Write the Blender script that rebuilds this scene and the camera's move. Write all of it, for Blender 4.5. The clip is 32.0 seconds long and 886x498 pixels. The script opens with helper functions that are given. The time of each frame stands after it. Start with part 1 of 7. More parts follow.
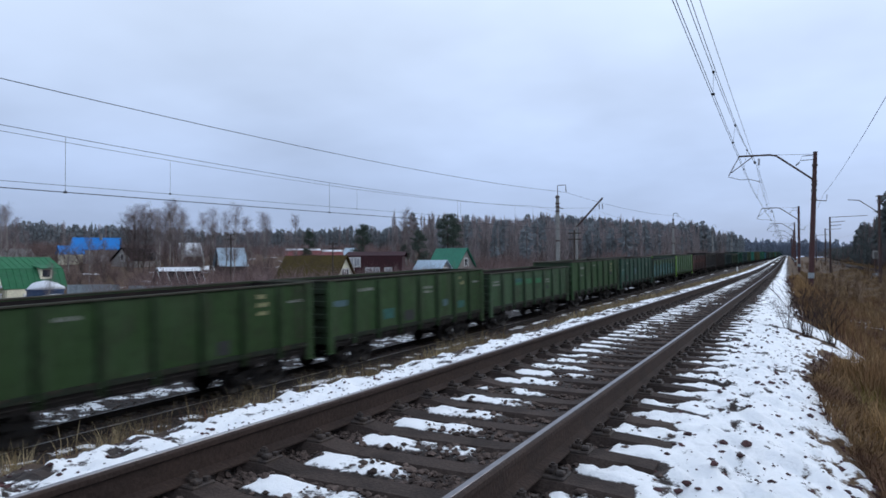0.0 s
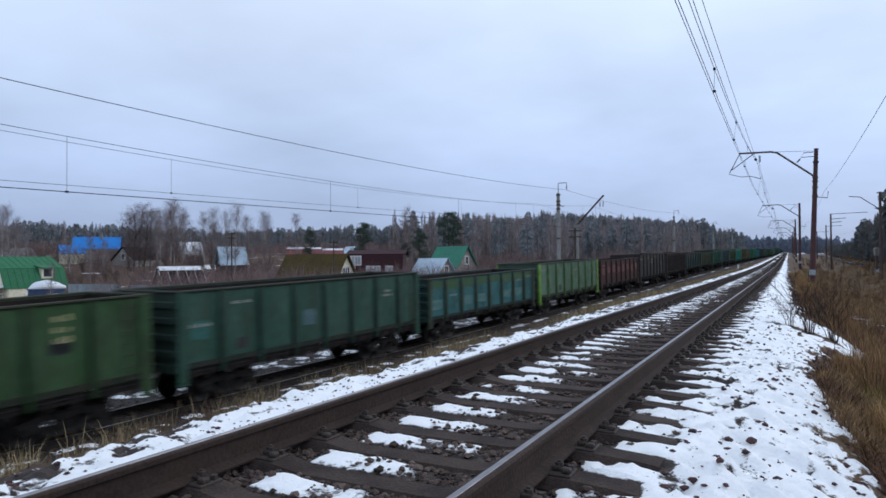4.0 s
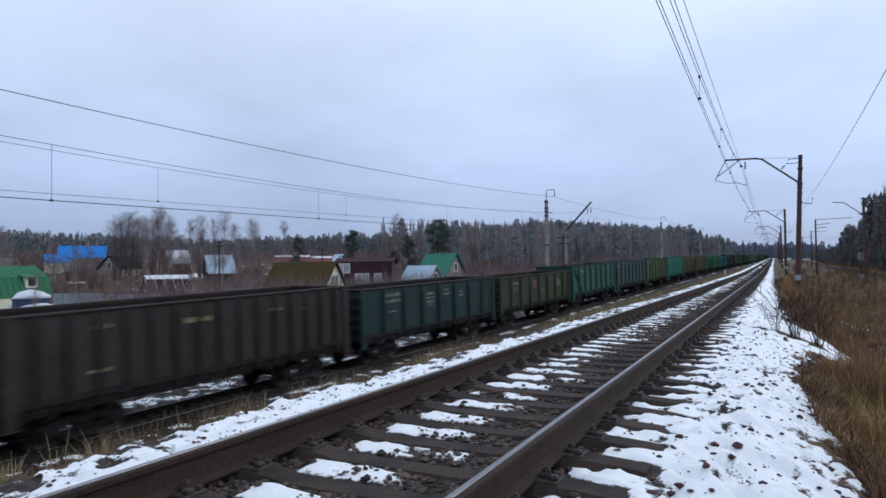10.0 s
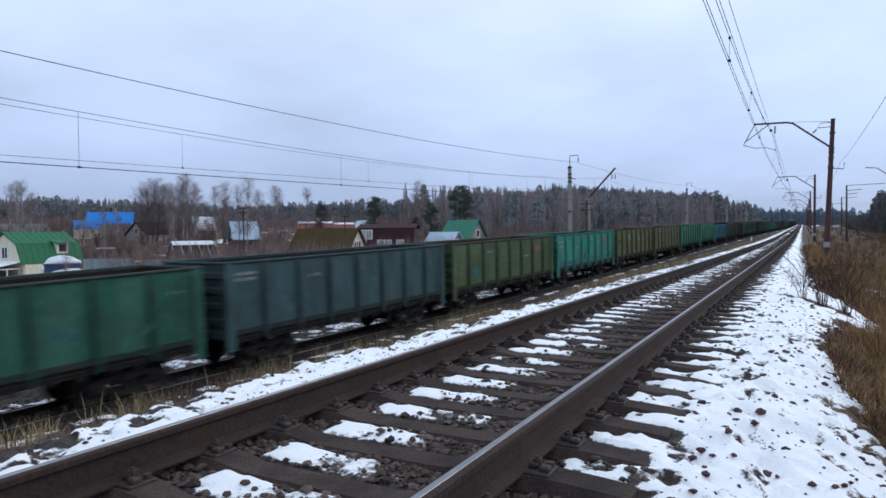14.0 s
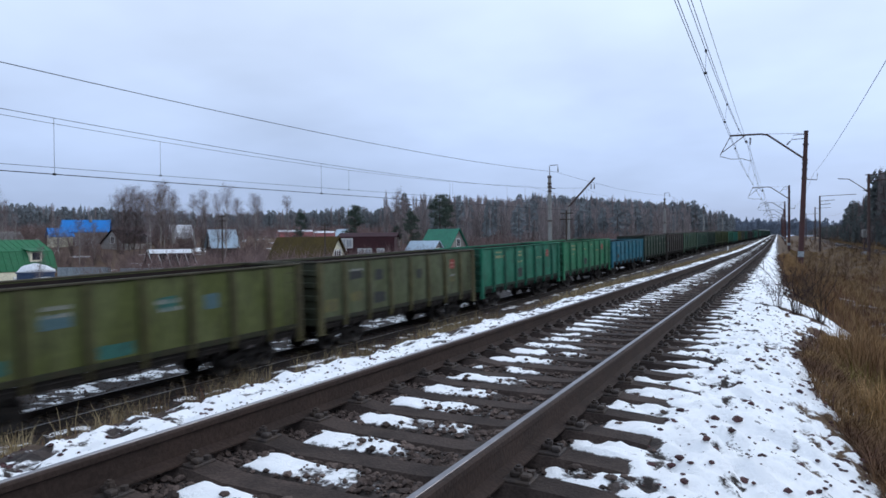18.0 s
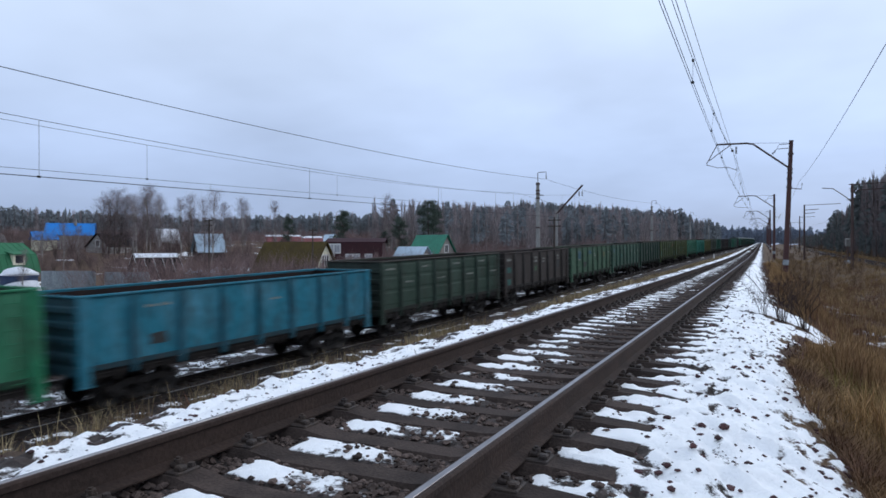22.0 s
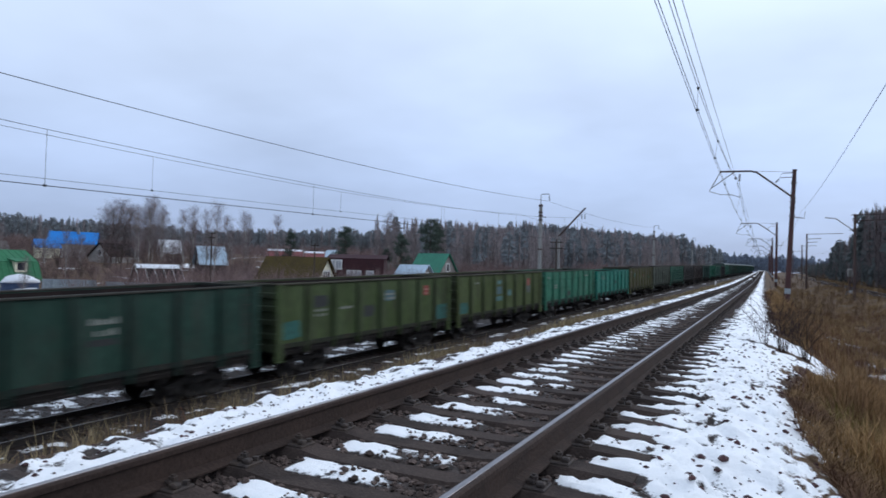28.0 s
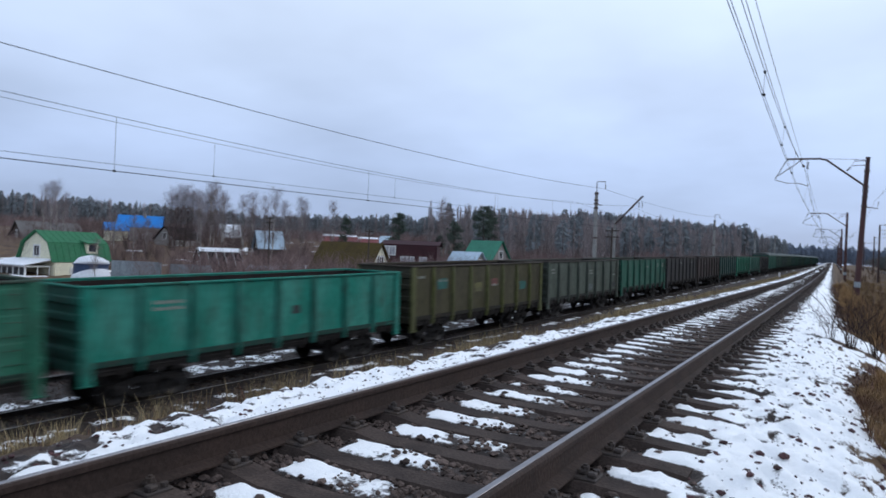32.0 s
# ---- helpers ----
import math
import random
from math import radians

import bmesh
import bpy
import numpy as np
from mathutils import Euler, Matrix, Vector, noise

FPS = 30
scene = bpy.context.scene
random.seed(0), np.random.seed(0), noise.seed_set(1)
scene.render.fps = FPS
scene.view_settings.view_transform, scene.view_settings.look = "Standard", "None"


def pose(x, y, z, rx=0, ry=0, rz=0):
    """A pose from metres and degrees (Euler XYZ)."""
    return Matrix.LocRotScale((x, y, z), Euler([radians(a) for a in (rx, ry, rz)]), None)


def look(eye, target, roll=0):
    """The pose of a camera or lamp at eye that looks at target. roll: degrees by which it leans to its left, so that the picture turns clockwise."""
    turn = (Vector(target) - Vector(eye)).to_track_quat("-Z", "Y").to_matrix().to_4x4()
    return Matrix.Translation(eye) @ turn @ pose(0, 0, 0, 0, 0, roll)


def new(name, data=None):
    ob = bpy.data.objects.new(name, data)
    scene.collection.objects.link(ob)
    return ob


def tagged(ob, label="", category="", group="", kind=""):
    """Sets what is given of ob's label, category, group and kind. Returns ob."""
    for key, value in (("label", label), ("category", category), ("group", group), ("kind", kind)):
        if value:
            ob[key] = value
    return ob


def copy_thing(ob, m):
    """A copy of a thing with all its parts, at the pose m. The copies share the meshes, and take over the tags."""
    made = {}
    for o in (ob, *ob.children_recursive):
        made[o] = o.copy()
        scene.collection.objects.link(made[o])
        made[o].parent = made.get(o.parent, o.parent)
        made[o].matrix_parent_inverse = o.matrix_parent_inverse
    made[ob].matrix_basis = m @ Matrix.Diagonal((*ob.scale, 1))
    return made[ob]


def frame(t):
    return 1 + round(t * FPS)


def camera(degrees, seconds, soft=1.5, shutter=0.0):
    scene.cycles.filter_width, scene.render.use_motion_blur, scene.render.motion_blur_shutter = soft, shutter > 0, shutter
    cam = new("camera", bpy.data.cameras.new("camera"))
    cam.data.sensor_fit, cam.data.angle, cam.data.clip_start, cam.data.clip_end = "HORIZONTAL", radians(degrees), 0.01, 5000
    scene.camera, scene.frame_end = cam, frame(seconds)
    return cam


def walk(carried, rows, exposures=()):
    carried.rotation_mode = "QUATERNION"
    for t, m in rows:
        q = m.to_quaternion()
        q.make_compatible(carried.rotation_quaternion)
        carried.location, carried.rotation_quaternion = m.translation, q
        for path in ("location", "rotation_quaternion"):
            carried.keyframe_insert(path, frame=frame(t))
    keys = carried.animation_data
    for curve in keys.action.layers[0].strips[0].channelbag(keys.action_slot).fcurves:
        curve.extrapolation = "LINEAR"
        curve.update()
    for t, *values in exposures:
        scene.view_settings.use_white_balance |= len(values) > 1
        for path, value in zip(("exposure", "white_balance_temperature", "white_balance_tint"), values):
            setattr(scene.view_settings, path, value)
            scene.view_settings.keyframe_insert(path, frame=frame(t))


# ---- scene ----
cam = camera(68.0, 32.0, soft=1.6, shutter=0.85)
# seconds, eye, target, lean: a hand-held camera that stands beside the upper track
PATH = [
    (0, (0.013, 0.017, 0.964), (-0.917, 1.787, 1.004), -0.2),
    (0.5, (0.006, 0.023, 0.964), (-0.909, 1.801, 0.993), -0.0),
    (1, (0.009, 0.019, 0.964), (-0.901, 1.8, 0.988), -0.1),
    (1.5, (0.003, 0.016, 0.964), (-0.912, 1.795, 0.983), 0.0),
    (2, (0.004, 0.013, 0.964), (-0.914, 1.79, 0.986), -0.7),
    (2.5, (0.0, 0.013, 0.965), (-0.92, 1.789, 0.996), -1.0),
    (3, (-0.009, 0.013, 0.966), (-0.936, 1.786, 0.998), -0.5),
    (3.5, (-0.01, 0.001, 0.964), (-0.942, 1.77, 0.999), -0.4),
    (5.5, (0.001, -0.005, 0.966), (-0.922, 1.769, 0.999), -0.6),
    (6, (0.003, -0.013, 0.966), (-0.908, 1.767, 1.008), -1.0),
    (6.5, (0.006, -0.014, 0.966), (-0.9, 1.768, 1.017), -1.5),
    (7, (0.006, -0.017, 0.968), (-0.9, 1.765, 1.028), -1.2),
    (7.5, (0.004, -0.013, 0.967), (-0.912, 1.764, 1.028), -0.9),
    (8, (-0.002, -0.001, 0.965), (-0.917, 1.777, 1.015), -0.2),
    (8.5, (-0.002, 0.001, 0.964), (-0.911, 1.782, 1.012), -0.3),
    (9, (0.001, 0.002, 0.965), (-0.904, 1.785, 1.015), -0.6),
    (9.5, (0.006, 0.002, 0.966), (-0.892, 1.788, 1.016), -0.8),
    (10, (0.006, 0.003, 0.965), (-0.895, 1.787, 1.021), -0.7),
    (10.5, (0.006, -0.005, 0.966), (-0.903, 1.775, 1.024), -0.6),
    (11, (-0.004, 0.003, 0.96), (-0.921, 1.78, 0.987), -0.5),
    (11.5, (-0.006, 0.004, 0.957), (-0.932, 1.777, 0.951), -0.9),
    (12, (-0.002, 0.01, 0.961), (-0.941, 1.775, 0.936), -0.7),
    (12.5, (-0.006, 0.007, 0.96), (-0.96, 1.764, 0.924), -0.3),
    (13, (0.001, 0.0, 0.96), (-0.962, 1.752, 0.916), 0.0),
    (13.5, (0.001, 0.002, 0.959), (-0.96, 1.755, 0.912), -0.3),
    (15.5, (0.0, -0.008, 0.96), (-0.968, 1.742, 0.918), -1.1),
    (16, (0.001, -0.004, 0.961), (-0.952, 1.754, 0.925), -0.8),
    (16.5, (-0.002, -0.003, 0.961), (-0.939, 1.764, 0.927), -0.8),
    (17, (0.002, -0.004, 0.96), (-0.921, 1.77, 0.928), -0.9),
    (17.5, (0.009, -0.005, 0.962), (-0.906, 1.773, 0.934), -0.9),
    (18, (0.002, -0.015, 0.962), (-0.907, 1.766, 0.943), -0.5),
    (18.5, (0.001, -0.018, 0.961), (-0.905, 1.765, 0.945), -0.6),
    (19, (0.004, -0.026, 0.962), (-0.89, 1.763, 0.956), -0.7),
    (19.5, (0.001, -0.028, 0.963), (-0.896, 1.759, 0.963), 0.1),
    (20, (0.003, -0.029, 0.962), (-0.895, 1.758, 0.967), -0.2),
    (20.5, (0.011, -0.02, 0.961), (-0.878, 1.772, 0.966), -0.5),
    (21, (0.011, -0.011, 0.962), (-0.87, 1.784, 0.966), -0.4),
    (21.5, (0.002, -0.005, 0.961), (-0.875, 1.792, 0.963), -0.2),
    (22, (-0.005, -0.006, 0.962), (-0.882, 1.792, 0.961), -0.1),
    (22.5, (0.003, -0.017, 0.964), (-0.881, 1.777, 0.972), 0.8),
    (23, (0.01, -0.02, 0.963), (-0.902, 1.76, 0.956), 0.4),
    (23.5, (-0.003, -0.019, 0.968), (-0.954, 1.74, 0.954), -0.1),
    (24, (-0.006, -0.034, 0.971), (-0.951, 1.728, 0.959), -1.2),
    (24.5, (-0.026, -0.059, 0.969), (-0.962, 1.708, 0.949), 0.2),
    (25, (-0.038, -0.042, 0.982), (-0.973, 1.726, 0.977), 0.1),
    (25.5, (-0.05, -0.01, 0.986), (-1.017, 1.74, 1.004), -0.7),
    (27.5, (-0.006, -0.009, 0.988), (-0.917, 1.771, 1.024), 1.0),
    (28, (-0.008, -0.014, 0.987), (-0.89, 1.781, 1.043), 1.5),
    (28.5, (-0.013, -0.015, 0.973), (-0.847, 1.802, 0.985), 2.1),
    (29, (-0.001, 0.003, 0.961), (-0.822, 1.826, 0.9), 1.8),
    (29.5, (0.002, 0.0, 0.975), (-0.803, 1.828, 0.874), 1.3),
    (30, (-0.036, -0.022, 0.971), (-0.837, 1.808, 0.862), 4.0),
    (30.5, (-0.032, -0.038, 0.997), (-0.84, 1.791, 0.965), 1.8),
    (31, (-0.024, -0.034, 0.994), (-0.826, 1.798, 0.994), -0.3),
    (31.5, (-0.03, -0.018, 0.985), (-0.997, 1.733, 0.991), -0.3),
    (32, (-0.009, -0.017, 0.988), (-1.031, 1.701, 0.999), 2.3),
]
walk(cam, [(t, look(eye, target, roll)) for t, eye, target, roll in PATH],
     exposures=[(0, 0.02), (9, 0.04), (10, 0.0), (12, -0.03), (13, 0.12), (14, 0.14), (16, 0.18), (18, 0.13), (20, 0.08), (24, 0.04), (25, 0.12), (28, 0.08), (29, 0.07), (30, 0.22), (31, 0.1), (32, 0.08)])

# ---- sky and light: a bright overcast winter day ----
world = bpy.data.worlds.new("overcast_sky")
scene.world = world
world.use_nodes = True


def build_sky():
    nt = world.node_tree
    nt.nodes.clear()
    N, L = nt.nodes.new, nt.links.new
    out = N("ShaderNodeOutputWorld")
    sky = N("ShaderNodeTexSky")
    sky.sky_type, sky.sun_disc = "NISHITA", False
    sky.sun_elevation, sky.sun_rotation = radians(24), radians(40)
    clear = N("ShaderNodeBackground")
    clear.inputs["Strength"].default_value = 0.1
    L(sky.outputs[0], clear.inputs["Color"])
    geo = N("ShaderNodeTexCoord")
    sep = N("ShaderNodeSeparateXYZ")
    L(geo.outputs["Generated"], sep.inputs[0])
    up = N("ShaderNodeMath")
    up.operation = "MAXIMUM"
    up.inputs[1].default_value = 0.0
    L(sep.outputs["Z"], up.inputs[0])
    add = N("ShaderNodeMath")
    add.inputs[1].default_value = 0.22
    L(up.outputs[0], add.inputs[0])
    plane = N("ShaderNodeVectorMath")
    plane.operation = "DIVIDE"
    comb = N("ShaderNodeCombineXYZ")
    for i in range(2):
        L(add.outputs[0], comb.inputs[i])
    comb.inputs[2].default_value = 1.0
    L(geo.outputs["Generated"], plane.inputs[0])
    L(comb.outputs[0], plane.inputs[1])
    n1 = N("ShaderNodeTexNoise")
    n1.inputs["Scale"].default_value, n1.inputs["Detail"].default_value, n1.inputs["Roughness"].default_value = 1.1, 4, 0.5
    L(plane.outputs[0], n1.inputs["Vector"])
    # height above the horizon lifts the brightness of the cloud sheet
    rise = N("ShaderNodeValToRGB")
    e = rise.color_ramp.elements
    e[0].position, e[0].color = 0.0, SKY_LOW
    e[1].position, e[1].color = 0.42, SKY_HIGH
    mid = e.new(0.13)
    mid.color = SKY_MID
    L(up.outputs[0], rise.inputs[0])
    cl = N("ShaderNodeMapRange")
    cl.inputs["From Min"].default_value, cl.inputs["From Max"].default_value = 0.3, 0.7
    cl.inputs["To Min"].default_value, cl.inputs["To Max"].default_value = 0.86, 1.12
    L(n1.outputs["Fac"], cl.inputs["Value"])
    toward = N("ShaderNodeVectorMath")
    toward.operation = "DOT_PRODUCT"
    toward.inputs[1].default_value = Vector((0.45, 0.6, 0.66)).normalized()
    L(geo.outputs["Generated"], toward.inputs[0])
    glow = N("ShaderNodeMapRange")
    glow.inputs["From Min"].default_value, glow.inputs["To Min"].default_value, glow.inputs["To Max"].default_value = 0.35, 0.95, 1.21
    L(toward.outputs["Value"], glow.inputs["Value"])
    both = N("ShaderNodeMath")
    both.operation = "MULTIPLY"
    L(cl.outputs[0], both.inputs[0])
    L(glow.outputs[0], both.inputs[1])
    mul = N("ShaderNodeVectorMath")
    mul.operation = "SCALE"
    L(rise.outputs["Color"], mul.inputs[0])
    L(both.outputs[0], mul.inputs["Scale"])
    cloud = N("ShaderNodeBackground")
    L(mul.outputs[0], cloud.inputs["Color"])
    cloud.inputs["Strength"].default_value = 1.0
    mix = N("ShaderNodeMixShader")
    mix.inputs[0].default_value = 0.93
    L(clear.outputs[0], mix.inputs[1])
    L(cloud.outputs[0], mix.inputs[2])
    L(mix.outputs[0], out.inputs["Surface"])


SKY_LOW, SKY_MID, SKY_HIGH = (0.345, 0.445, 0.68, 1), (0.49, 0.62, 0.90, 1), (0.76, 0.90, 1.13, 1)
build_sky()
sun = new("sun", bpy.data.lights.new("sun", "SUN"))
sun.data.energy, sun.data.angle, sun.data.color = 0.6, radians(25), (1.0, 0.97, 0.93)
sun.matrix_basis = look((60, 70, 50), (0, 0, 0))

# ---- materials ----


def mat(name, colour, rough=0.8, metal=0.0, second=None, big=1.5, small=30.0, amount=0.5, bump=0.2, spec=0.4, island=0.0, obrand=0.0, object_colour=False, stretch=(1, 1, 1), grime=None, grime_at=(0.5, 0.65)):
    """A surface with a base colour, a second colour in large blotches, fine grain, relief and optional grime."""
    m = bpy.data.materials.new(name)
    m.use_nodes = True
    nt = m.node_tree
    N, L = nt.nodes.new, nt.links.new
    b = nt.nodes["Principled BSDF"]
    b.inputs["Roughness"].default_value, b.inputs["Metallic"].default_value = rough, metal
    b.inputs["Specular IOR Level"].default_value = spec
    co = N("ShaderNodeTexCoord")
    mp = N("ShaderNodeMapping")
    mp.inputs["Scale"].default_value = stretch
    L(co.outputs["Object"], mp.inputs["Vector"])
    info = N("ShaderNodeObjectInfo")
    shift = N("ShaderNodeVectorMath")
    L(mp.outputs[0], shift.inputs[0])
    sc = N("ShaderNodeVectorMath")
    sc.operation = "SCALE"
    sc.inputs[0].default_value = (37.0, 17.0, 53.0)
    L(info.outputs["Random"], sc.inputs["Scale"])
    L(sc.outputs[0], shift.inputs[1])
    n1 = N("ShaderNodeTexNoise")
    n1.inputs["Scale"].default_value, n1.inputs["Detail"].default_value = big, 5
    n2 = N("ShaderNodeTexNoise")
    n2.inputs["Scale"].default_value, n2.inputs["Detail"].default_value = small, 3
    L(shift.outputs[0], n1.inputs["Vector"])
    L(shift.outputs[0], n2.inputs["Vector"])
    mix = N("ShaderNodeMix")
    mix.data_type = "RGBA"
    c2 = second or [c * 0.6 for c in colour]
    mix.inputs[6].default_value = (*colour, 1)
    mix.inputs[7].default_value = (*c2, 1)
    if object_colour:
        L(info.outputs["Color"], mix.inputs[6])
        hs = N("ShaderNodeHueSaturation")
        hs.inputs["Saturation"].default_value, hs.inputs["Value"].default_value = 0.8, 1.45
        L(info.outputs["Color"], hs.inputs["Color"])
        L(hs.outputs[0], mix.inputs[7])
    r = N("ShaderNodeMapRange")
    r.inputs["From Min"].default_value, r.inputs["From Max"].default_value = 0.42, 0.62
    r.inputs["To Max"].default_value = amount
    L(n1.outputs["Fac"], r.inputs["Value"])
    L(r.outputs[0], mix.inputs[0])
    last = mix.outputs[2]
    grain = N("ShaderNodeMapRange")
    grain.inputs["From Min"].default_value, grain.inputs["From Max"].default_value = 0.3, 0.7
    grain.inputs["To Min"].default_value, grain.inputs["To Max"].default_value = 0.72, 1.22
    L(n2.outputs["Fac"], grain.inputs["Value"])
    scale = grain.outputs[0]
    for source, k in (("island", island), ("ob", obrand)):
        if k:
            src = N("ShaderNodeNewGeometry").outputs["Random Per Island"] if source == "island" else info.outputs["Random"]
            v = N("ShaderNodeMapRange")
            v.inputs["To Min"].default_value, v.inputs["To Max"].default_value = 1 - k, 1 + k
            L(src, v.inputs["Value"])
            x = N("ShaderNodeMath")
            x.operation = "MULTIPLY"
            L(scale, x.inputs[0])
            L(v.outputs[0], x.inputs[1])
            scale = x.outputs[0]
    mul = N("ShaderNodeVectorMath")
    mul.operation = "SCALE"
    L(last, mul.inputs[0])
    L(scale, mul.inputs["Scale"])
    last = mul.outputs[0]
    if grime:
        n3 = N("ShaderNodeTexNoise")
        n3.inputs["Scale"].default_value, n3.inputs["Detail"].default_value, n3.inputs["Roughness"].default_value = big * 1.7, 8, 0.65
        sh = N("ShaderNodeVectorMath")
        sh.inputs[1].default_value = (11.3, 4.1, 7.7)
        L(shift.outputs[0], sh.inputs[0])
        L(sh.outputs[0], n3.inputs["Vector"])
        g = N("ShaderNodeMapRange")
        g.inputs["From Min"].default_value, g.inputs["From Max"].default_value = grime_at
        L(n3.outputs["Fac"], g.inputs["Value"])
        gm = N("ShaderNodeMix")
        gm.data_type = "RGBA"
        L(g.outputs[0], gm.inputs[0])
        L(last, gm.inputs[6])
        gm.inputs[7].default_value = (*grime, 1)
        last = gm.outputs[2]
    L(last, b.inputs["Base Color"])
    if bump:
        bp = N("ShaderNodeBump")
        bp.inputs["Strength"].default_value, bp.inputs["Distance"].default_value = bump, 0.02
        L(n2.outputs["Fac"], bp.inputs["Height"])
        L(bp.outputs[0], b.inputs["Normal"])
    return m


WAGON_PAINT = mat("wagon_paint", (0.1, 0.2, 0.1), 0.66, object_colour=True, big=1.1, small=9, amount=0.6, bump=0.12, spec=0.2, stretch=(1, 1, 0.38), grime=(0.034, 0.027, 0.022), grime_at=(0.48, 0.86))
WAGON_RIM = mat("wagon_rim", (0.055, 0.05, 0.042), 0.8, object_colour=True, big=2.0, small=20, bump=0.2, spec=0.2, amount=0.4, grime=(0.05, 0.032, 0.022), grime_at=(0.5, 0.75))
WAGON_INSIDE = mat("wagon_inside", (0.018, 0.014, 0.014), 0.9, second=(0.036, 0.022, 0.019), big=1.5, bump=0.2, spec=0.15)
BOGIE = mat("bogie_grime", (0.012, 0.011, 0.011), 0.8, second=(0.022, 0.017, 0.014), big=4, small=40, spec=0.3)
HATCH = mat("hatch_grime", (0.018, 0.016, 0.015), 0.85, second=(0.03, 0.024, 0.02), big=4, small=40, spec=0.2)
WHEEL_STEEL = mat("wheel_steel", (0.02, 0.017, 0.016), 0.6, 0.3, big=6, spec=0.4)
STENCIL = mat("stencil_white", (0.24, 0.245, 0.21), 0.8, big=9, small=40, amount=0.8, second=(0.2, 0.22, 0.2))
STENCIL_CREAM = mat("stencil_cream", (0.36, 0.33, 0.16), 0.8, big=9, small=40, amount=0.8, second=(0.2, 0.2, 0.12))
EMBLEM_RED = mat("emblem_red", (0.27, 0.05, 0.04), 0.7, big=8)
EMBLEM_PALE = mat("emblem_pale", (0.42, 0.20, 0.17), 0.75, big=9, small=40, amount=0.7)
GREY_PATCH = mat("grey_repaint", (0.10, 0.12, 0.115), 0.7, big=4, amount=0.8)
TEAL_PATCH = mat("teal_repaint", (0.025, 0.12, 0.10), 0.7, big=4, amount=0.8)
GREEN_PATCH = mat("green_repaint", (0.030, 0.085, 0.035), 0.7, second=(0.05, 0.10, 0.05), big=3, amount=0.8)
FADED_RED = mat("faded_red_paint", (0.17, 0.06, 0.05), 0.75, second=(0.09, 0.04, 0.036), big=5, amount=0.9)
FADED_TEAL = mat("faded_teal_paint", (0.09, 0.19, 0.18), 0.75, second=(0.05, 0.13, 0.125), big=4, amount=0.9)
YELLOW_PATCH = mat("ochre_repaint", (0.13, 0.12, 0.045), 0.75, second=(0.09, 0.085, 0.045), big=4, amount=0.9)
BRIGHT_PATCH = mat("bright_green_paint", (0.02, 0.16, 0.06), 0.7, second=(0.03, 0.11, 0.05), big=4, amount=0.8)
BLUE_BAND = mat("blue_repaint_band", (0.026, 0.085, 0.125), 0.7, second=(0.03, 0.09, 0.10), big=3, amount=0.8)
BLUE_PATCH = mat("blue_repaint", (0.055, 0.11, 0.125), 0.7, second=(0.08, 0.14, 0.15), big=5, amount=0.8)
DARK_PATCH = mat("primer_patch", (0.028, 0.031, 0.031), 0.7, big=5)
RAIL_SIDE = mat("rail_rust", (0.042, 0.026, 0.020), 0.85, second=(0.025, 0.017, 0.014), big=3, small=45, bump=0.3, spec=0.25)
RAIL_DARK = mat("rail_grime", (0.022, 0.018, 0.017), 0.85, second=(0.034, 0.025, 0.02), big=3, small=45, bump=0.3, spec=0.25)
RAIL_TOP = mat("rail_polished", (0.24, 0.225, 0.23), 0.34, 1.0, second=(0.15, 0.135, 0.135), big=4, small=60, bump=0.03, stretch=(1, 0.15, 1))
SLEEPER = mat("sleeper_concrete", (0.060, 0.043, 0.036), 0.9, second=(0.028, 0.020, 0.017), big=3.5, small=60, bump=0.35, obrand=0.15, amount=0.8, spec=0.2)
FASTENER = mat("fastener_rust", (0.04, 0.03, 0.026), 0.75, second=(0.07, 0.045, 0.03), big=12, small=80, bump=0.3)
STONE = mat("ballast_stone", (0.105, 0.076, 0.064), 0.9, second=(0.038, 0.027, 0.024), big=6, small=70, island=0.5, bump=0.3, spec=0.2)
LITTER = mat("leaf_litter", (0.10, 0.052, 0.040), 0.9, second=(0.05, 0.028, 0.024), big=0.9, small=8, island=0.5, bump=0, amount=0.9, spec=0.15)
STONE_RED = mat("red_ballast_stone", (0.08, 0.04, 0.04), 0.9, second=(0.05, 0.03, 0.032), big=6, small=70, island=0.4, bump=0.3, spec=0.2)
GRASS = mat("dry_grass", (0.34, 0.21, 0.095), 0.9, second=(0.17, 0.095, 0.048), big=0.8, small=4, island=0.5, bump=0, amount=0.9, spec=0.15)
FIELD_GRASS = mat("field_grass", (0.30, 0.20, 0.10), 0.9, second=(0.185, 0.115, 0.062), big=0.25, small=2, island=0.4, bump=0, amount=0.9, spec=0.1)
STRAW = mat("pale_straw", (0.34, 0.265, 0.15), 0.9, second=(0.16, 0.115, 0.065), big=0.6, small=4, island=0.45, bump=0, amount=0.9, spec=0.15)
STALK = mat("flattened_straw", (0.22, 0.135, 0.065), 0.9, second=(0.09, 0.046, 0.03), big=1.2, small=6, island=0.5, bump=0, amount=0.9, spec=0.15)
GRASS_GREEN = mat("green_grass", (0.14, 0.125, 0.03), 0.9, second=(0.19, 0.14, 0.05), big=0.5, small=4, island=0.4, bump=0, amount=0.9, spec=0.15)
BRUSH = mat("dead_brush", (0.23, 0.155, 0.10), 0.95, second=(0.15, 0.10, 0.07), big=0.05, small=0.8, island=0.35, bump=0, spec=0.1)
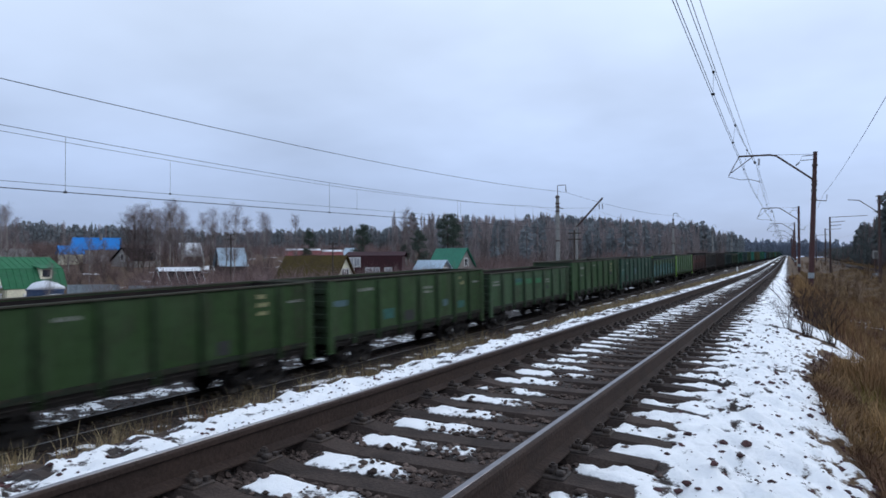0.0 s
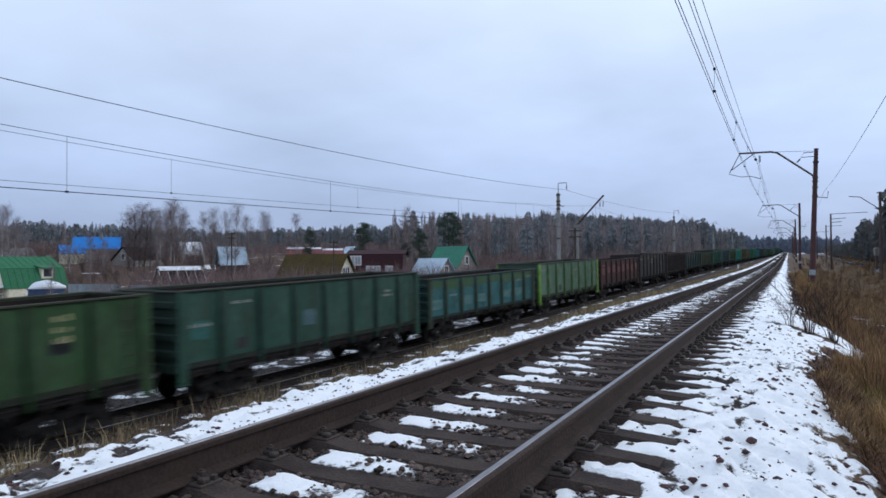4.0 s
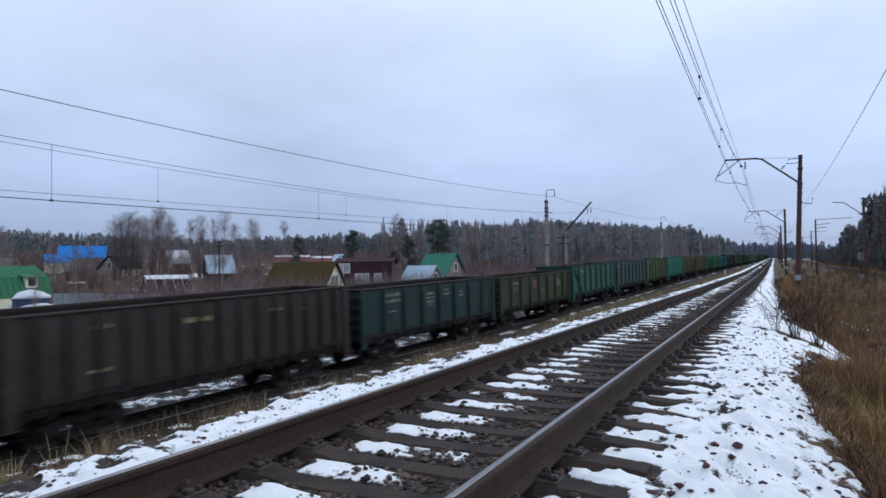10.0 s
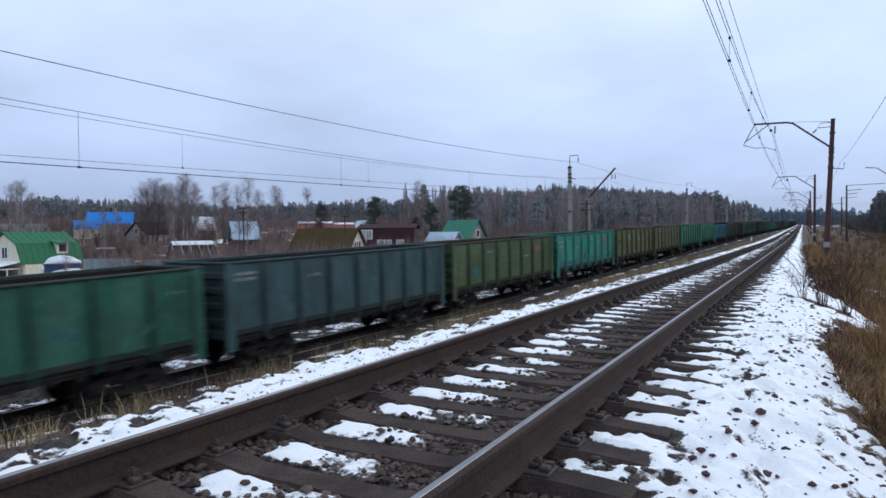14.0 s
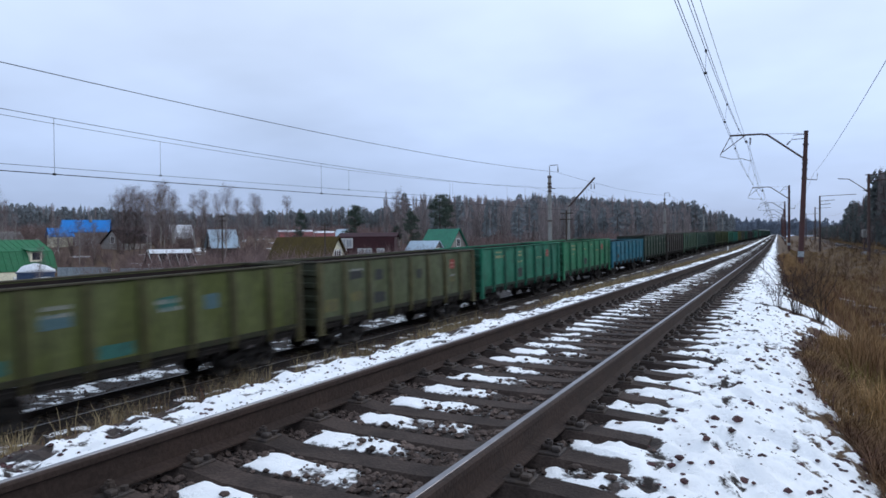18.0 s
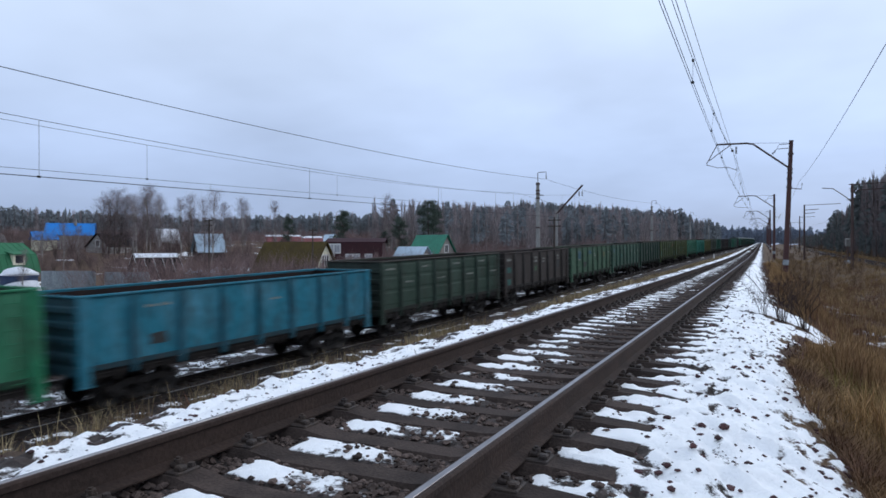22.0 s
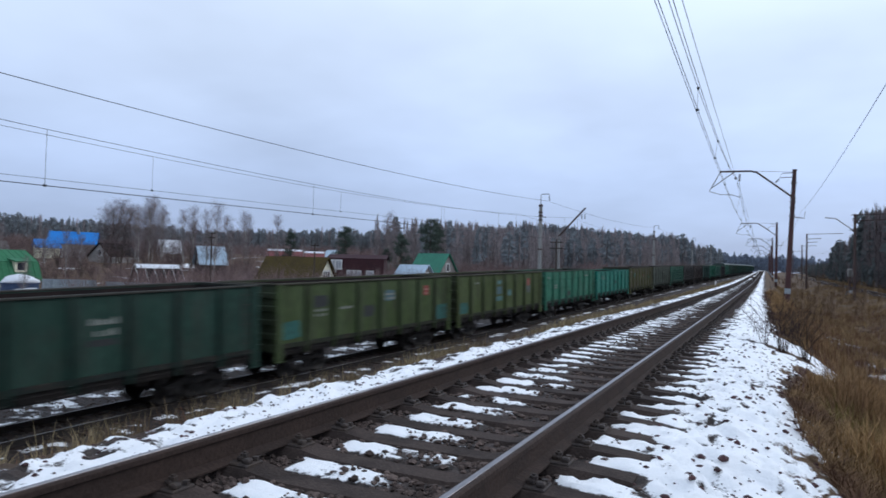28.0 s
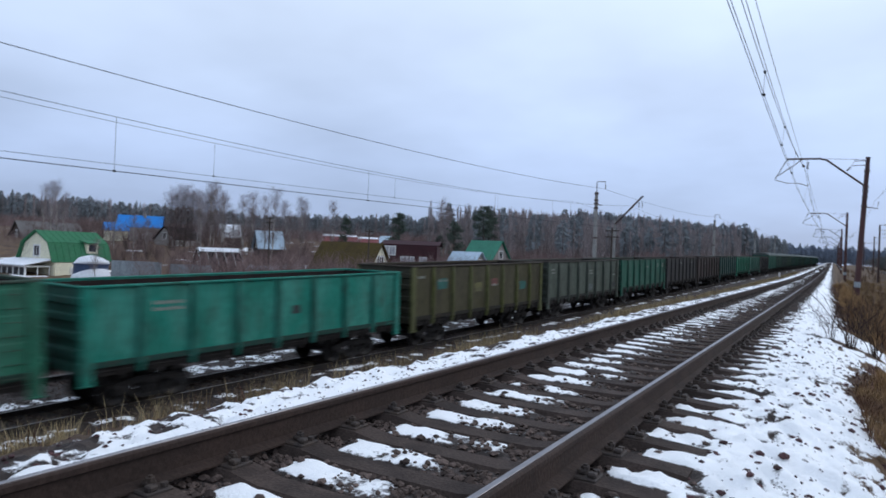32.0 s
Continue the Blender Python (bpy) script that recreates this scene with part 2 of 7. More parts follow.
WEED = mat("dead_weed", (0.125, 0.062, 0.040), 0.9, second=(0.15, 0.085, 0.05), big=0.5, small=6, island=0.4, bump=0, spec=0.15)
BUSH_BARK = mat("dark_bush_bark", (0.055, 0.036, 0.03), 0.9, big=3, small=30, bump=0.2, spec=0.15)
BARK = mat("bark", (0.085, 0.068, 0.056), 0.95, big=2, small=25, bump=0.4, spec=0.15)
WOOD_BARK = mat("conifer_bark", (0.15, 0.125, 0.115), 0.95, second=(0.11, 0.092, 0.085), big=0.3, small=2, bump=0.1, spec=0.1)
BIRCH = mat("birch_bark", (0.40, 0.37, 0.34), 0.9, second=(0.10, 0.085, 0.075), big=1.3, small=9, amount=0.85, bump=0.2, stretch=(1, 1, 0.5), spec=0.2)
TWIG = mat("bare_twigs", (0.22, 0.17, 0.172), 0.95, big=0.8, small=5, island=0.3, bump=0, spec=0.1)
TWIG_RED = mat("reddish_twigs", (0.20, 0.14, 0.13), 0.95, big=0.8, small=5, island=0.3, bump=0, spec=0.1)
NEEDLE = mat("pine_needles", (0.090, 0.115, 0.090), 0.9, second=(0.07, 0.092, 0.075), big=0.6, small=6, island=0.25, bump=0, spec=0.15)
SCRUB_TWIG = mat("scrub_twigs", (0.215, 0.15, 0.142), 0.95, second=(0.165, 0.116, 0.11), big=0.05, small=0.8, island=0.35, bump=0, spec=0.1)
# far needles: haze of the distance painted in as a paler, greyer colour
HAZED_NEEDLE = mat("forest_needles", (0.214, 0.234, 0.245), 0.95, second=(0.195, 0.212, 0.222), big=0.02, small=0.6, island=0.15, bump=0, spec=0.1)
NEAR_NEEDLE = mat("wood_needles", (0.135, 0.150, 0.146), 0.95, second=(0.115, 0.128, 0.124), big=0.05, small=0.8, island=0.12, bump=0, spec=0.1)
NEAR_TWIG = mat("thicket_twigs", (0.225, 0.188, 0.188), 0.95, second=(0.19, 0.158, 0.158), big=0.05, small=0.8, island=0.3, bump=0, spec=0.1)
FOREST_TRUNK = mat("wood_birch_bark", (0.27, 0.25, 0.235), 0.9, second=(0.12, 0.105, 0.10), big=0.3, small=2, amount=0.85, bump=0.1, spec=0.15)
# aerial haze is painted into this blue-grey base colour
HAZE_BLUE_WOOD = mat("distant_wood", (0.20, 0.235, 0.29), 0.95, second=(0.18, 0.21, 0.265), big=0.02, small=0.6, island=0.08, bump=0, spec=0.0)
# far twigs: lightened in colour to stand for haze
HAZED_TWIG = mat("forest_twigs", (0.31, 0.262, 0.26), 0.95, second=(0.26, 0.22, 0.218), big=0.02, small=0.6, island=0.3, bump=0, spec=0.1)
MAST_RED = mat("mast_red_lead_paint", (0.082, 0.034, 0.032), 0.7, second=(0.052, 0.027, 0.026), big=1.2, small=25, bump=0.15)
MAST_STEEL = mat("catenary_steel", (0.085, 0.05, 0.044), 0.7, second=(0.05, 0.035, 0.032), big=2, small=25)
CONCRETE = mat("pole_concrete", (0.32, 0.31, 0.29), 0.9, second=(0.2, 0.19, 0.18), big=1.2, small=30, bump=0.2)
WIRE = mat("wire_dark", (0.03, 0.03, 0.035), 0.6, 0.4, bump=0)
INSULATOR = mat("insulator", (0.05, 0.03, 0.025), 0.3, bump=0)
ROOF_GREEN = mat("green_sheet_roof", (0.035, 0.155, 0.075), 0.75, spec=0.15, second=(0.05, 0.15, 0.085), big=0.7, small=8, bump=0.1)
ROOF_TEAL = mat("teal_sheet_roof", (0.055, 0.21, 0.14), 0.75, spec=0.15, second=(0.05, 0.17, 0.12), big=0.7, small=8, bump=0.1)
ROOF_BLUE = mat("blue_sheet_roof", (0.025, 0.205, 0.56), 0.75, spec=0.15, second=(0.025, 0.17, 0.47), big=0.7, small=8, bump=0.1)
ROOF_PALE = mat("pale_blue_sheet_roof", (0.44, 0.55, 0.64), 0.45, second=(0.36, 0.47, 0.56), big=0.7, small=8, bump=0.1)
ROOF_MOSS = mat("mossy_roof", (0.082, 0.060, 0.023), 0.95, spec=0.1, second=(0.055, 0.04, 0.024), big=0.8, small=9, bump=0.4)
ROOF_DARK = mat("dark_roof", (0.020, 0.017, 0.017), 0.95, spec=0.05, second=(0.014, 0.012, 0.012), big=0.8, small=9, bump=0.3)
ROOF_RED = mat("red_roof", (0.19, 0.045, 0.045), 0.7, big=0.8, small=9)
WALL_CREAM = mat("cream_plank_wall", (0.78, 0.74, 0.56), 0.85, second=(0.66, 0.62, 0.46), big=0.9, small=10, bump=0.15)
WALL_GREY = mat("grey_board_wall", (0.32, 0.29, 0.265), 0.9, second=(0.15, 0.13, 0.12), big=0.9, small=10, bump=0.25)
WALL_MAROON = mat("maroon_wall", (0.052, 0.015, 0.018), 0.8, second=(0.036, 0.012, 0.015), big=0.9, small=10, bump=0.15)
WALL_BROWN = mat("brown_board_wall", (0.15, 0.10, 0.08), 0.9, second=(0.09, 0.06, 0.05), big=0.9, small=10, bump=0.25)
WALL_PALE = mat("pale_board_wall", (0.42, 0.41, 0.38), 0.9, second=(0.28, 0.27, 0.26), big=0.9, small=10, bump=0.2)
ROOF_MAROON = mat("maroon_roof", (0.040, 0.013, 0.017), 0.8, spec=0.15, second=(0.03, 0.012, 0.015), big=0.8, small=9)
ROOF_SLATE = mat("weathered_slate_roof", (0.16, 0.15, 0.145), 0.9, spec=0.1, second=(0.10, 0.095, 0.09), big=0.8, small=9, bump=0.3)
WALL_DARK = mat("dark_log_wall", (0.07, 0.05, 0.042), 0.9, second=(0.045, 0.032, 0.028), big=0.9, small=10, bump=0.3)
WALL_BLUE = mat("blue_wall", (0.05, 0.085, 0.17), 0.6, big=0.9, small=10)
WHITE_TRIM = mat("white_trim", (0.72, 0.71, 0.68), 0.7, second=(0.55, 0.54, 0.52), big=2, small=12, bump=0.05)
GLASS_DARK = mat("window_glass", (0.03, 0.035, 0.045), 0.12, big=1, small=4, bump=0, spec=0.7)
CURTAIN = mat("curtained_glass", (0.42, 0.43, 0.45), 0.4, second=(0.2, 0.2, 0.22), big=2, small=8, bump=0, spec=0.5)
SNOW_CAP = mat("snow_on_roofs", (0.80, 0.82, 0.85), 0.75, second=(0.68, 0.70, 0.74), big=1.5, small=14, bump=0.3, spec=0.3)
ROOF_GREY = mat("grey_wagon_roof", (0.075, 0.095, 0.09), 0.85, second=(0.05, 0.065, 0.06), big=0.6, small=8)
FENCE = mat("grey_fence", (0.33, 0.37, 0.39), 0.8, second=(0.22, 0.25, 0.265), big=0.6, small=8)


def ground_material():
    """Soil, dead grass, dark ballast and snow, laid out by two values kept on the sheet."""
    m = bpy.data.materials.new("ground_winter")
    m.use_nodes = True
    nt = m.node_tree
    N, L = nt.nodes.new, nt.links.new
    b = nt.nodes["Principled BSDF"]
    b.inputs["Roughness"].default_value = 0.85
    b.inputs["Specular IOR Level"].default_value = 0.25
    co = N("ShaderNodeTexCoord")

    def tex(scale, detail=5, rough=0.6):
        n = N("ShaderNodeTexNoise")
        n.inputs["Scale"].default_value, n.inputs["Detail"].default_value, n.inputs["Roughness"].default_value = scale, detail, rough
        L(co.outputs["Object"], n.inputs["Vector"])
        return n.outputs["Fac"]

    def ramp(fac, *stops):
        r = N("ShaderNodeValToRGB")
        e = r.color_ramp.elements
        e[0].position, e[0].color = stops[0][0], (*stops[0][1], 1)
        e[1].position, e[1].color = stops[-1][0], (*stops[-1][1], 1)
        for p, c in stops[1:-1]:
            e.new(p).color = (*c, 1)
        L(fac, r.inputs[0])
        return r.outputs[0]

    def mixc(fac, a, c):
        x = N("ShaderNodeMix")
        x.data_type = "RGBA"
        L(fac, x.inputs[0])
        L(a, x.inputs[6])
        L(c, x.inputs[7])
        return x.outputs[2]

    field = ramp(tex(0.6, 8), (0.3, (0.046, 0.027, 0.017)), (0.5, (0.10, 0.060, 0.033)), (0.7, (0.155, 0.098, 0.050)))
    vor = N("ShaderNodeTexVoronoi")
    vor.inputs["Scale"].default_value = 22.0
    L(co.outputs["Object"], vor.inputs["Vector"])
    gravel = ramp(vor.outputs["Color"], (0.1, (0.024, 0.019, 0.017)), (0.5, (0.044, 0.034, 0.030)), (0.9, (0.082, 0.064, 0.058)))
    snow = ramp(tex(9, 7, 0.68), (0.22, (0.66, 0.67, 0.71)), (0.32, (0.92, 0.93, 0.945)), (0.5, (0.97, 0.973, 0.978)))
    at1, at2 = N("ShaderNodeAttribute"), N("ShaderNodeAttribute")
    at1.attribute_name, at2.attribute_name = "gravel", "snow"
    col = mixc(at1.outputs["Fac"], field, gravel)
    edge = N("ShaderNodeMath")
    edge.operation = "MULTIPLY_ADD"
    L(tex(26, 6, 0.7), edge.inputs[0])
    edge.inputs[1].default_value = 0.7
    L(at2.outputs["Fac"], edge.inputs[2])
    sh = N("ShaderNodeMapRange")
    sh.inputs["From Min"].default_value, sh.inputs["From Max"].default_value = 0.80, 0.92
    L(edge.outputs[0], sh.inputs["Value"])
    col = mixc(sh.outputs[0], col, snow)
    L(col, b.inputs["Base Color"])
    bp = N("ShaderNodeBump")
    bp.inputs["Strength"].default_value, bp.inputs["Distance"].default_value = 0.65, 0.035
    L(tex(24, 8, 0.72), bp.inputs["Height"])
    L(bp.outputs[0], b.inputs["Normal"])
    return m


GROUND = ground_material()

# ---- building helpers ----


class Mesh:
    """Collects boxes, prisms and tubes into one mesh."""

    def __init__(self):
        self.v, self.f = [], []

    def add(self, verts, faces):
        n = len(self.v)
        self.v.extend([tuple(p) for p in verts])
        self.f.extend([tuple(i + n for i in q) for q in faces])
        return self

    def box(self, c, s, bevel=0.0, turn=None):
        hx, hy, hz = s[0] / 2, s[1] / 2, s[2] / 2
        if bevel:
            b = min(bevel, hx * 0.9, hy * 0.9, hz * 0.9)
            pts = []
            for sx in (-1, 1):
                for sy in (-1, 1):
                    for sz in (-1, 1):
                        pts += [(sx * hx, sy * (hy - b), sz * (hz - b)), (sx * (hx - b), sy * hy, sz * (hz - b)), (sx * (hx - b), sy * (hy - b), sz * hz)]
            faces = BEVEL_FACES
        else:
            pts = [(sx * hx, sy * hy, sz * hz) for sx in (-1, 1) for sy in (-1, 1) for sz in (-1, 1)]
            faces = [(0, 1, 3, 2), (4, 6, 7, 5), (0, 4, 5, 1), (2, 3, 7, 6), (0, 2, 6, 4), (1, 5, 7, 3)]
        if turn is not None:
            pts = [tuple(turn @ Vector(p)) for p in pts]
        return self.add([(p[0] + c[0], p[1] + c[1], p[2] + c[2]) for p in pts], faces)

    def prism(self, profile, a, b, axis="y"):
        """A closed profile of (u, w) pairs drawn out from a to b; u is x (or y for axis x), w is z."""
        n = len(profile)
        if axis == "y":
            pts = [(u, t, w) for t in (a, b) for u, w in profile]
        elif axis == "x":
            pts = [(t, u, w) for t in (a, b) for u, w in profile]
        else:
            pts = [(u, w, t) for t in (a, b) for u, w in profile]
        faces = [(i, (i + 1) % n, n + (i + 1) % n, n + i) for i in range(n)] + [tuple(range(n - 1, -1, -1)), tuple(range(n, 2 * n))]
        return self.add(pts, faces)

    def tube(self, pts, radii, n=6, caps=True):
        pts = [Vector(p) for p in pts]
        if not hasattr(radii, "__len__"):
            radii = [radii] * len(pts)
        verts, faces = [], []
        for i, p in enumerate(pts):
            d = (pts[min(i + 1, len(pts) - 1)] - pts[max(i - 1, 0)]).normalized()
            ref = Vector((0, 0, 1)) if abs(d.z) < 0.9 else Vector((1, 0, 0))
            u = d.cross(ref).normalized()
            w = d.cross(u)
            for k in range(n):
                a = 2 * math.pi * k / n
                verts.append(p + (u * math.cos(a) + w * math.sin(a)) * radii[i])
        for i in range(len(pts) - 1):
            for k in range(n):
                a, b = i * n + k, i * n + (k + 1) % n
                faces.append((a, a + n, b + n, b))
        if caps:
            faces += [tuple(range(n)), tuple(range(len(verts) - 1, len(verts) - n - 1, -1))]
        return self.add(verts, faces)

    def data(self, name, material, smooth=False):
        me = bpy.data.meshes.new(name)
        me.from_pydata(self.v, [], self.f)
        me.materials.append(material)
        if smooth:
            me.polygons.foreach_set("use_smooth", [True] * len(me.polygons))
        me.update()
        return me


def bevel_faces():
    def idx(sx, sy, sz, k):
        return 3 * (4 * sx + 2 * sy + sz) + k
    faces = []
    for s in (0, 1):
        faces.append([idx(s, 0, 0, 0), idx(s, 0, 1, 0), idx(s, 1, 1, 0), idx(s, 1, 0, 0)][:: 1 if s == 0 else -1])
        faces.append([idx(0, s, 0, 1), idx(1, s, 0, 1), idx(1, s, 1, 1), idx(0, s, 1, 1)][:: 1 if s == 0 else -1])
        faces.append([idx(0, 0, s, 2), idx(0, 1, s, 2), idx(1, 1, s, 2), idx(1, 0, s, 2)][:: 1 if s == 0 else -1])
    for a in (0, 1):
        for b in (0, 1):
            flip = 1 if a == b else -1
            faces.append([idx(a, b, 0, 0), idx(a, b, 1, 0), idx(a, b, 1, 1), idx(a, b, 0, 1)][::flip])
            faces.append([idx(a, 0, b, 2), idx(a, 1, b, 2), idx(a, 1, b, 0), idx(a, 0, b, 0)][::flip])
            faces.append([idx(0, a, b, 1), idx(1, a, b, 1), idx(1, a, b, 2), idx(0, a, b, 2)][::flip])
    for x in (0, 1):
        for y in (0, 1):
            for z in (0, 1):
                faces.append([idx(x, y, z, k) for k in range(3)][:: 1 if (x + y + z) % 2 else -1])
    return [tuple(q) for q in faces]


BEVEL_FACES = bevel_faces()


def part(name, mesh, material, parent=None, label="", at=None, smooth=False):
    """Links a Mesh (or mesh data) as one object, under a thing or part where one is given."""
    me = mesh.data(name, material, smooth) if isinstance(mesh, Mesh) else mesh
    ob = new(name, me)
    if parent is not None:
        ob.parent = parent
    if at is not None:
        ob.matrix_basis = at
    if label:
        ob["label"] = label
    return ob


def thing(name, at, label, category, group="", kind=""):
    ob = new(name)
    ob.matrix_basis = at
    return tagged(ob, label, category, group, kind)


def big_mesh(name, verts, faces, material, smooth=False):
    """Mesh data from arrays of triangles or quads."""
    me = bpy.data.meshes.new(name)
    verts, faces = np.asarray(verts, np.float32), np.asarray(faces, np.int32)
    k = faces.shape[1]
    me.vertices.add(len(verts))
    me.vertices.foreach_set("co", verts.ravel())
    me.loops.add(faces.size)
    me.loops.foreach_set("vertex_index", faces.ravel())
    me.polygons.add(len(faces))
    me.polygons.foreach_set("loop_start", np.arange(0, faces.size, k, dtype=np.int32))
    me.materials.append(material)
    me.update(calc_edges=True)
    me.polygons.foreach_set("use_smooth", np.full(len(faces), smooth))
    me.validate()
    return me


# ---- the lie of the land ----
AXIS = -2.03        # middle of the upper track
GAUGE = 1.595       # between the middles of the two rail heads
SLEEPER_STEP, SLEEPER_FIRST = 0.495, 0.475
LIFT = 0.18         # how much higher the bodies sit on their springs than the plain running gear
WAGON = 13.92       # wagon length over couplers


def climb(y):
    """The whole formation climbs gently in the distance."""
    e = np.clip(np.asarray(y, float), -50, 520) - 70
    return np.maximum(0.0, 0.011 * (np.sqrt(e * e + 900) + e) / 2 - 0.05)


def draw_in(y):
    """How much nearer the lower tracks lie far down the line."""
    return 6.5 * (1 - np.exp(-(np.maximum(np.asarray(y, float) - 30, 0) / 300.0) ** 2))


def train_x(y):
    """Middle of the lower track, which draws nearer to the upper one."""
    y = np.asarray(y, float)
    e = np.where(y < 0, 40 * np.tanh(y / 40), y)
    return -(11.5 + 5.5 * np.exp(-e / 75.0) + 1.565) + draw_in(y)


def train_z(y):
    """Rail height of the lower track."""
    y = np.asarray(y, float)
    e = np.where(y < 0, 15 * np.tanh(y / 15), y)
    return -1.2 - 2.9 * np.exp(-e / 65.0) + 0.22 * np.exp(-(np.maximum(e, 0) / 25.0) ** 2) - LIFT + climb(y)


def right_x(y):
    """Middle of the branch track on the other side."""
    return 11.4 + 0.0 * np.asarray(y, float)


def lerp_profile(d, pts):
    return np.interp(d, [p[0] for p in pts], [p[1] for p in pts])


def hill(x, y):
    """The village rises gently away from the line."""
    r = np.hypot(x, y)
    side = np.clip((-x - 35) / 60, 0, 1)
    return -3.5 + np.clip((r - 66) * 0.058, 0, 6.6) * side


def land(x, y):
    """Height of the ground without its small relief."""
    x, y = np.broadcast_arrays(np.asarray(x, float), np.asarray(y, float))
    tx, tz = train_x(y), train_z(y) - climb(y)
    near = lerp_profile(x - AXIS, [(-2.1, -0.30), (-1.75, -0.255), (-1.3, -0.235), (1.0, -0.25), (1.3, -0.235), (1.75, -0.265), (2.15, -0.36), (2.7, -0.58), (4.4, -1.75), (6.5, -2.0)])
    bed = tz - 0.22
    # from the crest down to the lower track
    foot = tx + 2.6
    w = np.clip((x - foot) / (AXIS - 2.1 - foot), 0, 1)
    slope = (bed - 0.25) + ((-0.30) - (bed - 0.25)) * w ** 1.25
    z = np.where(x > AXIS - 2.1, near, slope)
    # lower formation: two tracks
    d = tx - x
    z = np.where(x < tx + 2.6, bed - 0.25 * np.clip((np.abs(x - (tx - 2.6)) - 4.3) / 0.9, 0, 1), z)
    far = np.clip((d - 8.5) / 14.0, 0, 1)
    far = far * far * (3 - 2 * far)
    z = np.where(d > 8.0, (bed - 0.25) * (1 - far) + hill(x, y) * far, z)
    # branch track bank and the field past it
    rx = right_x(y)
    r = x - rx
    bank = lerp_profile(r, [(-5.5, -2.0), (-3.6, -1.5), (-2.2, -1.15), (2.2, -1.15), (3.6, -1.6), (8, -1.7), (60, -1.5)])
    z = np.where(r > -5.5, bank, z)
    side = np.where(d > 8.0, np.clip((x + 140) / 90, 0, 1), 1.0)
    return z + climb(y) * side


def noise2(x, y, scale, seed=0):
    """Smooth value noise on arrays."""
    rng = np.random.RandomState(seed + 77)
    table = rng.rand(256, 256)
    u, v = np.asarray(x) / scale + 500.3, np.asarray(y) / scale + 300.7
    i, j = np.floor(u).astype(int), np.floor(v).astype(int)
    a, b = u - i, v - j
    a, b = a * a * (3 - 2 * a), b * b * (3 - 2 * b)
    g = lambda p, q: table[p % 256, q % 256]
    return (g(i, j) * (1 - a) + g(i + 1, j) * a) * (1 - b) + (g(i, j + 1) * (1 - a) + g(i + 1, j + 1) * a) * b


def fbm(x, y, scale, seed=0, octaves=4):
    total, amp, norm = 0, 1.0, 0
    for k in range(octaves):
        total = total + amp * noise2(x, y, scale / 2 ** k, seed + 13 * k)
        norm += amp
        amp *= 0.5
    return total / norm


def snow_edge(y):
    """Where the snow of the shoulder ends and the grass begins."""
    y = np.asarray(y, float)
    e = np.interp(y, [0, 4, 5, 6.5, 8, 10, 12, 13.5, 15.5, 17, 20, 30, 60, 200], [0.75, 0.66, 0.58, 0.40, 0.35, 0.38, 0.6, 1.3, 1.5, 0.35, 0.25, 0.1, -0.05, -0.2])
    return e


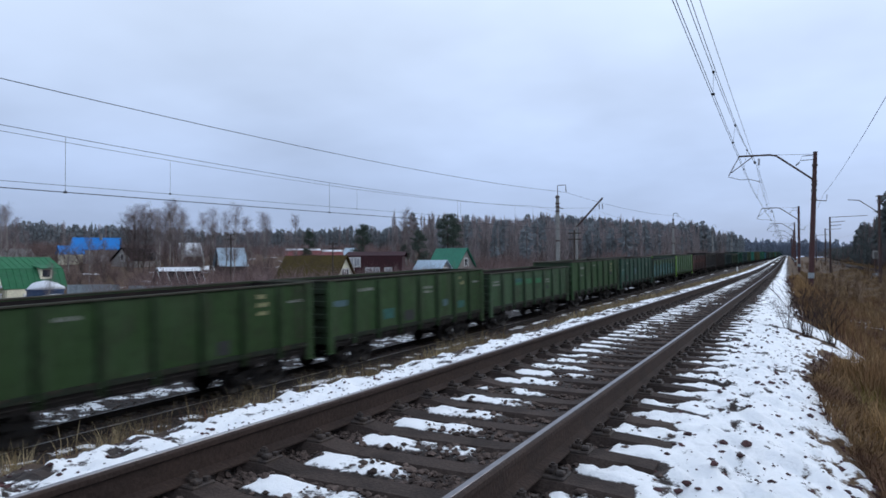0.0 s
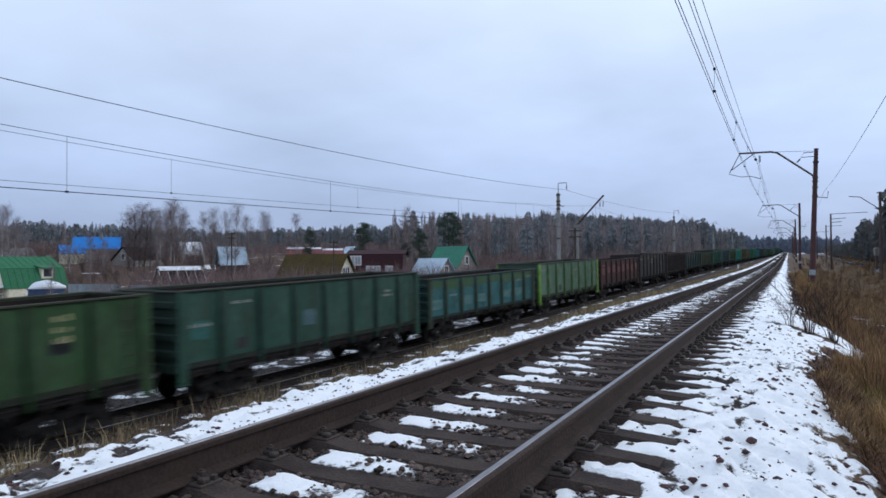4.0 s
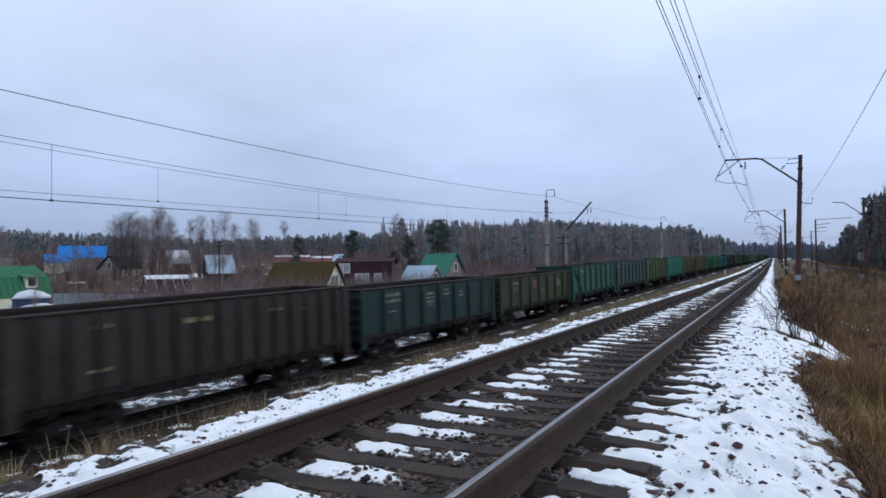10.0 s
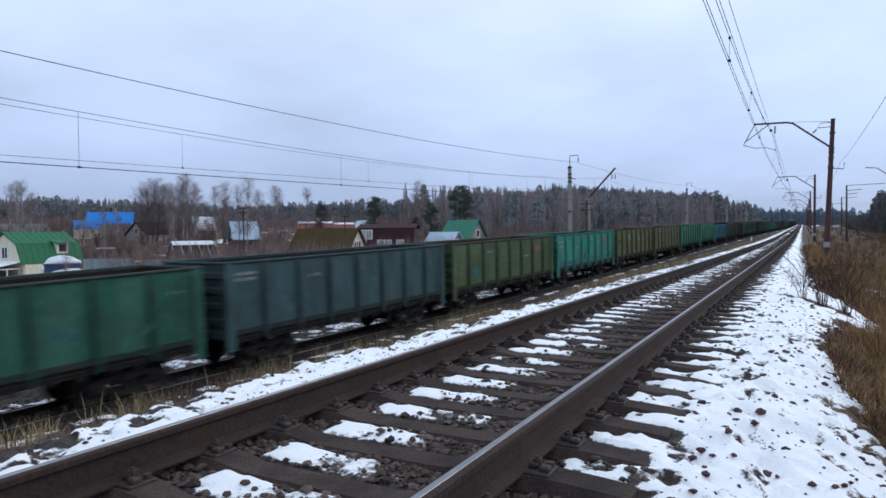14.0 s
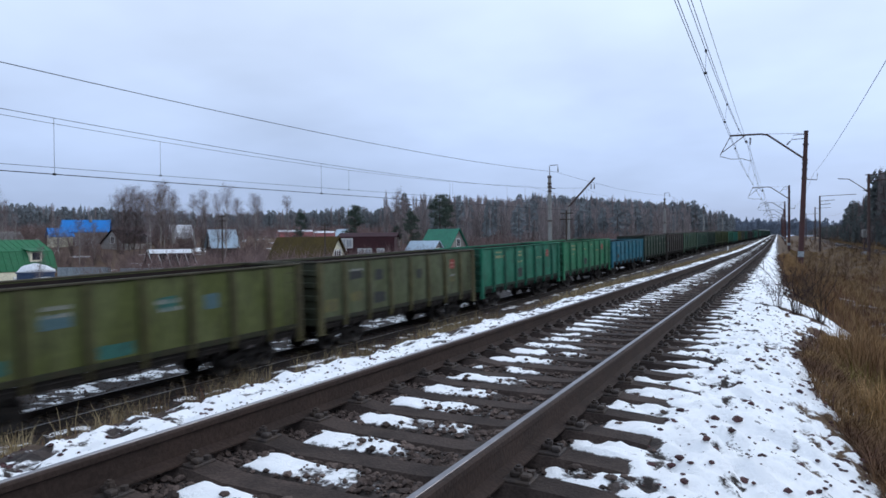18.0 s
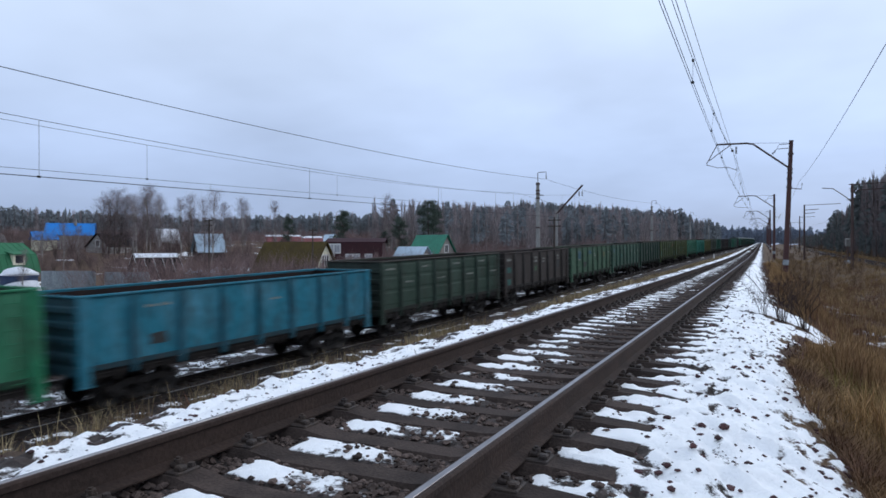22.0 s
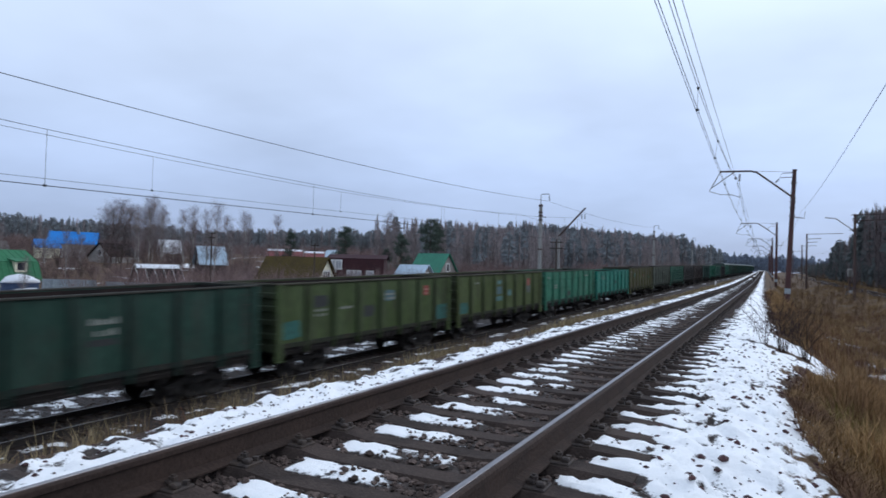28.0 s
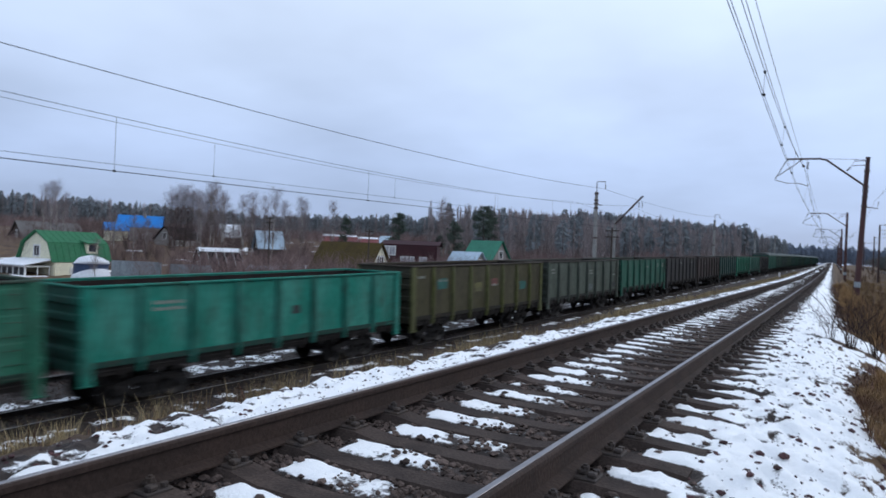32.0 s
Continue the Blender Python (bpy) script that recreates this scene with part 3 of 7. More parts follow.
def ground_values(x, y):
    """Relief, gravel share and snow share of the ground at x, y."""
    tx = train_x(y)
    d = x - AXIS
    s = np.zeros_like(x)
    n1, n2 = fbm(x, y, 0.5, 3), fbm(x, y, 0.16, 9, 3)
    # right shoulder, reaching in between the sleeper ends
    e = snow_edge(y) + (fbm(x, y, 0.7, 21) - 0.5) * 0.7 + (fbm(x, y, 0.12, 25, 2) - 0.5) * 0.22
    phase = np.abs(((y - SLEEPER_FIRST) / SLEEPER_STEP) % 1 - 0.5)
    reach = np.where(phase < 0.25, -1.12, -0.70) + (fbm(x, y, 0.35, 23) - 0.5) * 0.4
    sh = np.clip((x - reach) / 0.09, 0, 1) * np.clip((e - x) / 0.12, 0, 1)
    # bare soil round the foot of the bushes
    bare = np.hypot((x - 0.3) / 0.85, (y - 13.75 - 0.25 * (x - 0.3)) / 0.42) + (n1 - 0.5) * 0.9
    sh = sh * np.clip((bare - 0.8) / 0.2, 0, 1)
    s = np.maximum(s, sh * (0.66 - 0.13 * np.clip((x - e + 0.45) / 0.4, 0, 1) + 0.8 * (n2 - 0.40) + 0.8 * (fbm(x * 1.3, y * 0.75, 0.10, 27, 2) - 0.5)))
    # old snow lying in hollows of the field
    for cx, cy, rx, ry in ((2.95, 19.5, 0.55, 1.0), (2.1, 14.6, 0.35, 0.35), (1.7, 25.0, 0.4, 0.9)):
        lie = np.hypot((x - cx) / rx, (y - cy) / ry) + (fbm(x, y, 0.6, 29, 3) - 0.5) * 1.6
        s = np.maximum(s, np.clip((1.0 - lie) / 0.3, 0, 1) * 0.6)
    # left strip between the rail and the crest
    le = -4.19 + (fbm(x, y, 0.8, 31) - 0.5) * 0.3
    st = np.clip((x - le) / 0.12, 0, 1) * np.clip((-3.16 - x + (n1 - 0.5) * 0.2) / 0.12, 0, 1)
    lean = np.clip((x + 3.75) / 0.4, -1, 1)
    thin = 0.22 * np.clip((4.2 - y) / 2.2, 0, 1) * np.clip((-3.45 - x) / 0.3, 0, 1)
    s = np.maximum(s, st * (0.607 - 0.09 * np.clip((y - 5) / 9, 0, 1) + 0.45 * (fbm(x, y, 1.6, 33, 2) - 0.5) + 0.95 * (n2 - 0.47) + 0.55 * (fbm(x, y, 0.07, 35, 2) - 0.5) + 0.19 * lean - thin))
    # between the sleepers: patches towards the far rail
    crib = np.clip((0.30 - phase) / 0.07, 0, 1)
    along = fbm(np.round((y - SLEEPER_FIRST) / SLEEPER_STEP - 0.5) * 3.1, y * 0, 1.0, 57, 2)
    right_end = -1.70 + (along - 0.5) * 0.7 + (n1 - 0.5) * 0.3
    wide = np.clip((x + 2.66 + (n2 - 0.5) * 0.2) / 0.12, 0, 1) * np.clip((right_end - x) / 0.2, 0, 1)
    blot = fbm(x, y, 0.5, 51)
    s = np.maximum(s, crib * wide * np.clip((blot - 0.16) / 0.14, 0, 1) * (0.66 + 0.45 * (n2 - 0.46) + 0.28 * (fbm(x, y, 0.06, 53, 2) - 0.5) - 0.21 * np.clip((x + 2.4) / 0.5, 0, 1)))
    # lower track and the open land
    far = np.abs(x - (tx - 2.6))
    low = np.clip((0.62 - np.abs(far - 4.0) / 1.2), 0, 0.6) + np.where(np.abs(x - (tx - 2.55)) < 0.9, 0.55 - 0.12 * np.clip((y - 28) / 15, 0, 1), 0)
    s = np.maximum(s, np.where(x < AXIS - 4, low * np.clip((fbm(x, y, 0.9, 61, 5) - 0.36) / 0.14, 0, 1) + np.where(low > 0.05, 0.9, 0) * (fbm(x, y, 0.34, 63, 2) - 0.52), 0))
    drift = np.clip((fbm(x, y, 3.5, 71, 5) - 0.60) / 0.1, 0, 1) * 0.7
    s = np.maximum(s, np.where((x < tx - 9) | ((x > 1.8) & (x < 7) & (y < 40)), drift, 0))
    g = np.clip((2.2 - np.abs(d)) / 0.3, 0, 1)
    g = np.maximum(g, np.clip((5.6 - far) / 0.8, 0, 1))
    g = np.maximum(g, 0.35 * np.clip((2.0 - np.abs(x - right_x(y))) / 0.5, 0, 1))
    g = np.maximum(g, np.where((x < -4.9) & (x > tx), 0.75, 0))
    fine = np.clip(1 - np.hypot(x + 1, y) / 45, 0, 1)
    relief = (n1 - 0.5) * 0.03 * fine + (n2 - 0.5) * 0.03 * fine + np.clip(s, 0, 0.75) * 0.05
    clods = fbm(x + 0.5 * y, y * 0.8, 0.11, 91, 3)
    relief = relief + fine * sh * (clods - 0.5) * np.where(x < -0.55, 0.07, 0.17)
    relief = relief + fine * st * (clods - 0.5) * 0.11
    rough = np.clip((np.hypot(x, y) - 12) / 60, 0, 1)
    relief = relief + (fbm(x, y, 9, 95) - 0.5) * 0.5 * rough * np.where((np.abs(d) < 3) | (far < 6) | (np.abs(x - right_x(y)) < 3), 0, 1)
    return relief, g, s


def build_ground():
    def steps(*spans):
        out = []
        for a, b, n in spans:
            out.append(np.linspace(a, b, n, endpoint=False))
        return np.concatenate(out)
    xs = steps((-2500, -400, 16), (-400, -120, 30), (-120, -24, 60), (-24, -4.6, 90), (-4.6, 1.4, 150), (1.4, 5, 40), (5, 20, 50), (20, 80, 24), (80, 400, 16), (400, 2500, 12))
    xs = np.append(xs, 2500.0)
    ys = steps((-1500, -300, 8), (-300, -40, 20), (-40, -8, 16), (-8, 1.0, 24), (1.0, 9, 200), (9, 20, 140), (20, 45, 125), (45, 120, 100), (120, 300, 60), (300, 900, 30), (900, 3000, 12))
    ys = np.append(ys, 3000.0)
    gx, gy = np.meshgrid(xs, ys, indexing="ij")
    relief, g, s = ground_values(gx, gy)
    z = land(gx, gy) + relief
    verts = np.stack([gx.ravel(), gy.ravel(), z.ravel()], 1)
    nx, ny = len(xs), len(ys)
    i = (np.arange(nx - 1)[:, None] * ny + np.arange(ny - 1)[None]).ravel()
    faces = np.stack([i, i + ny, i + ny + 1, i + 1], 1)
    me = big_mesh("ground", verts, faces, GROUND, smooth=True)
    for key, val in (("gravel", g), ("snow", s)):
        at = me.attributes.new(key, "FLOAT", "POINT")
        at.data.foreach_set("value", val.ravel().astype(np.float32))
    tagged(new("ground", me), "embankment ground with patchy snow, dark ballast and dead grass", "ground", kind="structure")


build_ground()


def ground_z(x, y):
    x, y = np.atleast_1d(np.asarray(x, float)), np.atleast_1d(np.asarray(y, float))
    return land(x, y) + ground_values(x, y)[0]


# ---- tracks ----
RAIL_PROFILE = [(-0.075, -0.18), (0.075, -0.18), (0.075, -0.17), (0.012, -0.148), (0.009, -0.05), (0.036, -0.036), (0.037, -0.010), (0.027, -0.001), (-0.027, -0.001), (-0.037, -0.010), (-0.036, -0.036), (-0.009, -0.05), (-0.012, -0.148), (-0.075, -0.17)]


def sweep(profile, path):
    """Faces and verts of a profile carried along a path of (x, y, z)."""
    path = np.asarray(path, float)
    t = np.gradient(path, axis=0)
    t /= np.linalg.norm(t, axis=1)[:, None]
    right = np.stack([t[:, 1], -t[:, 0], np.zeros(len(t))], 1)
    right /= np.linalg.norm(right, axis=1)[:, None]
    p = np.asarray(profile, float)
    v = path[:, None, :] + right[:, None, :] * p[None, :, :1] + np.array([0, 0, 1.0]) * p[None, :, 1:]
    n = len(p)
    i = np.arange(len(path) - 1)[:, None] * n
    k = np.arange(n)[None]
    f = np.stack([i + k, i + (k + 1) % n, i + n + (k + 1) % n, i + n + k], -1).reshape(-1, 4)
    return v.reshape(-1, 3), f


def rail(name, parent, path, label, steel=None):
    ob = part(name, big_mesh(name, *sweep(RAIL_PROFILE, path), steel or RAIL_SIDE), None, parent, label)
    strip = [(-0.024, -0.003), (0.012, -0.003), (0.009, 0.0012), (-0.020, 0.0012)]
    part("running_surface", big_mesh("running_surface", *sweep(strip, path), RAIL_TOP), None, ob, "polished steel running surface")
    return ob


def sleeper_mesh():
    """Prestressed concrete sleeper: thick under the rails, waisted in the middle."""
    cut = [(-1.35, -0.215, 0.115), (-1.25, -0.20, 0.125), (-0.98, -0.183, 0.13), (-0.62, -0.183, 0.13), (-0.42, -0.215, 0.118), (0.42, -0.215, 0.118), (0.62, -0.183, 0.13), (0.98, -0.183, 0.13), (1.25, -0.20, 0.125), (1.35, -0.215, 0.115)]
    v, f = [], []
    for x, top, half in cut:
        v += [(x, -half, -0.40), (x, -half, top - 0.055), (x, -half * 0.7, top), (x, half * 0.7, top), (x, half, top - 0.055), (x, half, -0.40)]
    for i in range(len(cut) - 1):
        for k in range(6):
            a, b = i * 6 + k, i * 6 + (k + 1) % 6
            f.append((a, b, b + 6, a + 6))
    n = len(v)
    f += [(5, 4, 3, 2, 1, 0), (n - 6, n - 5, n - 4, n - 3, n - 2, n - 1)]
    return Mesh().add(v, f)


def fastener_mesh():
    """Tie plate with two clamps and bolts, at one rail seat."""
    m = Mesh()
    m.box((0, 0, -0.178), (0.36, 0.15, 0.022), 0.006)
    for s in (-1, 1):
        m.box((s * 0.088, 0, -0.152), (0.05, 0.06, 0.03), 0.008)
        m.tube([(s * 0.10, 0, -0.15), (s * 0.10, 0, -0.112)], 0.012, 6)
        m.tube([(s * 0.10, 0, -0.142), (s * 0.10, 0, -0.122)], 0.024, 6)
        m.tube([(s * 0.15, 0.04, -0.17), (s * 0.15, 0.04, -0.145)], 0.02, 6)
        m.box((s * 0.15, -0.03, -0.155), (0.05, 0.05, 0.03), 0.008)
    return m


def upper_track():
    t = thing("railway_track", pose(AXIS, 0, 0), "broad-gauge track with rusty rails on concrete sleepers", "track", kind="structure")
    ys = np.concatenate([np.arange(-30, 60, 3.0), np.arange(60, 521, 20.0)])
    for s in (-1, 1):
        rail("rail", t, [(s * GAUGE / 2, y, float(climb(y))) for y in ys], "rusty brown steel rail")
    sm, fm = sleeper_mesh().data("sleeper", SLEEPER), fastener_mesh().data("rail_fastening", FASTENER)
    rng = random.Random(4)
    count = 290
    for i in range(count):
        y = SLEEPER_FIRST + SLEEPER_STEP * i
        o = part("sleeper", sm, None, t, at=pose(rng.uniform(-0.02, 0.02), y, float(climb(y)) + rng.uniform(-0.006, 0.004), 0, 0, rng.uniform(-0.6, 0.6)))
        if i < 90:
            for s in (-1, 1):
                part("rail_fastening", fm, None, o, at=pose(s * GAUGE / 2, 0, 0))
    m = sleeper_mesh()
    base, faces = np.array(m.v), m.f
    rest = Mesh()
    for y in np.arange(SLEEPER_FIRST + SLEEPER_STEP * count, 420, SLEEPER_STEP):
        rest.add(base + [0, y, float(climb(y))], faces)
    for y in np.arange(SLEEPER_FIRST - SLEEPER_STEP * 30, SLEEPER_FIRST - 0.1, SLEEPER_STEP):
        rest.add(base + [0, y, float(climb(y))], faces)
    tagged(part("distant_sleepers", rest, SLEEPER, t), kind="stuff")


def lower_track(offset, name, label):
    t = thing(name, pose(0, 0, 0), label, "track", kind="structure")
    ys = np.concatenate([np.arange(-60, 120, 4.0), np.arange(120, 520, 15.0)])
    for s in (-1, 1):
        path = np.stack([train_x(ys) + offset + s * GAUGE / 2, ys, train_z(ys)], 1)
        rail("rail", t, path, "dark grimy steel rail", RAIL_DARK)
    m = sleeper_mesh()
    base, faces = np.array(m.v), m.f
    rest = Mesh()
    for y in np.arange(-10, 110, 0.55):
        rest.add(base + [float(train_x(y)) + offset, y, float(train_z(y))], faces)
    tagged(part("sleepers", rest, SLEEPER, t), kind="stuff")


def branch_track():
    t = thing("branch_track", pose(0, 0, 0), "single branch track on a low bank", "track", kind="structure")
    ys = np.concatenate([np.arange(-20, 120, 6.0), np.arange(120, 500, 20.0)])
    for s in (-1, 1):
        rail("rail", t, np.stack([right_x(ys) + s * GAUGE / 2, ys, climb(ys) - 0.92], 1), "rusty brown steel rail")
    m = sleeper_mesh()
    base, faces = np.array(m.v), m.f
    rest = Mesh()
    for y in np.arange(20, 160, 0.6):
        rest.add(base + [float(right_x(y)), y, float(climb(y)) - 0.92], faces)
    tagged(part("sleepers", rest, SLEEPER, t), kind="stuff")


upper_track()
lower_track(0.0, "lower_track", "track under the moving train, dark with grime")
lower_track(-5.1, "second_lower_track", "empty track beyond the train with snow between the rails")
branch_track()

# ---- the goods train ----
# wagon colours from the head of what is seen to the tail: linear rgb


def paint(*rgb):
    """Linear colour from a paint chart value of 0 to 255."""
    return tuple(round((v / 255 / 12.92) if v < 10 else ((v / 255 + 0.055) / 1.055) ** 2.4, 4) for v in rgb)


GREEN, LIME, TEAL, AQUA = paint(46, 84, 46), paint(82, 108, 88), paint(29, 106, 82), paint(29, 118, 101)
PETROL, OLIVE, MOSS, RED, SLATE = paint(34, 68, 62), paint(80, 86, 46), paint(70, 88, 58), paint(66, 40, 39), paint(53, 52, 52)
UMBER, BLUE, STEEL, KHAKI, JADE = paint(57, 48, 46), paint(36, 110, 128), paint(54, 78, 80), paint(68, 64, 44), paint(38, 88, 72)
COLOURS = [GREEN, paint(46, 68, 36), paint(48, 72, 40), paint(58, 82, 56), paint(48, 76, 44), paint(44, 76, 62), paint(44, 96, 96), LIME, RED, SLATE, UMBER,
           paint(32, 56, 55), paint(58, 61, 42), JADE, STEEL, MOSS, AQUA, OLIVE, paint(80, 86, 62), TEAL, paint(42, 116, 82), BLUE,
           paint(45, 63, 52), paint(58, 52, 49), paint(66, 94, 74), paint(56, 86, 72), paint(33, 60, 50), paint(63, 77, 43), paint(68, 80, 42), paint(40, 108, 84), AQUA, KHAKI,
           paint(74, 82, 72), JADE, SLATE, UMBER, PETROL, TEAL, paint(60, 104, 90), SLATE, JADE] + [paint(36, 66, 54), paint(34, 56, 50), paint(40, 62, 48), paint(34, 62, 56)] * 4
POSTS = {6: paint(50, 62, 46), 7: paint(72, 98, 56), 12: paint(43, 57, 41), 16: paint(34, 116, 98), 17: paint(70, 66, 40), 18: paint(82, 78, 52), 22: paint(40, 54, 46), 31: paint(80, 82, 46)}
BRIGHT_RIM = (14, 16, 19, 20, 21, 30)        # wagons whose top rim is painted like the side
COVERED = 40        # from here on the train has taller covered wagons
EMBLEMS = {15: 1, 16: 1, 18: 1, 19: 1, 20: 1, 27: 1, 28: 1}


def colour_word(c):
    r, g, b = c
    if c == BLUE:
        return "bright blue"
    if c == RED:
        return "faded rust-red"
    if c in (SLATE, UMBER):
        return "dark brown-grey"
    if c in (OLIVE, KHAKI, MOSS):
        return "worn olive-green"
    if c in (TEAL, AQUA):
        return "bright teal-green"
    if c == LIME:
        return "faded light green"
    if b > 0.7 * g:
        return "dull blue-green"
    return "dark green" if g < 0.07 else "grass green"


HALF = 6.52
SIDE_X, SIDE_LOW, SIDE_TOP = 1.50, 1.30, 3.60
PANELS = 8


def side_wall_mesh(pressed):
    """One steel side drawn along the wagon: plain sheet or three pressed bands, inner face."""
    outer = [(SIDE_X - 0.008, SIDE_LOW + 0.145)]
    if pressed:
        for z0, z1 in ((1.62, 2.20), (2.30, 2.86), (2.96, 3.48)):
            outer += [(SIDE_X - 0.008, z0), (SIDE_X + 0.008, z0 + 0.05), (SIDE_X + 0.008, z1 - 0.05), (SIDE_X - 0.008, z1)]
    outer += [(SIDE_X - 0.008, SIDE_TOP), (SIDE_X - 0.03, SIDE_TOP), (SIDE_X - 0.03, SIDE_LOW + 0.145)]
    return Mesh().prism(outer, -HALF, HALF)


def sill_mesh():
    return Mesh().prism([(SIDE_X - 0.06, SIDE_LOW - 0.02), (SIDE_X + 0.05, SIDE_LOW - 0.02), (SIDE_X + 0.045, SIDE_LOW + 0.13), (SIDE_X - 0.01, SIDE_LOW + 0.142), (SIDE_X - 0.06, SIDE_LOW + 0.142)], -HALF, HALF)


def post_mesh():
    """Pressed hat-section post with a tapered foot below the sill."""
    m = Mesh()
    cuts = [(SIDE_LOW - 0.27, 0.75, 0.075), (SIDE_LOW - 0.04, 0.95, 0.115), (SIDE_LOW + 0.25, 1.0, 0.125), (SIDE_TOP - 0.5, 1.0, 0.115), (SIDE_TOP, 0.9, 0.06)]
    v, f = [], []
    for z, k, deep in cuts:
        v += [(SIDE_X - 0.02, -0.11 * k, z), (SIDE_X + 0.02, -0.105 * k, z), (SIDE_X + deep, -0.062 * k, z), (SIDE_X + deep, 0.062 * k, z), (SIDE_X + 0.02, 0.105 * k, z), (SIDE_X - 0.02, 0.11 * k, z)]
    for i in range(len(cuts) - 1):
        f += [(i * 6 + k, i * 6 + (k + 1) % 6, i * 6 + 6 + (k + 1) % 6, i * 6 + 6 + k) for k in range(6)]
    n = len(v)
    f += [(5, 4, 3, 2, 1, 0), tuple(range(n - 6, n))]
    return m.add(v, f)


def corner_mesh():
    """Broad corner post that reaches down past the sill, with a step."""
    m = Mesh().prism([(SIDE_X - 0.05, -0.15), (SIDE_X + 0.06, -0.15), (SIDE_X + 0.075, -0.12), (SIDE_X + 0.075, 0.12), (SIDE_X + 0.06, 0.15), (SIDE_X - 0.05, 0.15)], SIDE_LOW - 0.46, SIDE_TOP, axis="z")
    m.box((SIDE_X + 0.03, 0, SIDE_LOW - 0.49), (0.18, 0.36, 0.04), 0.01)
    return m


def hatch_mesh():
    """One drop hatch below the sill: ribbed plate with an uneven foot, two hooks and a torsion bar."""
    m = Mesh()
    foot = [(-0.66, -0.02), (-0.66, -0.26), (-0.5, -0.30), (-0.46, -0.40), (-0.30, -0.40), (-0.26, -0.30), (0.20, -0.28), (0.24, -0.42), (0.42, -0.42), (0.46, -0.29), (0.66, -0.25), (0.66, -0.02)]
    m.prism([(y, SIDE_LOW + z) for y, z in foot], SIDE_X - 0.10, SIDE_X - 0.05, axis="x")
    for y in (-0.38, 0.33):
        m.prism([(y - 0.06, SIDE_LOW - 0.02), (y + 0.06, SIDE_LOW - 0.02), (y + 0.08, SIDE_LOW - 0.24), (y + 0.02, SIDE_LOW - 0.34), (y - 0.05, SIDE_LOW - 0.28)], SIDE_X - 0.055, SIDE_X + 0.02, axis="x")
    m.tube([(SIDE_X - 0.03, -0.66, SIDE_LOW - 0.16), (SIDE_X - 0.03, 0.66, SIDE_LOW - 0.16)], 0.028, 6)
    return m


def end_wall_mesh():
    """One end drawn across the wagon: buffer sill, sheet with four pressed ribs, inner face."""
    prof = [(HALF - 0.03, 1.18), (HALF + 0.08, 1.18), (HALF + 0.08, 1.42), (HALF - 0.005, 1.44)]
    for z in (1.74, 2.24, 2.74, 3.22):
        prof += [(HALF - 0.005, z - 0.12), (HALF + 0.075, z - 0.08), (HALF + 0.075, z + 0.08), (HALF - 0.005, z + 0.12)]
    prof += [(HALF - 0.005, SIDE_TOP), (HALF - 0.03, SIDE_TOP)]
    return Mesh().prism(prof, -SIDE_X + 0.055, SIDE_X - 0.055, axis="x")


def rim_mesh():
    m = Mesh()
    for s in (-1, 1):
        m.box((s * (SIDE_X + 0.012), 0, SIDE_TOP + 0.028), (0.12, 2 * HALF + 0.12, 0.072), 0.018)
        m.box((0, s * HALF, SIDE_TOP + 0.026), (2 * SIDE_X - 0.10, 0.12, 0.068), 0.018)
    return m


def inner_mesh():
    """Inner sheets with their cross ribs, and the floor under a crust of leavings."""
    m = Mesh()
    for s in (-1, 1):
        m.box((s * (SIDE_X - 0.045), 0, 2.58), (0.015, 2 * HALF - 0.1, 1.98))
        m.box((0, s * (HALF - 0.05), 2.58), (2 * SIDE_X - 0.14, 0.015, 1.98))
        for k in range(1, PANELS):
            m.box((s * (SIDE_X - 0.065), -HALF + 2 * HALF / PANELS * k, 2.58), (0.03, 0.05, 1.94))
    m.box((0, 0, 1.58), (2 * SIDE_X - 0.06, 2 * HALF - 0.06, 0.05))
    return m


def underframe_mesh():
    m = Mesh()
    m.box((0, 0, 1.30), (0.36, 2 * 6.3, 0.34), 0.02)
    for y in (-4.325, -2.1, 0, 2.1, 4.325):
        m.box((0, y, 1.36), (2.8, 0.22, 0.24), 0.02)
    for y in (-4.325, 4.325):
        m.box((0, y, 1.06), (0.9, 0.5, 0.28), 0.03)
        for s in (-1, 1):
            m.box((s * 0.76, y, 0.92), (0.3, 0.3, 0.22), 0.03)
    for s in (-1, 1):
        m.tube([(s * 0.55, -6.2, 1.12), (s * 0.55, 6.2, 1.12)], 0.03, 6)
    return m


def brake_mesh():
    m = Mesh()
    m.tube([(0.75, -1.1, 0.98), (0.75, -0.5, 0.98)], 0.18, 12)
    m.tube([(-0.7, 0.5, 0.98), (-0.7, 1.5, 0.98)], 0.16, 12)
    m.tube([(0.4, -3.4, 0.84), (0.4, 3.4, 0.84)], 0.025, 6)
    m.tube([(1.05, -3.2, 0.95), (1.05, -0.6, 0.88), (1.05, 1.8, 0.95)], 0.02, 5)
    m.box((0.75, -0.3, 0.98), (0.2, 0.25, 0.2), 0.02)
    return m


def coupler_mesh():
    m = Mesh()
    m.box((0, HALF + 0.14, 1.22), (0.16, 0.36, 0.18), 0.03)
    m.prism([(-0.2, 1.06), (0.06, 1.06), (0.2, 1.12), (0.2, 1.30), (0.06, 1.38), (-0.2, 1.38)], HALF + 0.27, HALF + 0.435)
    m.tube([(0.28, HALF + 0.08, 1.16), (0.30, HALF + 0.2, 0.82), (0.28, HALF + 0.41, 0.76)], 0.03, 6)
    return m


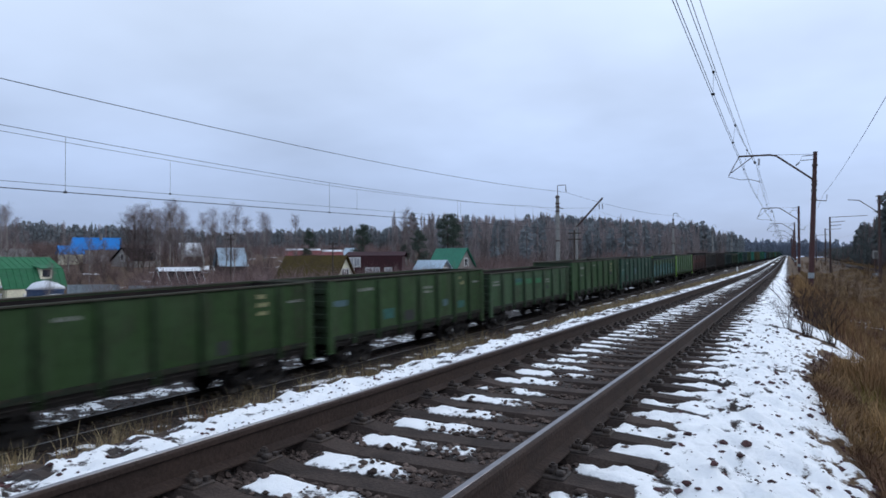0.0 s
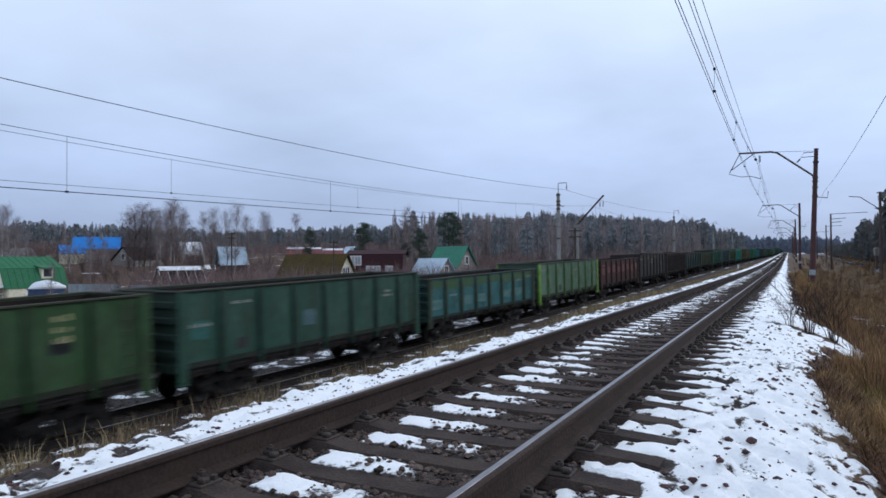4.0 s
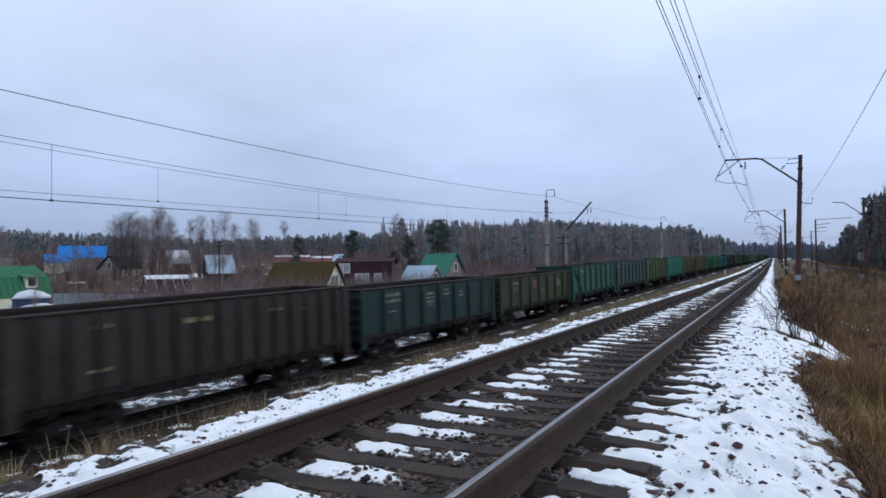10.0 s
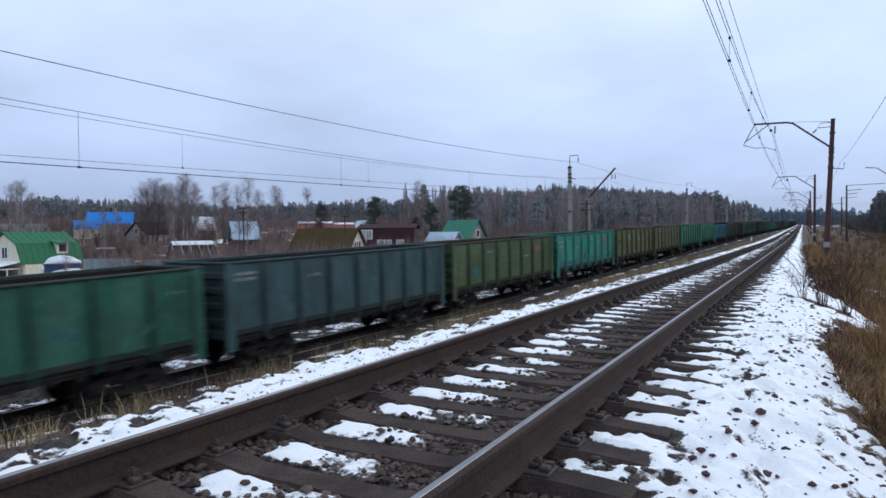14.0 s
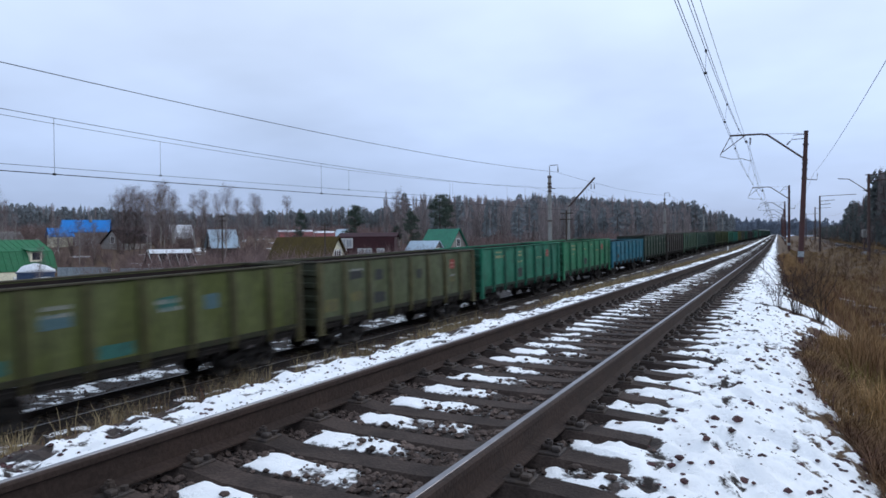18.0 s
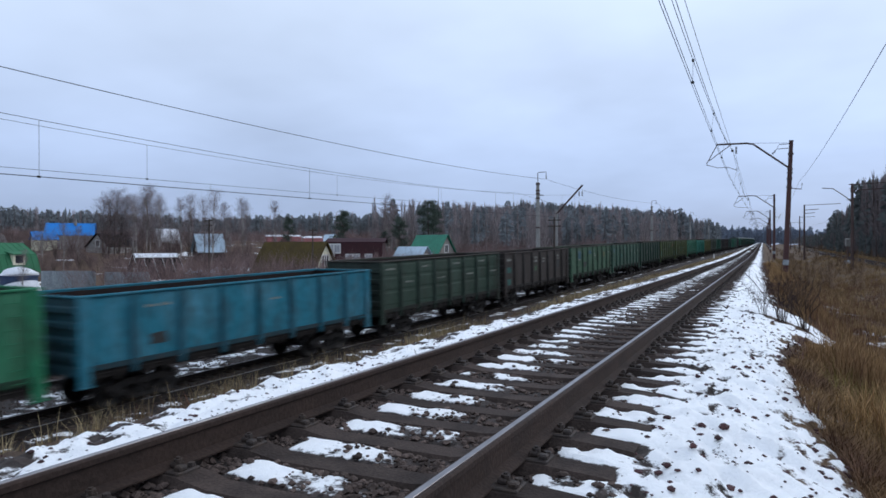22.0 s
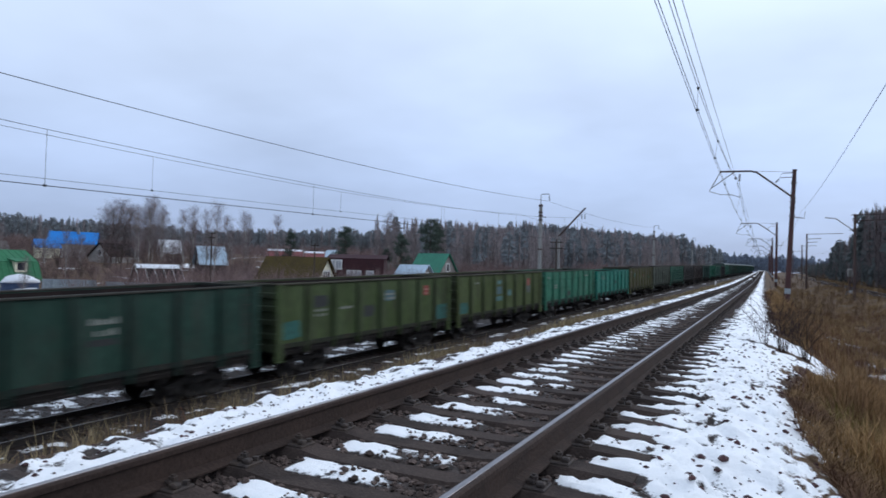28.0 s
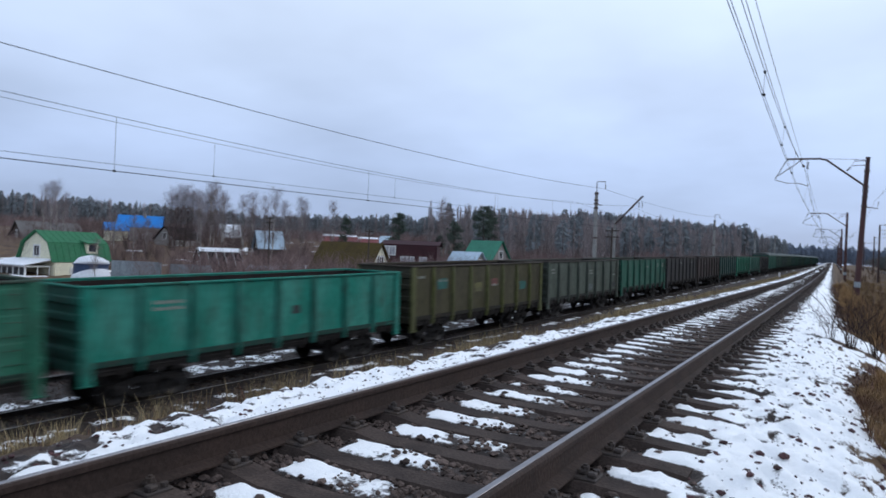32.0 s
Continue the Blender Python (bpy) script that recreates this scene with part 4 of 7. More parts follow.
def ladder_mesh():
    m = Mesh()
    for y in (5.70, 6.05):
        m.tube([(SIDE_X + 0.12, y, 1.25), (SIDE_X + 0.12, y, 3.45)], 0.014, 5)
    for z in np.arange(1.36, 3.45, 0.33):
        m.tube([(SIDE_X + 0.12, 5.70, z), (SIDE_X + 0.12, 6.05, z)], 0.012, 5)
    return m


def side_frame_mesh():
    """Cast bogie side frame with its window, in the plane x = 1.02."""
    m = Mesh()
    top = [(-1.18, 0.50), (-1.22, 0.66), (-0.98, 0.70), (-0.55, 0.80), (0.55, 0.80), (0.98, 0.70), (1.22, 0.66), (1.18, 0.50), (0.78, 0.50), (0.50, 0.62), (-0.50, 0.62), (-0.78, 0.50)]
    m.prism(top, 0.95, 1.08, axis="x")
    m.prism([(-0.82, 0.52), (-0.66, 0.56), (-0.30, 0.30), (0.30, 0.30), (0.66, 0.56), (0.82, 0.52), (0.36, 0.18), (-0.36, 0.18)], 0.96, 1.07, axis="x")
    for y in (-0.2, 0.0, 0.2):
        m.tube([(1.02, y, 0.30), (1.02, y, 0.62)], 0.085, 8)
    for y in (-0.925, 0.925):
        m.box((1.03, y, 0.475), (0.2, 0.3, 0.26), 0.04)
        m.tube([(1.05, y, 0.475), (1.18, y, 0.475)], 0.11, 10)
    return m


def bolster_mesh():
    m = Mesh()
    m.box((0, 0, 0.66), (2.3, 0.42, 0.24), 0.05)
    for s in (-1, 1):
        m.box((s * 0.79, 0.43, 0.42), (0.1, 0.1, 0.35), 0.02)
        m.box((s * 0.79, -0.43, 0.42), (0.1, 0.1, 0.35), 0.02)
    return m


def wheelset_mesh():
    m = Mesh()
    n = 16
    for s in (-1, 1):
        prof = [(0.725, 0.10), (0.725, 0.38), (0.715, 0.502), (0.745, 0.505), (0.755, 0.478), (0.86, 0.470), (0.86, 0.40), (0.80, 0.36), (0.79, 0.16), (0.86, 0.13), (0.86, 0.10)]
        v = [(s * x, r * math.cos(2 * math.pi * k / n), r * math.sin(2 * math.pi * k / n)) for x, r in prof for k in range(n)]
        f = [(i * n + k, i * n + (k + 1) % n, (i + 1) * n + (k + 1) % n, (i + 1) * n + k) for i in range(len(prof) - 1) for k in range(n)]
        if s < 0:
            f = [q[::-1] for q in f]
        m.add(v, f)
        for k in range(6):
            a = math.pi * k / 3
            m.box((s * 0.80, 0.26 * math.cos(a), 0.26 * math.sin(a)), (0.03, 0.05, 0.05), 0.01)
    m.tube([(-1.1, 0, 0), (1.1, 0, 0)], 0.085, 10)
    return m


def build_wagon():
    """An open four-axle wagon; y runs along it, z from the rail heads."""
    w = thing("open_wagon", pose(0, 0, 0), "open steel goods wagon", "wagon", "wagons of the goods train")
    sw, post = side_wall_mesh(True).data("side_wall", WAGON_PAINT), post_mesh().data("side_post", WAGON_PAINT)
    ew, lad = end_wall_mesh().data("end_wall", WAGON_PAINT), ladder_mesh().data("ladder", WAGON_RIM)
    sill = sill_mesh().data("side_sill", WAGON_RIM)
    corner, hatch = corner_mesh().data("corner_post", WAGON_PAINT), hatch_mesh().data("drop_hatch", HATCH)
    turn = pose(0, 0, 0, 0, 0, 180)
    step = 2 * HALF / PANELS
    for side, m in ((1, pose(0, 0, 0)), (-1, turn)):
        wall = part("side_wall", sw, None, w, at=m)
        for i in range(1, PANELS):
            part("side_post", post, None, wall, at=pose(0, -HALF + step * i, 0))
        for y in (-HALF + 0.13, HALF - 0.13):
            part("corner_post", corner, None, wall, at=pose(0, y, 0))
        for i in range(PANELS):
            part("drop_hatch", hatch, None, wall, at=pose(0, -HALF + step * (i + 0.5), 0))
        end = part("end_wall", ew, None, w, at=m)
        part("ladder", lad, None, wall)
        part("side_sill", sill, None, wall)
    part("top_rim", rim_mesh(), WAGON_RIM, w, "grimy top rim")
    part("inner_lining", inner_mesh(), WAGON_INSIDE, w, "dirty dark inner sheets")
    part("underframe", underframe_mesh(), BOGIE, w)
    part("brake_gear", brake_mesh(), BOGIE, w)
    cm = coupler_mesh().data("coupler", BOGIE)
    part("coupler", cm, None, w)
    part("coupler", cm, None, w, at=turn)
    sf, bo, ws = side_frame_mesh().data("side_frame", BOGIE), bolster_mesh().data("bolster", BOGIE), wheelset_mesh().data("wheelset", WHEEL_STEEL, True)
    for y in (-4.325, 4.325):
        b = part("bogie", bo, None, w, at=pose(0, y, 0))
        for m in (pose(0, 0, 0), turn):
            part("side_frame", sf, None, b, at=m)
        for k in (-0.925, 0.925):
            part("wheelset", ws, None, b, at=pose(0, k, 0.475))
    return w


def build_covered(first):
    """The taller covered wagon at the rear, on the same running gear."""
    w = copy_thing(first, pose(0, 0, 0))
    w.name = "covered_wagon"
    for o in list(w.children_recursive):
        if o.name.startswith(("top_rim", "inner_lining", "side_wall", "side_post", "corner_post", "drop_hatch", "end_wall", "ladder", "side_sill")):
            bpy.data.objects.remove(o)
    body = Mesh().prism([(-1.5, 1.25), (1.5, 1.25), (1.56, 2.2), (1.56, 3.9), (-1.56, 3.9), (-1.56, 2.2)], -HALF, HALF)
    wall = part("body", body, WAGON_PAINT, w)
    rib = Mesh().prism([(1.55, -0.06), (1.64, -0.05), (1.64, 0.05), (1.55, 0.06)], 1.2, 3.9, axis="z").data("rib", WAGON_PAINT)
    for k in range(9):
        for turn in (0, 180):
            part("rib", rib, None, wall, at=pose(0, 0, 0, 0, 0, turn) @ pose(0, -6.2 + 1.55 * k, 0))
    part("roof", Mesh().prism([(-1.62, 3.88), (1.62, 3.88), (1.3, 4.25), (0, 4.42), (-1.3, 4.25)], -HALF - 0.08, HALF + 0.08), ROOF_GREY, w, "curved dull grey roof")
    return w


def blotch(x, y, z, length, height, rng):
    """A patch of paint with an uneven outline on the side."""
    pts = []
    for k in range(22):
        t = 2 * math.pi * k / 22
        c, s = math.cos(t), math.sin(t)
        r = rng.uniform(0.84, 1.06)
        pts.append((y + math.copysign(abs(c) ** 0.32, c) * length / 2 * r, z + math.copysign(abs(s) ** 0.32, s) * height / 2 * r))
    return Mesh().prism(pts, x - 0.004, x + 0.002, axis="x")


def lettering(x, y, z, length, height, rng):
    """One worn line of painted words: an uneven strip, notched between the letters."""
    top, at = [], y - length / 2
    while at < y + length / 2:
        w, h = rng.uniform(0.45, 0.8) * height, height * rng.uniform(0.7, 1.0)
        if rng.random() < 0.86:
            top += [(at, z + 0.04 * height), (at + 0.01, z + h), (at + w, z + h * rng.uniform(0.85, 1.0)), (at + w + 0.01, z + 0.04 * height)]
        at += w + 0.25 * height
    return Mesh().prism([(top[0][0], z)] + top + [(top[-1][0], z)], x - 0.003, x + 0.003, axis="x")


def stencil(w, index, rng):
    """Painted marks that cannot be read: rows of blocks, an emblem on some, repainted patches."""
    step = 2 * HALF / PANELS
    wall = [c for c in w.children if c.name.startswith("side_wall")][0]
    x = SIDE_X + (0.011 if index in PRESSED else -0.004)
    cream = index in (9, 10, 19, 20)
    marks = MARKS.get(index) or [(p, rng.choice((3.1, 2.9, 2.5)), rng.uniform(0.4, 0.8), 0.12, rng.choice((1, 1, 2))) for p in rng.sample(range(PANELS), 3)]
    for panel, z, length, height, rows in marks:
        for row in range(rows):
            part("stencil_lettering", lettering(x, -HALF + step * (panel + 0.5), z - 1.55 * height * row, length, height, rng), STENCIL_CREAM if cream or (height > 0.17 and index < 5) else STENCIL, wall, "faded unreadable stencil lettering")
    yc = HALF - step * 1.5
    if index in EMBLEMS:
        part("emblem", Mesh().prism([(yc - 0.25, 2.76), (yc + 0.22, 2.72), (yc + 0.26, 3.14), (yc + 0.14, 3.24), (yc - 0.22, 3.22)], x - 0.003, x + 0.004, axis="x"), EMBLEM_RED, wall, "faded red painted emblem")
        for z, wd in ((3.04, 0.36), (2.84, 0.26)):
            part("emblem_bar", Mesh().box((x + 0.004, yc, z), (0.006, wd, 0.06)), EMBLEM_PALE, wall)
    for panel, z, ln, ht, tone in REPAINTS.get(index, ()):
        part("repaint_patch", blotch(x, -HALF + step * (panel + 0.5), z, ln, ht, rng), tone, wall, "dull repainted patch")
    for _ in range(0 if index in REPAINTS else rng.choice((0, 1, 1, 2))):
        d = blotch(x, -HALF + step * (rng.randrange(PANELS) + 0.5), rng.choice((1.75, 1.8, 2.5)), rng.uniform(0.4, 0.9), rng.uniform(0.3, 0.5), rng)
        part("repaint_patch", d, rng.choice((DARK_PATCH, DARK_PATCH, GREY_PATCH, TEAL_PATCH)), wall, "dull repainted patch")


# rows of lettering: panel, height, length, letter height, rows
MARKS = {1: [(2, 3.15, 0.8, 0.13, 1), (6, 3.2, 0.34, 0.18, 3), (7, 2.95, 0.7, 0.11, 1)],
         2: [(1, 3.1, 1.0, 0.14, 1), (4, 2.9, 0.7, 0.13, 2), (6, 3.2, 0.34, 0.18, 2), (7, 2.95, 0.7, 0.11, 1)],
         3: [(0, 3.0, 0.9, 0.13, 2), (5, 2.75, 0.6, 0.13, 2)],
         4: [(1, 3.05, 1.0, 0.17, 1), (1, 2.5, 0.5, 0.12, 1), (3, 3.2, 0.5, 0.12, 1), (6, 3.15, 0.36, 0.18, 3)],
         8: [(0, 3.1, 0.9, 0.10, 1), (7, 2.9, 0.4, 0.12, 2)],
         9: [(0, 3.1, 0.6, 0.13, 1), (2, 3.2, 0.5, 0.10, 1), (3, 3.0, 0.7, 0.20, 2), (4, 3.3, 0.9, 0.12, 1), (6, 2.6, 0.5, 0.10, 1), (1, 2.5, 0.5, 0.10, 1)],
         10: [(1, 3.1, 0.5, 0.12, 1), (3, 2.95, 1.0, 0.18, 1), (5, 3.0, 0.6, 0.13, 1), (6, 2.9, 0.4, 0.12, 1), (1, 1.9, 0.6, 0.12, 1)],
         11: [(1, 3.15, 1.1, 0.19, 2), (1, 2.35, 0.5, 0.10, 1), (3, 3.0, 0.6, 0.14, 3), (4, 3.1, 0.5, 0.14, 2), (5, 2.9, 0.4, 0.14, 2)],
         12: [(1, 3.05, 0.9, 0.12, 1), (3, 3.0, 0.7, 0.12, 1), (6, 2.95, 0.7, 0.13, 3)],
         13: [(1, 3.1, 0.9, 0.18, 1), (3, 3.0, 0.6, 0.14, 1), (7, 2.9, 0.4, 0.12, 1)],
         14: [(0, 3.2, 0.8, 0.12, 2), (2, 2.9, 0.5, 0.12, 1)],
         15: [(2, 3.0, 0.5, 0.12, 1), (5, 2.5, 0.7, 0.12, 1)],
         16: [(0, 3.1, 0.8, 0.12, 1), (0, 2.75, 0.9, 0.18, 1), (2, 2.6, 0.8, 0.15, 1), (4, 3.1, 0.6, 0.13, 1)],
         17: [(2, 3.0, 0.7, 0.13, 2), (4, 2.8, 0.8, 0.15, 2)],
         18: [(1, 3.15, 0.8, 0.12, 1), (6, 2.35, 0.6, 0.13, 1)],
         19: [(1, 3.0, 1.2, 0.20, 1), (1, 3.3, 0.7, 0.12, 1), (3, 3.2, 0.5, 0.14, 2), (3, 2.6, 0.7, 0.12, 1), (5, 2.7, 0.7, 0.12, 1)],
         20: [(1, 3.25, 0.7, 0.13, 1), (1, 2.95, 1.2, 0.18, 1), (1, 2.6, 0.3, 0.12, 1), (3, 2.9, 0.8, 0.10, 1), (4, 3.2, 0.3, 0.14, 1), (5, 2.7, 0.8, 0.10, 1)],
         21: [(1, 3.1, 0.8, 0.10, 1), (4, 2.8, 0.5, 0.10, 1)],
         22: [(k, 3.22 - 0.66 * (k % 2), 0.7, 0.10, 1) for k in range(8)],
         23: [(0, 3.1, 1.0, 0.18, 1), (3, 3.1, 0.5, 0.16, 2), (4, 3.0, 0.4, 0.14, 2), (6, 3.1, 0.4, 0.14, 2)],
         26: [(2, 2.5, 0.5, 0.16, 2), (4, 2.8, 0.7, 0.20, 2)],
         28: [(1, 3.1, 0.6, 0.12, 1)],
         30: [(1, 3.0, 0.9, 0.13, 2)]}
# repainted places: panel, height, length, depth, paint
REPAINTS = {1: [(5, 1.75, 0.5, 0.5, DARK_PATCH), (0, 2.4, 1.2, 0.5, GREEN_PATCH)],
            2: [(0, 2.7, 0.9, 0.25, BLUE_PATCH), (3, 1.8, 0.8, 0.5, DARK_PATCH), (5, 2.1, 0.5, 0.35, BLUE_PATCH), (6, 1.9, 0.7, 0.4, TEAL_PATCH), (2, 2.0, 0.9, 0.5, TEAL_PATCH)],
            3: [(2, 2.95, 1.15, 0.35, TEAL_PATCH), (3, 2.85, 1.1, 0.4, BRIGHT_PATCH), (4, 2.8, 1.0, 0.4, BRIGHT_PATCH), (2, 2.75, 1.1, 0.18, BRIGHT_PATCH), (5, 2.2, 0.4, 0.3, DARK_PATCH)],
            5: [(0, 2.4, 0.8, 0.6, TEAL_PATCH), (3, 2.3, 0.7, 0.6, BLUE_PATCH), (1, 1.8, 0.5, 0.4, DARK_PATCH)],
            6: [(k, 3.28, 1.30, 0.5 + 0.13 * (k * 3 % 4), GREEN_PATCH) for k in range(8)] + [(k, 2.1, 1.0, 0.6, FADED_TEAL) for k in (0, 2, 3, 5, 6)],
            7: [(2, 1.75, 0.5, 0.45, DARK_PATCH)],
            8: [(k, 2.6 + 0.08 * (k % 3), 1.05, 0.8 - 0.15 * (k % 2), FADED_RED) for k in range(8)],
            12: [(1, 2.6, 0.8, 0.4, GREEN_PATCH), (3, 2.7, 0.7, 0.4, FADED_RED), (4, 2.3, 0.7, 0.5, GREEN_PATCH), (6, 2.5, 0.6, 0.35, FADED_RED), (2, 2.0, 0.9, 0.4, DARK_PATCH)],
            13: [(1, 3.1, 0.9, 0.3, GREEN_PATCH), (2, 2.4, 1.1, 0.4, TEAL_PATCH), (5, 2.2, 0.8, 0.4, TEAL_PATCH)],
            15: [(1, 2.0, 0.8, 0.6, TEAL_PATCH)],
            16: [(k, 1.62, 1.4, 0.26, BLUE_BAND) for k in range(8)] + [(3, 1.95, 0.5, 0.45, DARK_PATCH)],
            17: [(2, 2.7, 0.9, 0.4, BLUE_PATCH), (4, 2.8, 0.7, 0.45, TEAL_PATCH), (5, 2.7, 0.6, 0.5, BLUE_PATCH), (3, 1.7, 1.2, 0.4, TEAL_PATCH), (1, 1.75, 0.9, 0.4, TEAL_PATCH), (0, 2.6, 0.8, 0.4, DARK_PATCH)],
            18: [(1, 3.0, 0.9, 0.4, DARK_PATCH), (2, 2.9, 0.6, 0.5, DARK_PATCH), (4, 2.7, 0.4, 0.45, DARK_PATCH), (1, 2.1, 0.8, 0.4, YELLOW_PATCH), (2, 1.9, 0.9, 0.5, DARK_PATCH), (6, 2.2, 0.5, 0.3, YELLOW_PATCH), (0, 1.9, 0.8, 0.5, YELLOW_PATCH)],
            19: [(3, 1.95, 0.75, 0.6, DARK_PATCH)],
            20: [(3, 1.95, 0.7, 0.55, DARK_PATCH)],
            21: [(1, 2.0, 0.6, 0.4, DARK_PATCH)],
            23: [(0, 2.5, 0.7, 0.4, TEAL_PATCH), (0, 1.7, 0.6, 0.4, TEAL_PATCH), (3, 2.4, 0.5, 0.35, GREEN_PATCH), (6, 2.5, 0.5, 0.7, DARK_PATCH)],
            24: [(1, 2.9, 1.0, 0.6, BLUE_BAND), (1, 3.2, 0.9, 0.2, BLUE_PATCH), (3, 3.1, 1.0, 0.35, BLUE_BAND), (2, 2.1, 0.9, 0.5, DARK_PATCH), (6, 2.8, 0.5, 0.5, YELLOW_PATCH)],
            25: [(0, 3.0, 0.7, 0.4, BLUE_PATCH), (2, 2.4, 0.6, 0.4, TEAL_PATCH)],
            26: [(4, 2.3, 0.8, 0.2, DARK_PATCH)],
            27: [(0, 1.9, 1.0, 0.7, TEAL_PATCH), (4, 2.9, 0.8, 0.5, BLUE_PATCH), (7, 1.8, 1.3, 0.8, TEAL_PATCH), (3, 2.3, 0.8, 0.5, DARK_PATCH), (1, 2.9, 0.9, 0.5, DARK_PATCH)],
            28: [(0, 1.8, 1.1, 0.6, TEAL_PATCH), (3, 3.1, 0.6, 0.25, FADED_TEAL), (3, 2.6, 0.8, 0.5, BLUE_PATCH), (4, 2.4, 0.6, 0.4, FADED_TEAL), (3, 2.1, 1.0, 0.3, FADED_TEAL), (6, 2.5, 0.6, 0.5, GREY_PATCH)],
            30: [(4, 2.4, 0.4, 0.35, DARK_PATCH)],
            31: [(1, 2.8, 0.9, 0.5, TEAL_PATCH), (3, 2.5, 0.8, 0.5, YELLOW_PATCH), (4, 2.7, 0.7, 0.4, FADED_RED), (6, 2.4, 0.8, 0.5, TEAL_PATCH)]}
# wagons with a lower body, metres
LOW_SIDED = {3: 0.30, 6: 0.38, 7: 0.08, 8: 0.26, 10: 0.06, 11: 0.26, 12: 0.38, 13: 0.06, 21: 0.32, 23: 0.06, 30: 0.22}
PRESSED = (22, 29)          # wagons with pressed bands along their sides


def build_train():
    plain = side_wall_mesh(False).data("side_wall", WAGON_PAINT)
    first = build_wagon()
    rng = random.Random(12)
    covered = build_covered(first)
    wagons = [first] + [copy_thing(first, pose(0, 0, 0)) for _ in COLOURS[1:COVERED]] + [covered] + [copy_thing(covered, pose(0, 0, 0)) for _ in COLOURS[COVERED + 1:]]
    for i, (w, c) in enumerate(zip(wagons, COLOURS)):
        tagged(w, colour_word(c) + (" open steel goods wagon, rolling past with grimy sides" if i < COVERED else " covered goods wagon with a dull roof"))
        for o in w.children_recursive:
            # End walls: paint darkened for the shade between wagons, and for grime.
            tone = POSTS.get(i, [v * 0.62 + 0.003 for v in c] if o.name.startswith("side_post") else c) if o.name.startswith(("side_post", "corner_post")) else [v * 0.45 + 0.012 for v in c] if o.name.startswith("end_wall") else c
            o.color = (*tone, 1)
            if o.name.startswith(("top_rim", "ladder")):
                o.color = (*[v * 0.9 for v in c], 1) if i in BRIGHT_RIM else (*[v * 0.25 + 0.032 * k for v, k in zip(c, (1.2, 0.95, 0.85))], 1)
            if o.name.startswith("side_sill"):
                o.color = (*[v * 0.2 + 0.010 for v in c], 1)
            if i == 7 and o.name.startswith("corner_post"):
                o.color = (*paint(104, 146, 52), 1)
            if i not in PRESSED and o.name.startswith("side_wall"):
                o.data = plain
        if i < 36:
            stencil(w, i, rng)
        drop = LOW_SIDED.get(i, 0.0)
        for o in w.children if drop else ():
            if o.name.startswith("top_rim"):
                o.location.z -= drop
            elif o.name.startswith(("side_wall", "end_wall", "inner_lining")):
                k = 1 - drop / (SIDE_TOP - SIDE_LOW)
                o.scale.z = k
                o.location.z += (1 - k) * SIDE_LOW
        wall = [o for o in w.children if o.name.startswith("side_wall")][:1]
        if i == 10:         # this one has a post between every two
            post = [o for o in wall[0].children if o.name.startswith("side_post")][0]
            for k in range(PANELS):
                extra = part("side_post", post.data, None, wall[0], at=pose(0, -HALF + 2 * HALF / PANELS * (k + 0.5), 0))
                extra.color = post.color
        if i == 13:         # slanting braces in the end panels
            for s in (-1, 1):
                brace = part("brace", Mesh().tube([(SIDE_X + 0.04, s * (HALF - 0.3), SIDE_TOP - 0.1), (SIDE_X + 0.04, s * (HALF - 2.4), SIDE_LOW + 0.1)], 0.07, 6), WAGON_PAINT, wall[0])
                brace.color = (*c, 1)
    return wagons


TRAIN = build_train()
# metres gone by at each moment
GONE = [(0, 0.0), (6, 73.1), (9, 110.0), (13, 160.1), (16, 197.7), (19, 235.4), (23, 286.3), (28, 349.7), (30, 375.05), (32, 400.5)]


def gone(t):
    c = np.polyfit([g[0] for g in GONE], [g[1] for g in GONE], 4)
    return np.polyval(c, t) - np.polyval(c, 0)


def wagon_pose(s):
    """The pose of a wagon whose middle is s metres down the line."""
    a, b = s - 4.325, s + 4.325
    p = Vector((float(train_x(a)), a, float(train_z(a))))
    q = Vector((float(train_x(b)), b, float(train_z(b))))
    d = q - p
    mid = (p + q) / 2
    return pose(mid.x, mid.y, mid.z, math.degrees(math.atan2(d.z, math.hypot(d.x, d.y))), 0, math.degrees(math.atan2(-d.x, d.y)))


def motions():
    times = [float(t) for t in range(33)]
    for i, w in enumerate(TRAIN):
        start = 20.10 + WAGON * (i - 1.5)
        walk(w, [(t, wagon_pose(start - gone(t))) for t in times])
    # every wheelset turns alike: two ways of standing in a bogie, one set of keys for each
    shared = {}
    for w in TRAIN:
        for o in w.children_recursive:
            if o.name.startswith("wheelset"):
                key = round(o.location.y, 2)
                if key not in shared:
                    rows = [(k / 30.0, pose(0, key, 0.475, math.degrees(gone(k / 30.0) / 0.475) % 360, 0, 0)) for k in range(0, 961)]
                    walk(o, rows)
                    shared[key] = o
                else:
                    src = shared[key].animation_data
                    o.rotation_mode = "QUATERNION"
                    o.animation_data_create()
                    o.animation_data.action = src.action
                    o.animation_data.action_slot = src.action_slot

# ---- overhead line ----


def sag(a, b, drop, n=12):
    a, b = Vector(a), Vector(b)
    return [a.lerp(b, k / n) - Vector((0, 0, 4 * drop * (k / n) * (1 - k / n))) for k in range(n + 1)]


def wire(name, parent, pts, r, label=""):
    return part(name, Mesh().tube(pts, r, 4, False), WIRE, parent, label)


MAST_Y = [-4.0, 51.0, 106.0, 161.0, 216.0, 271.0, 326.0]


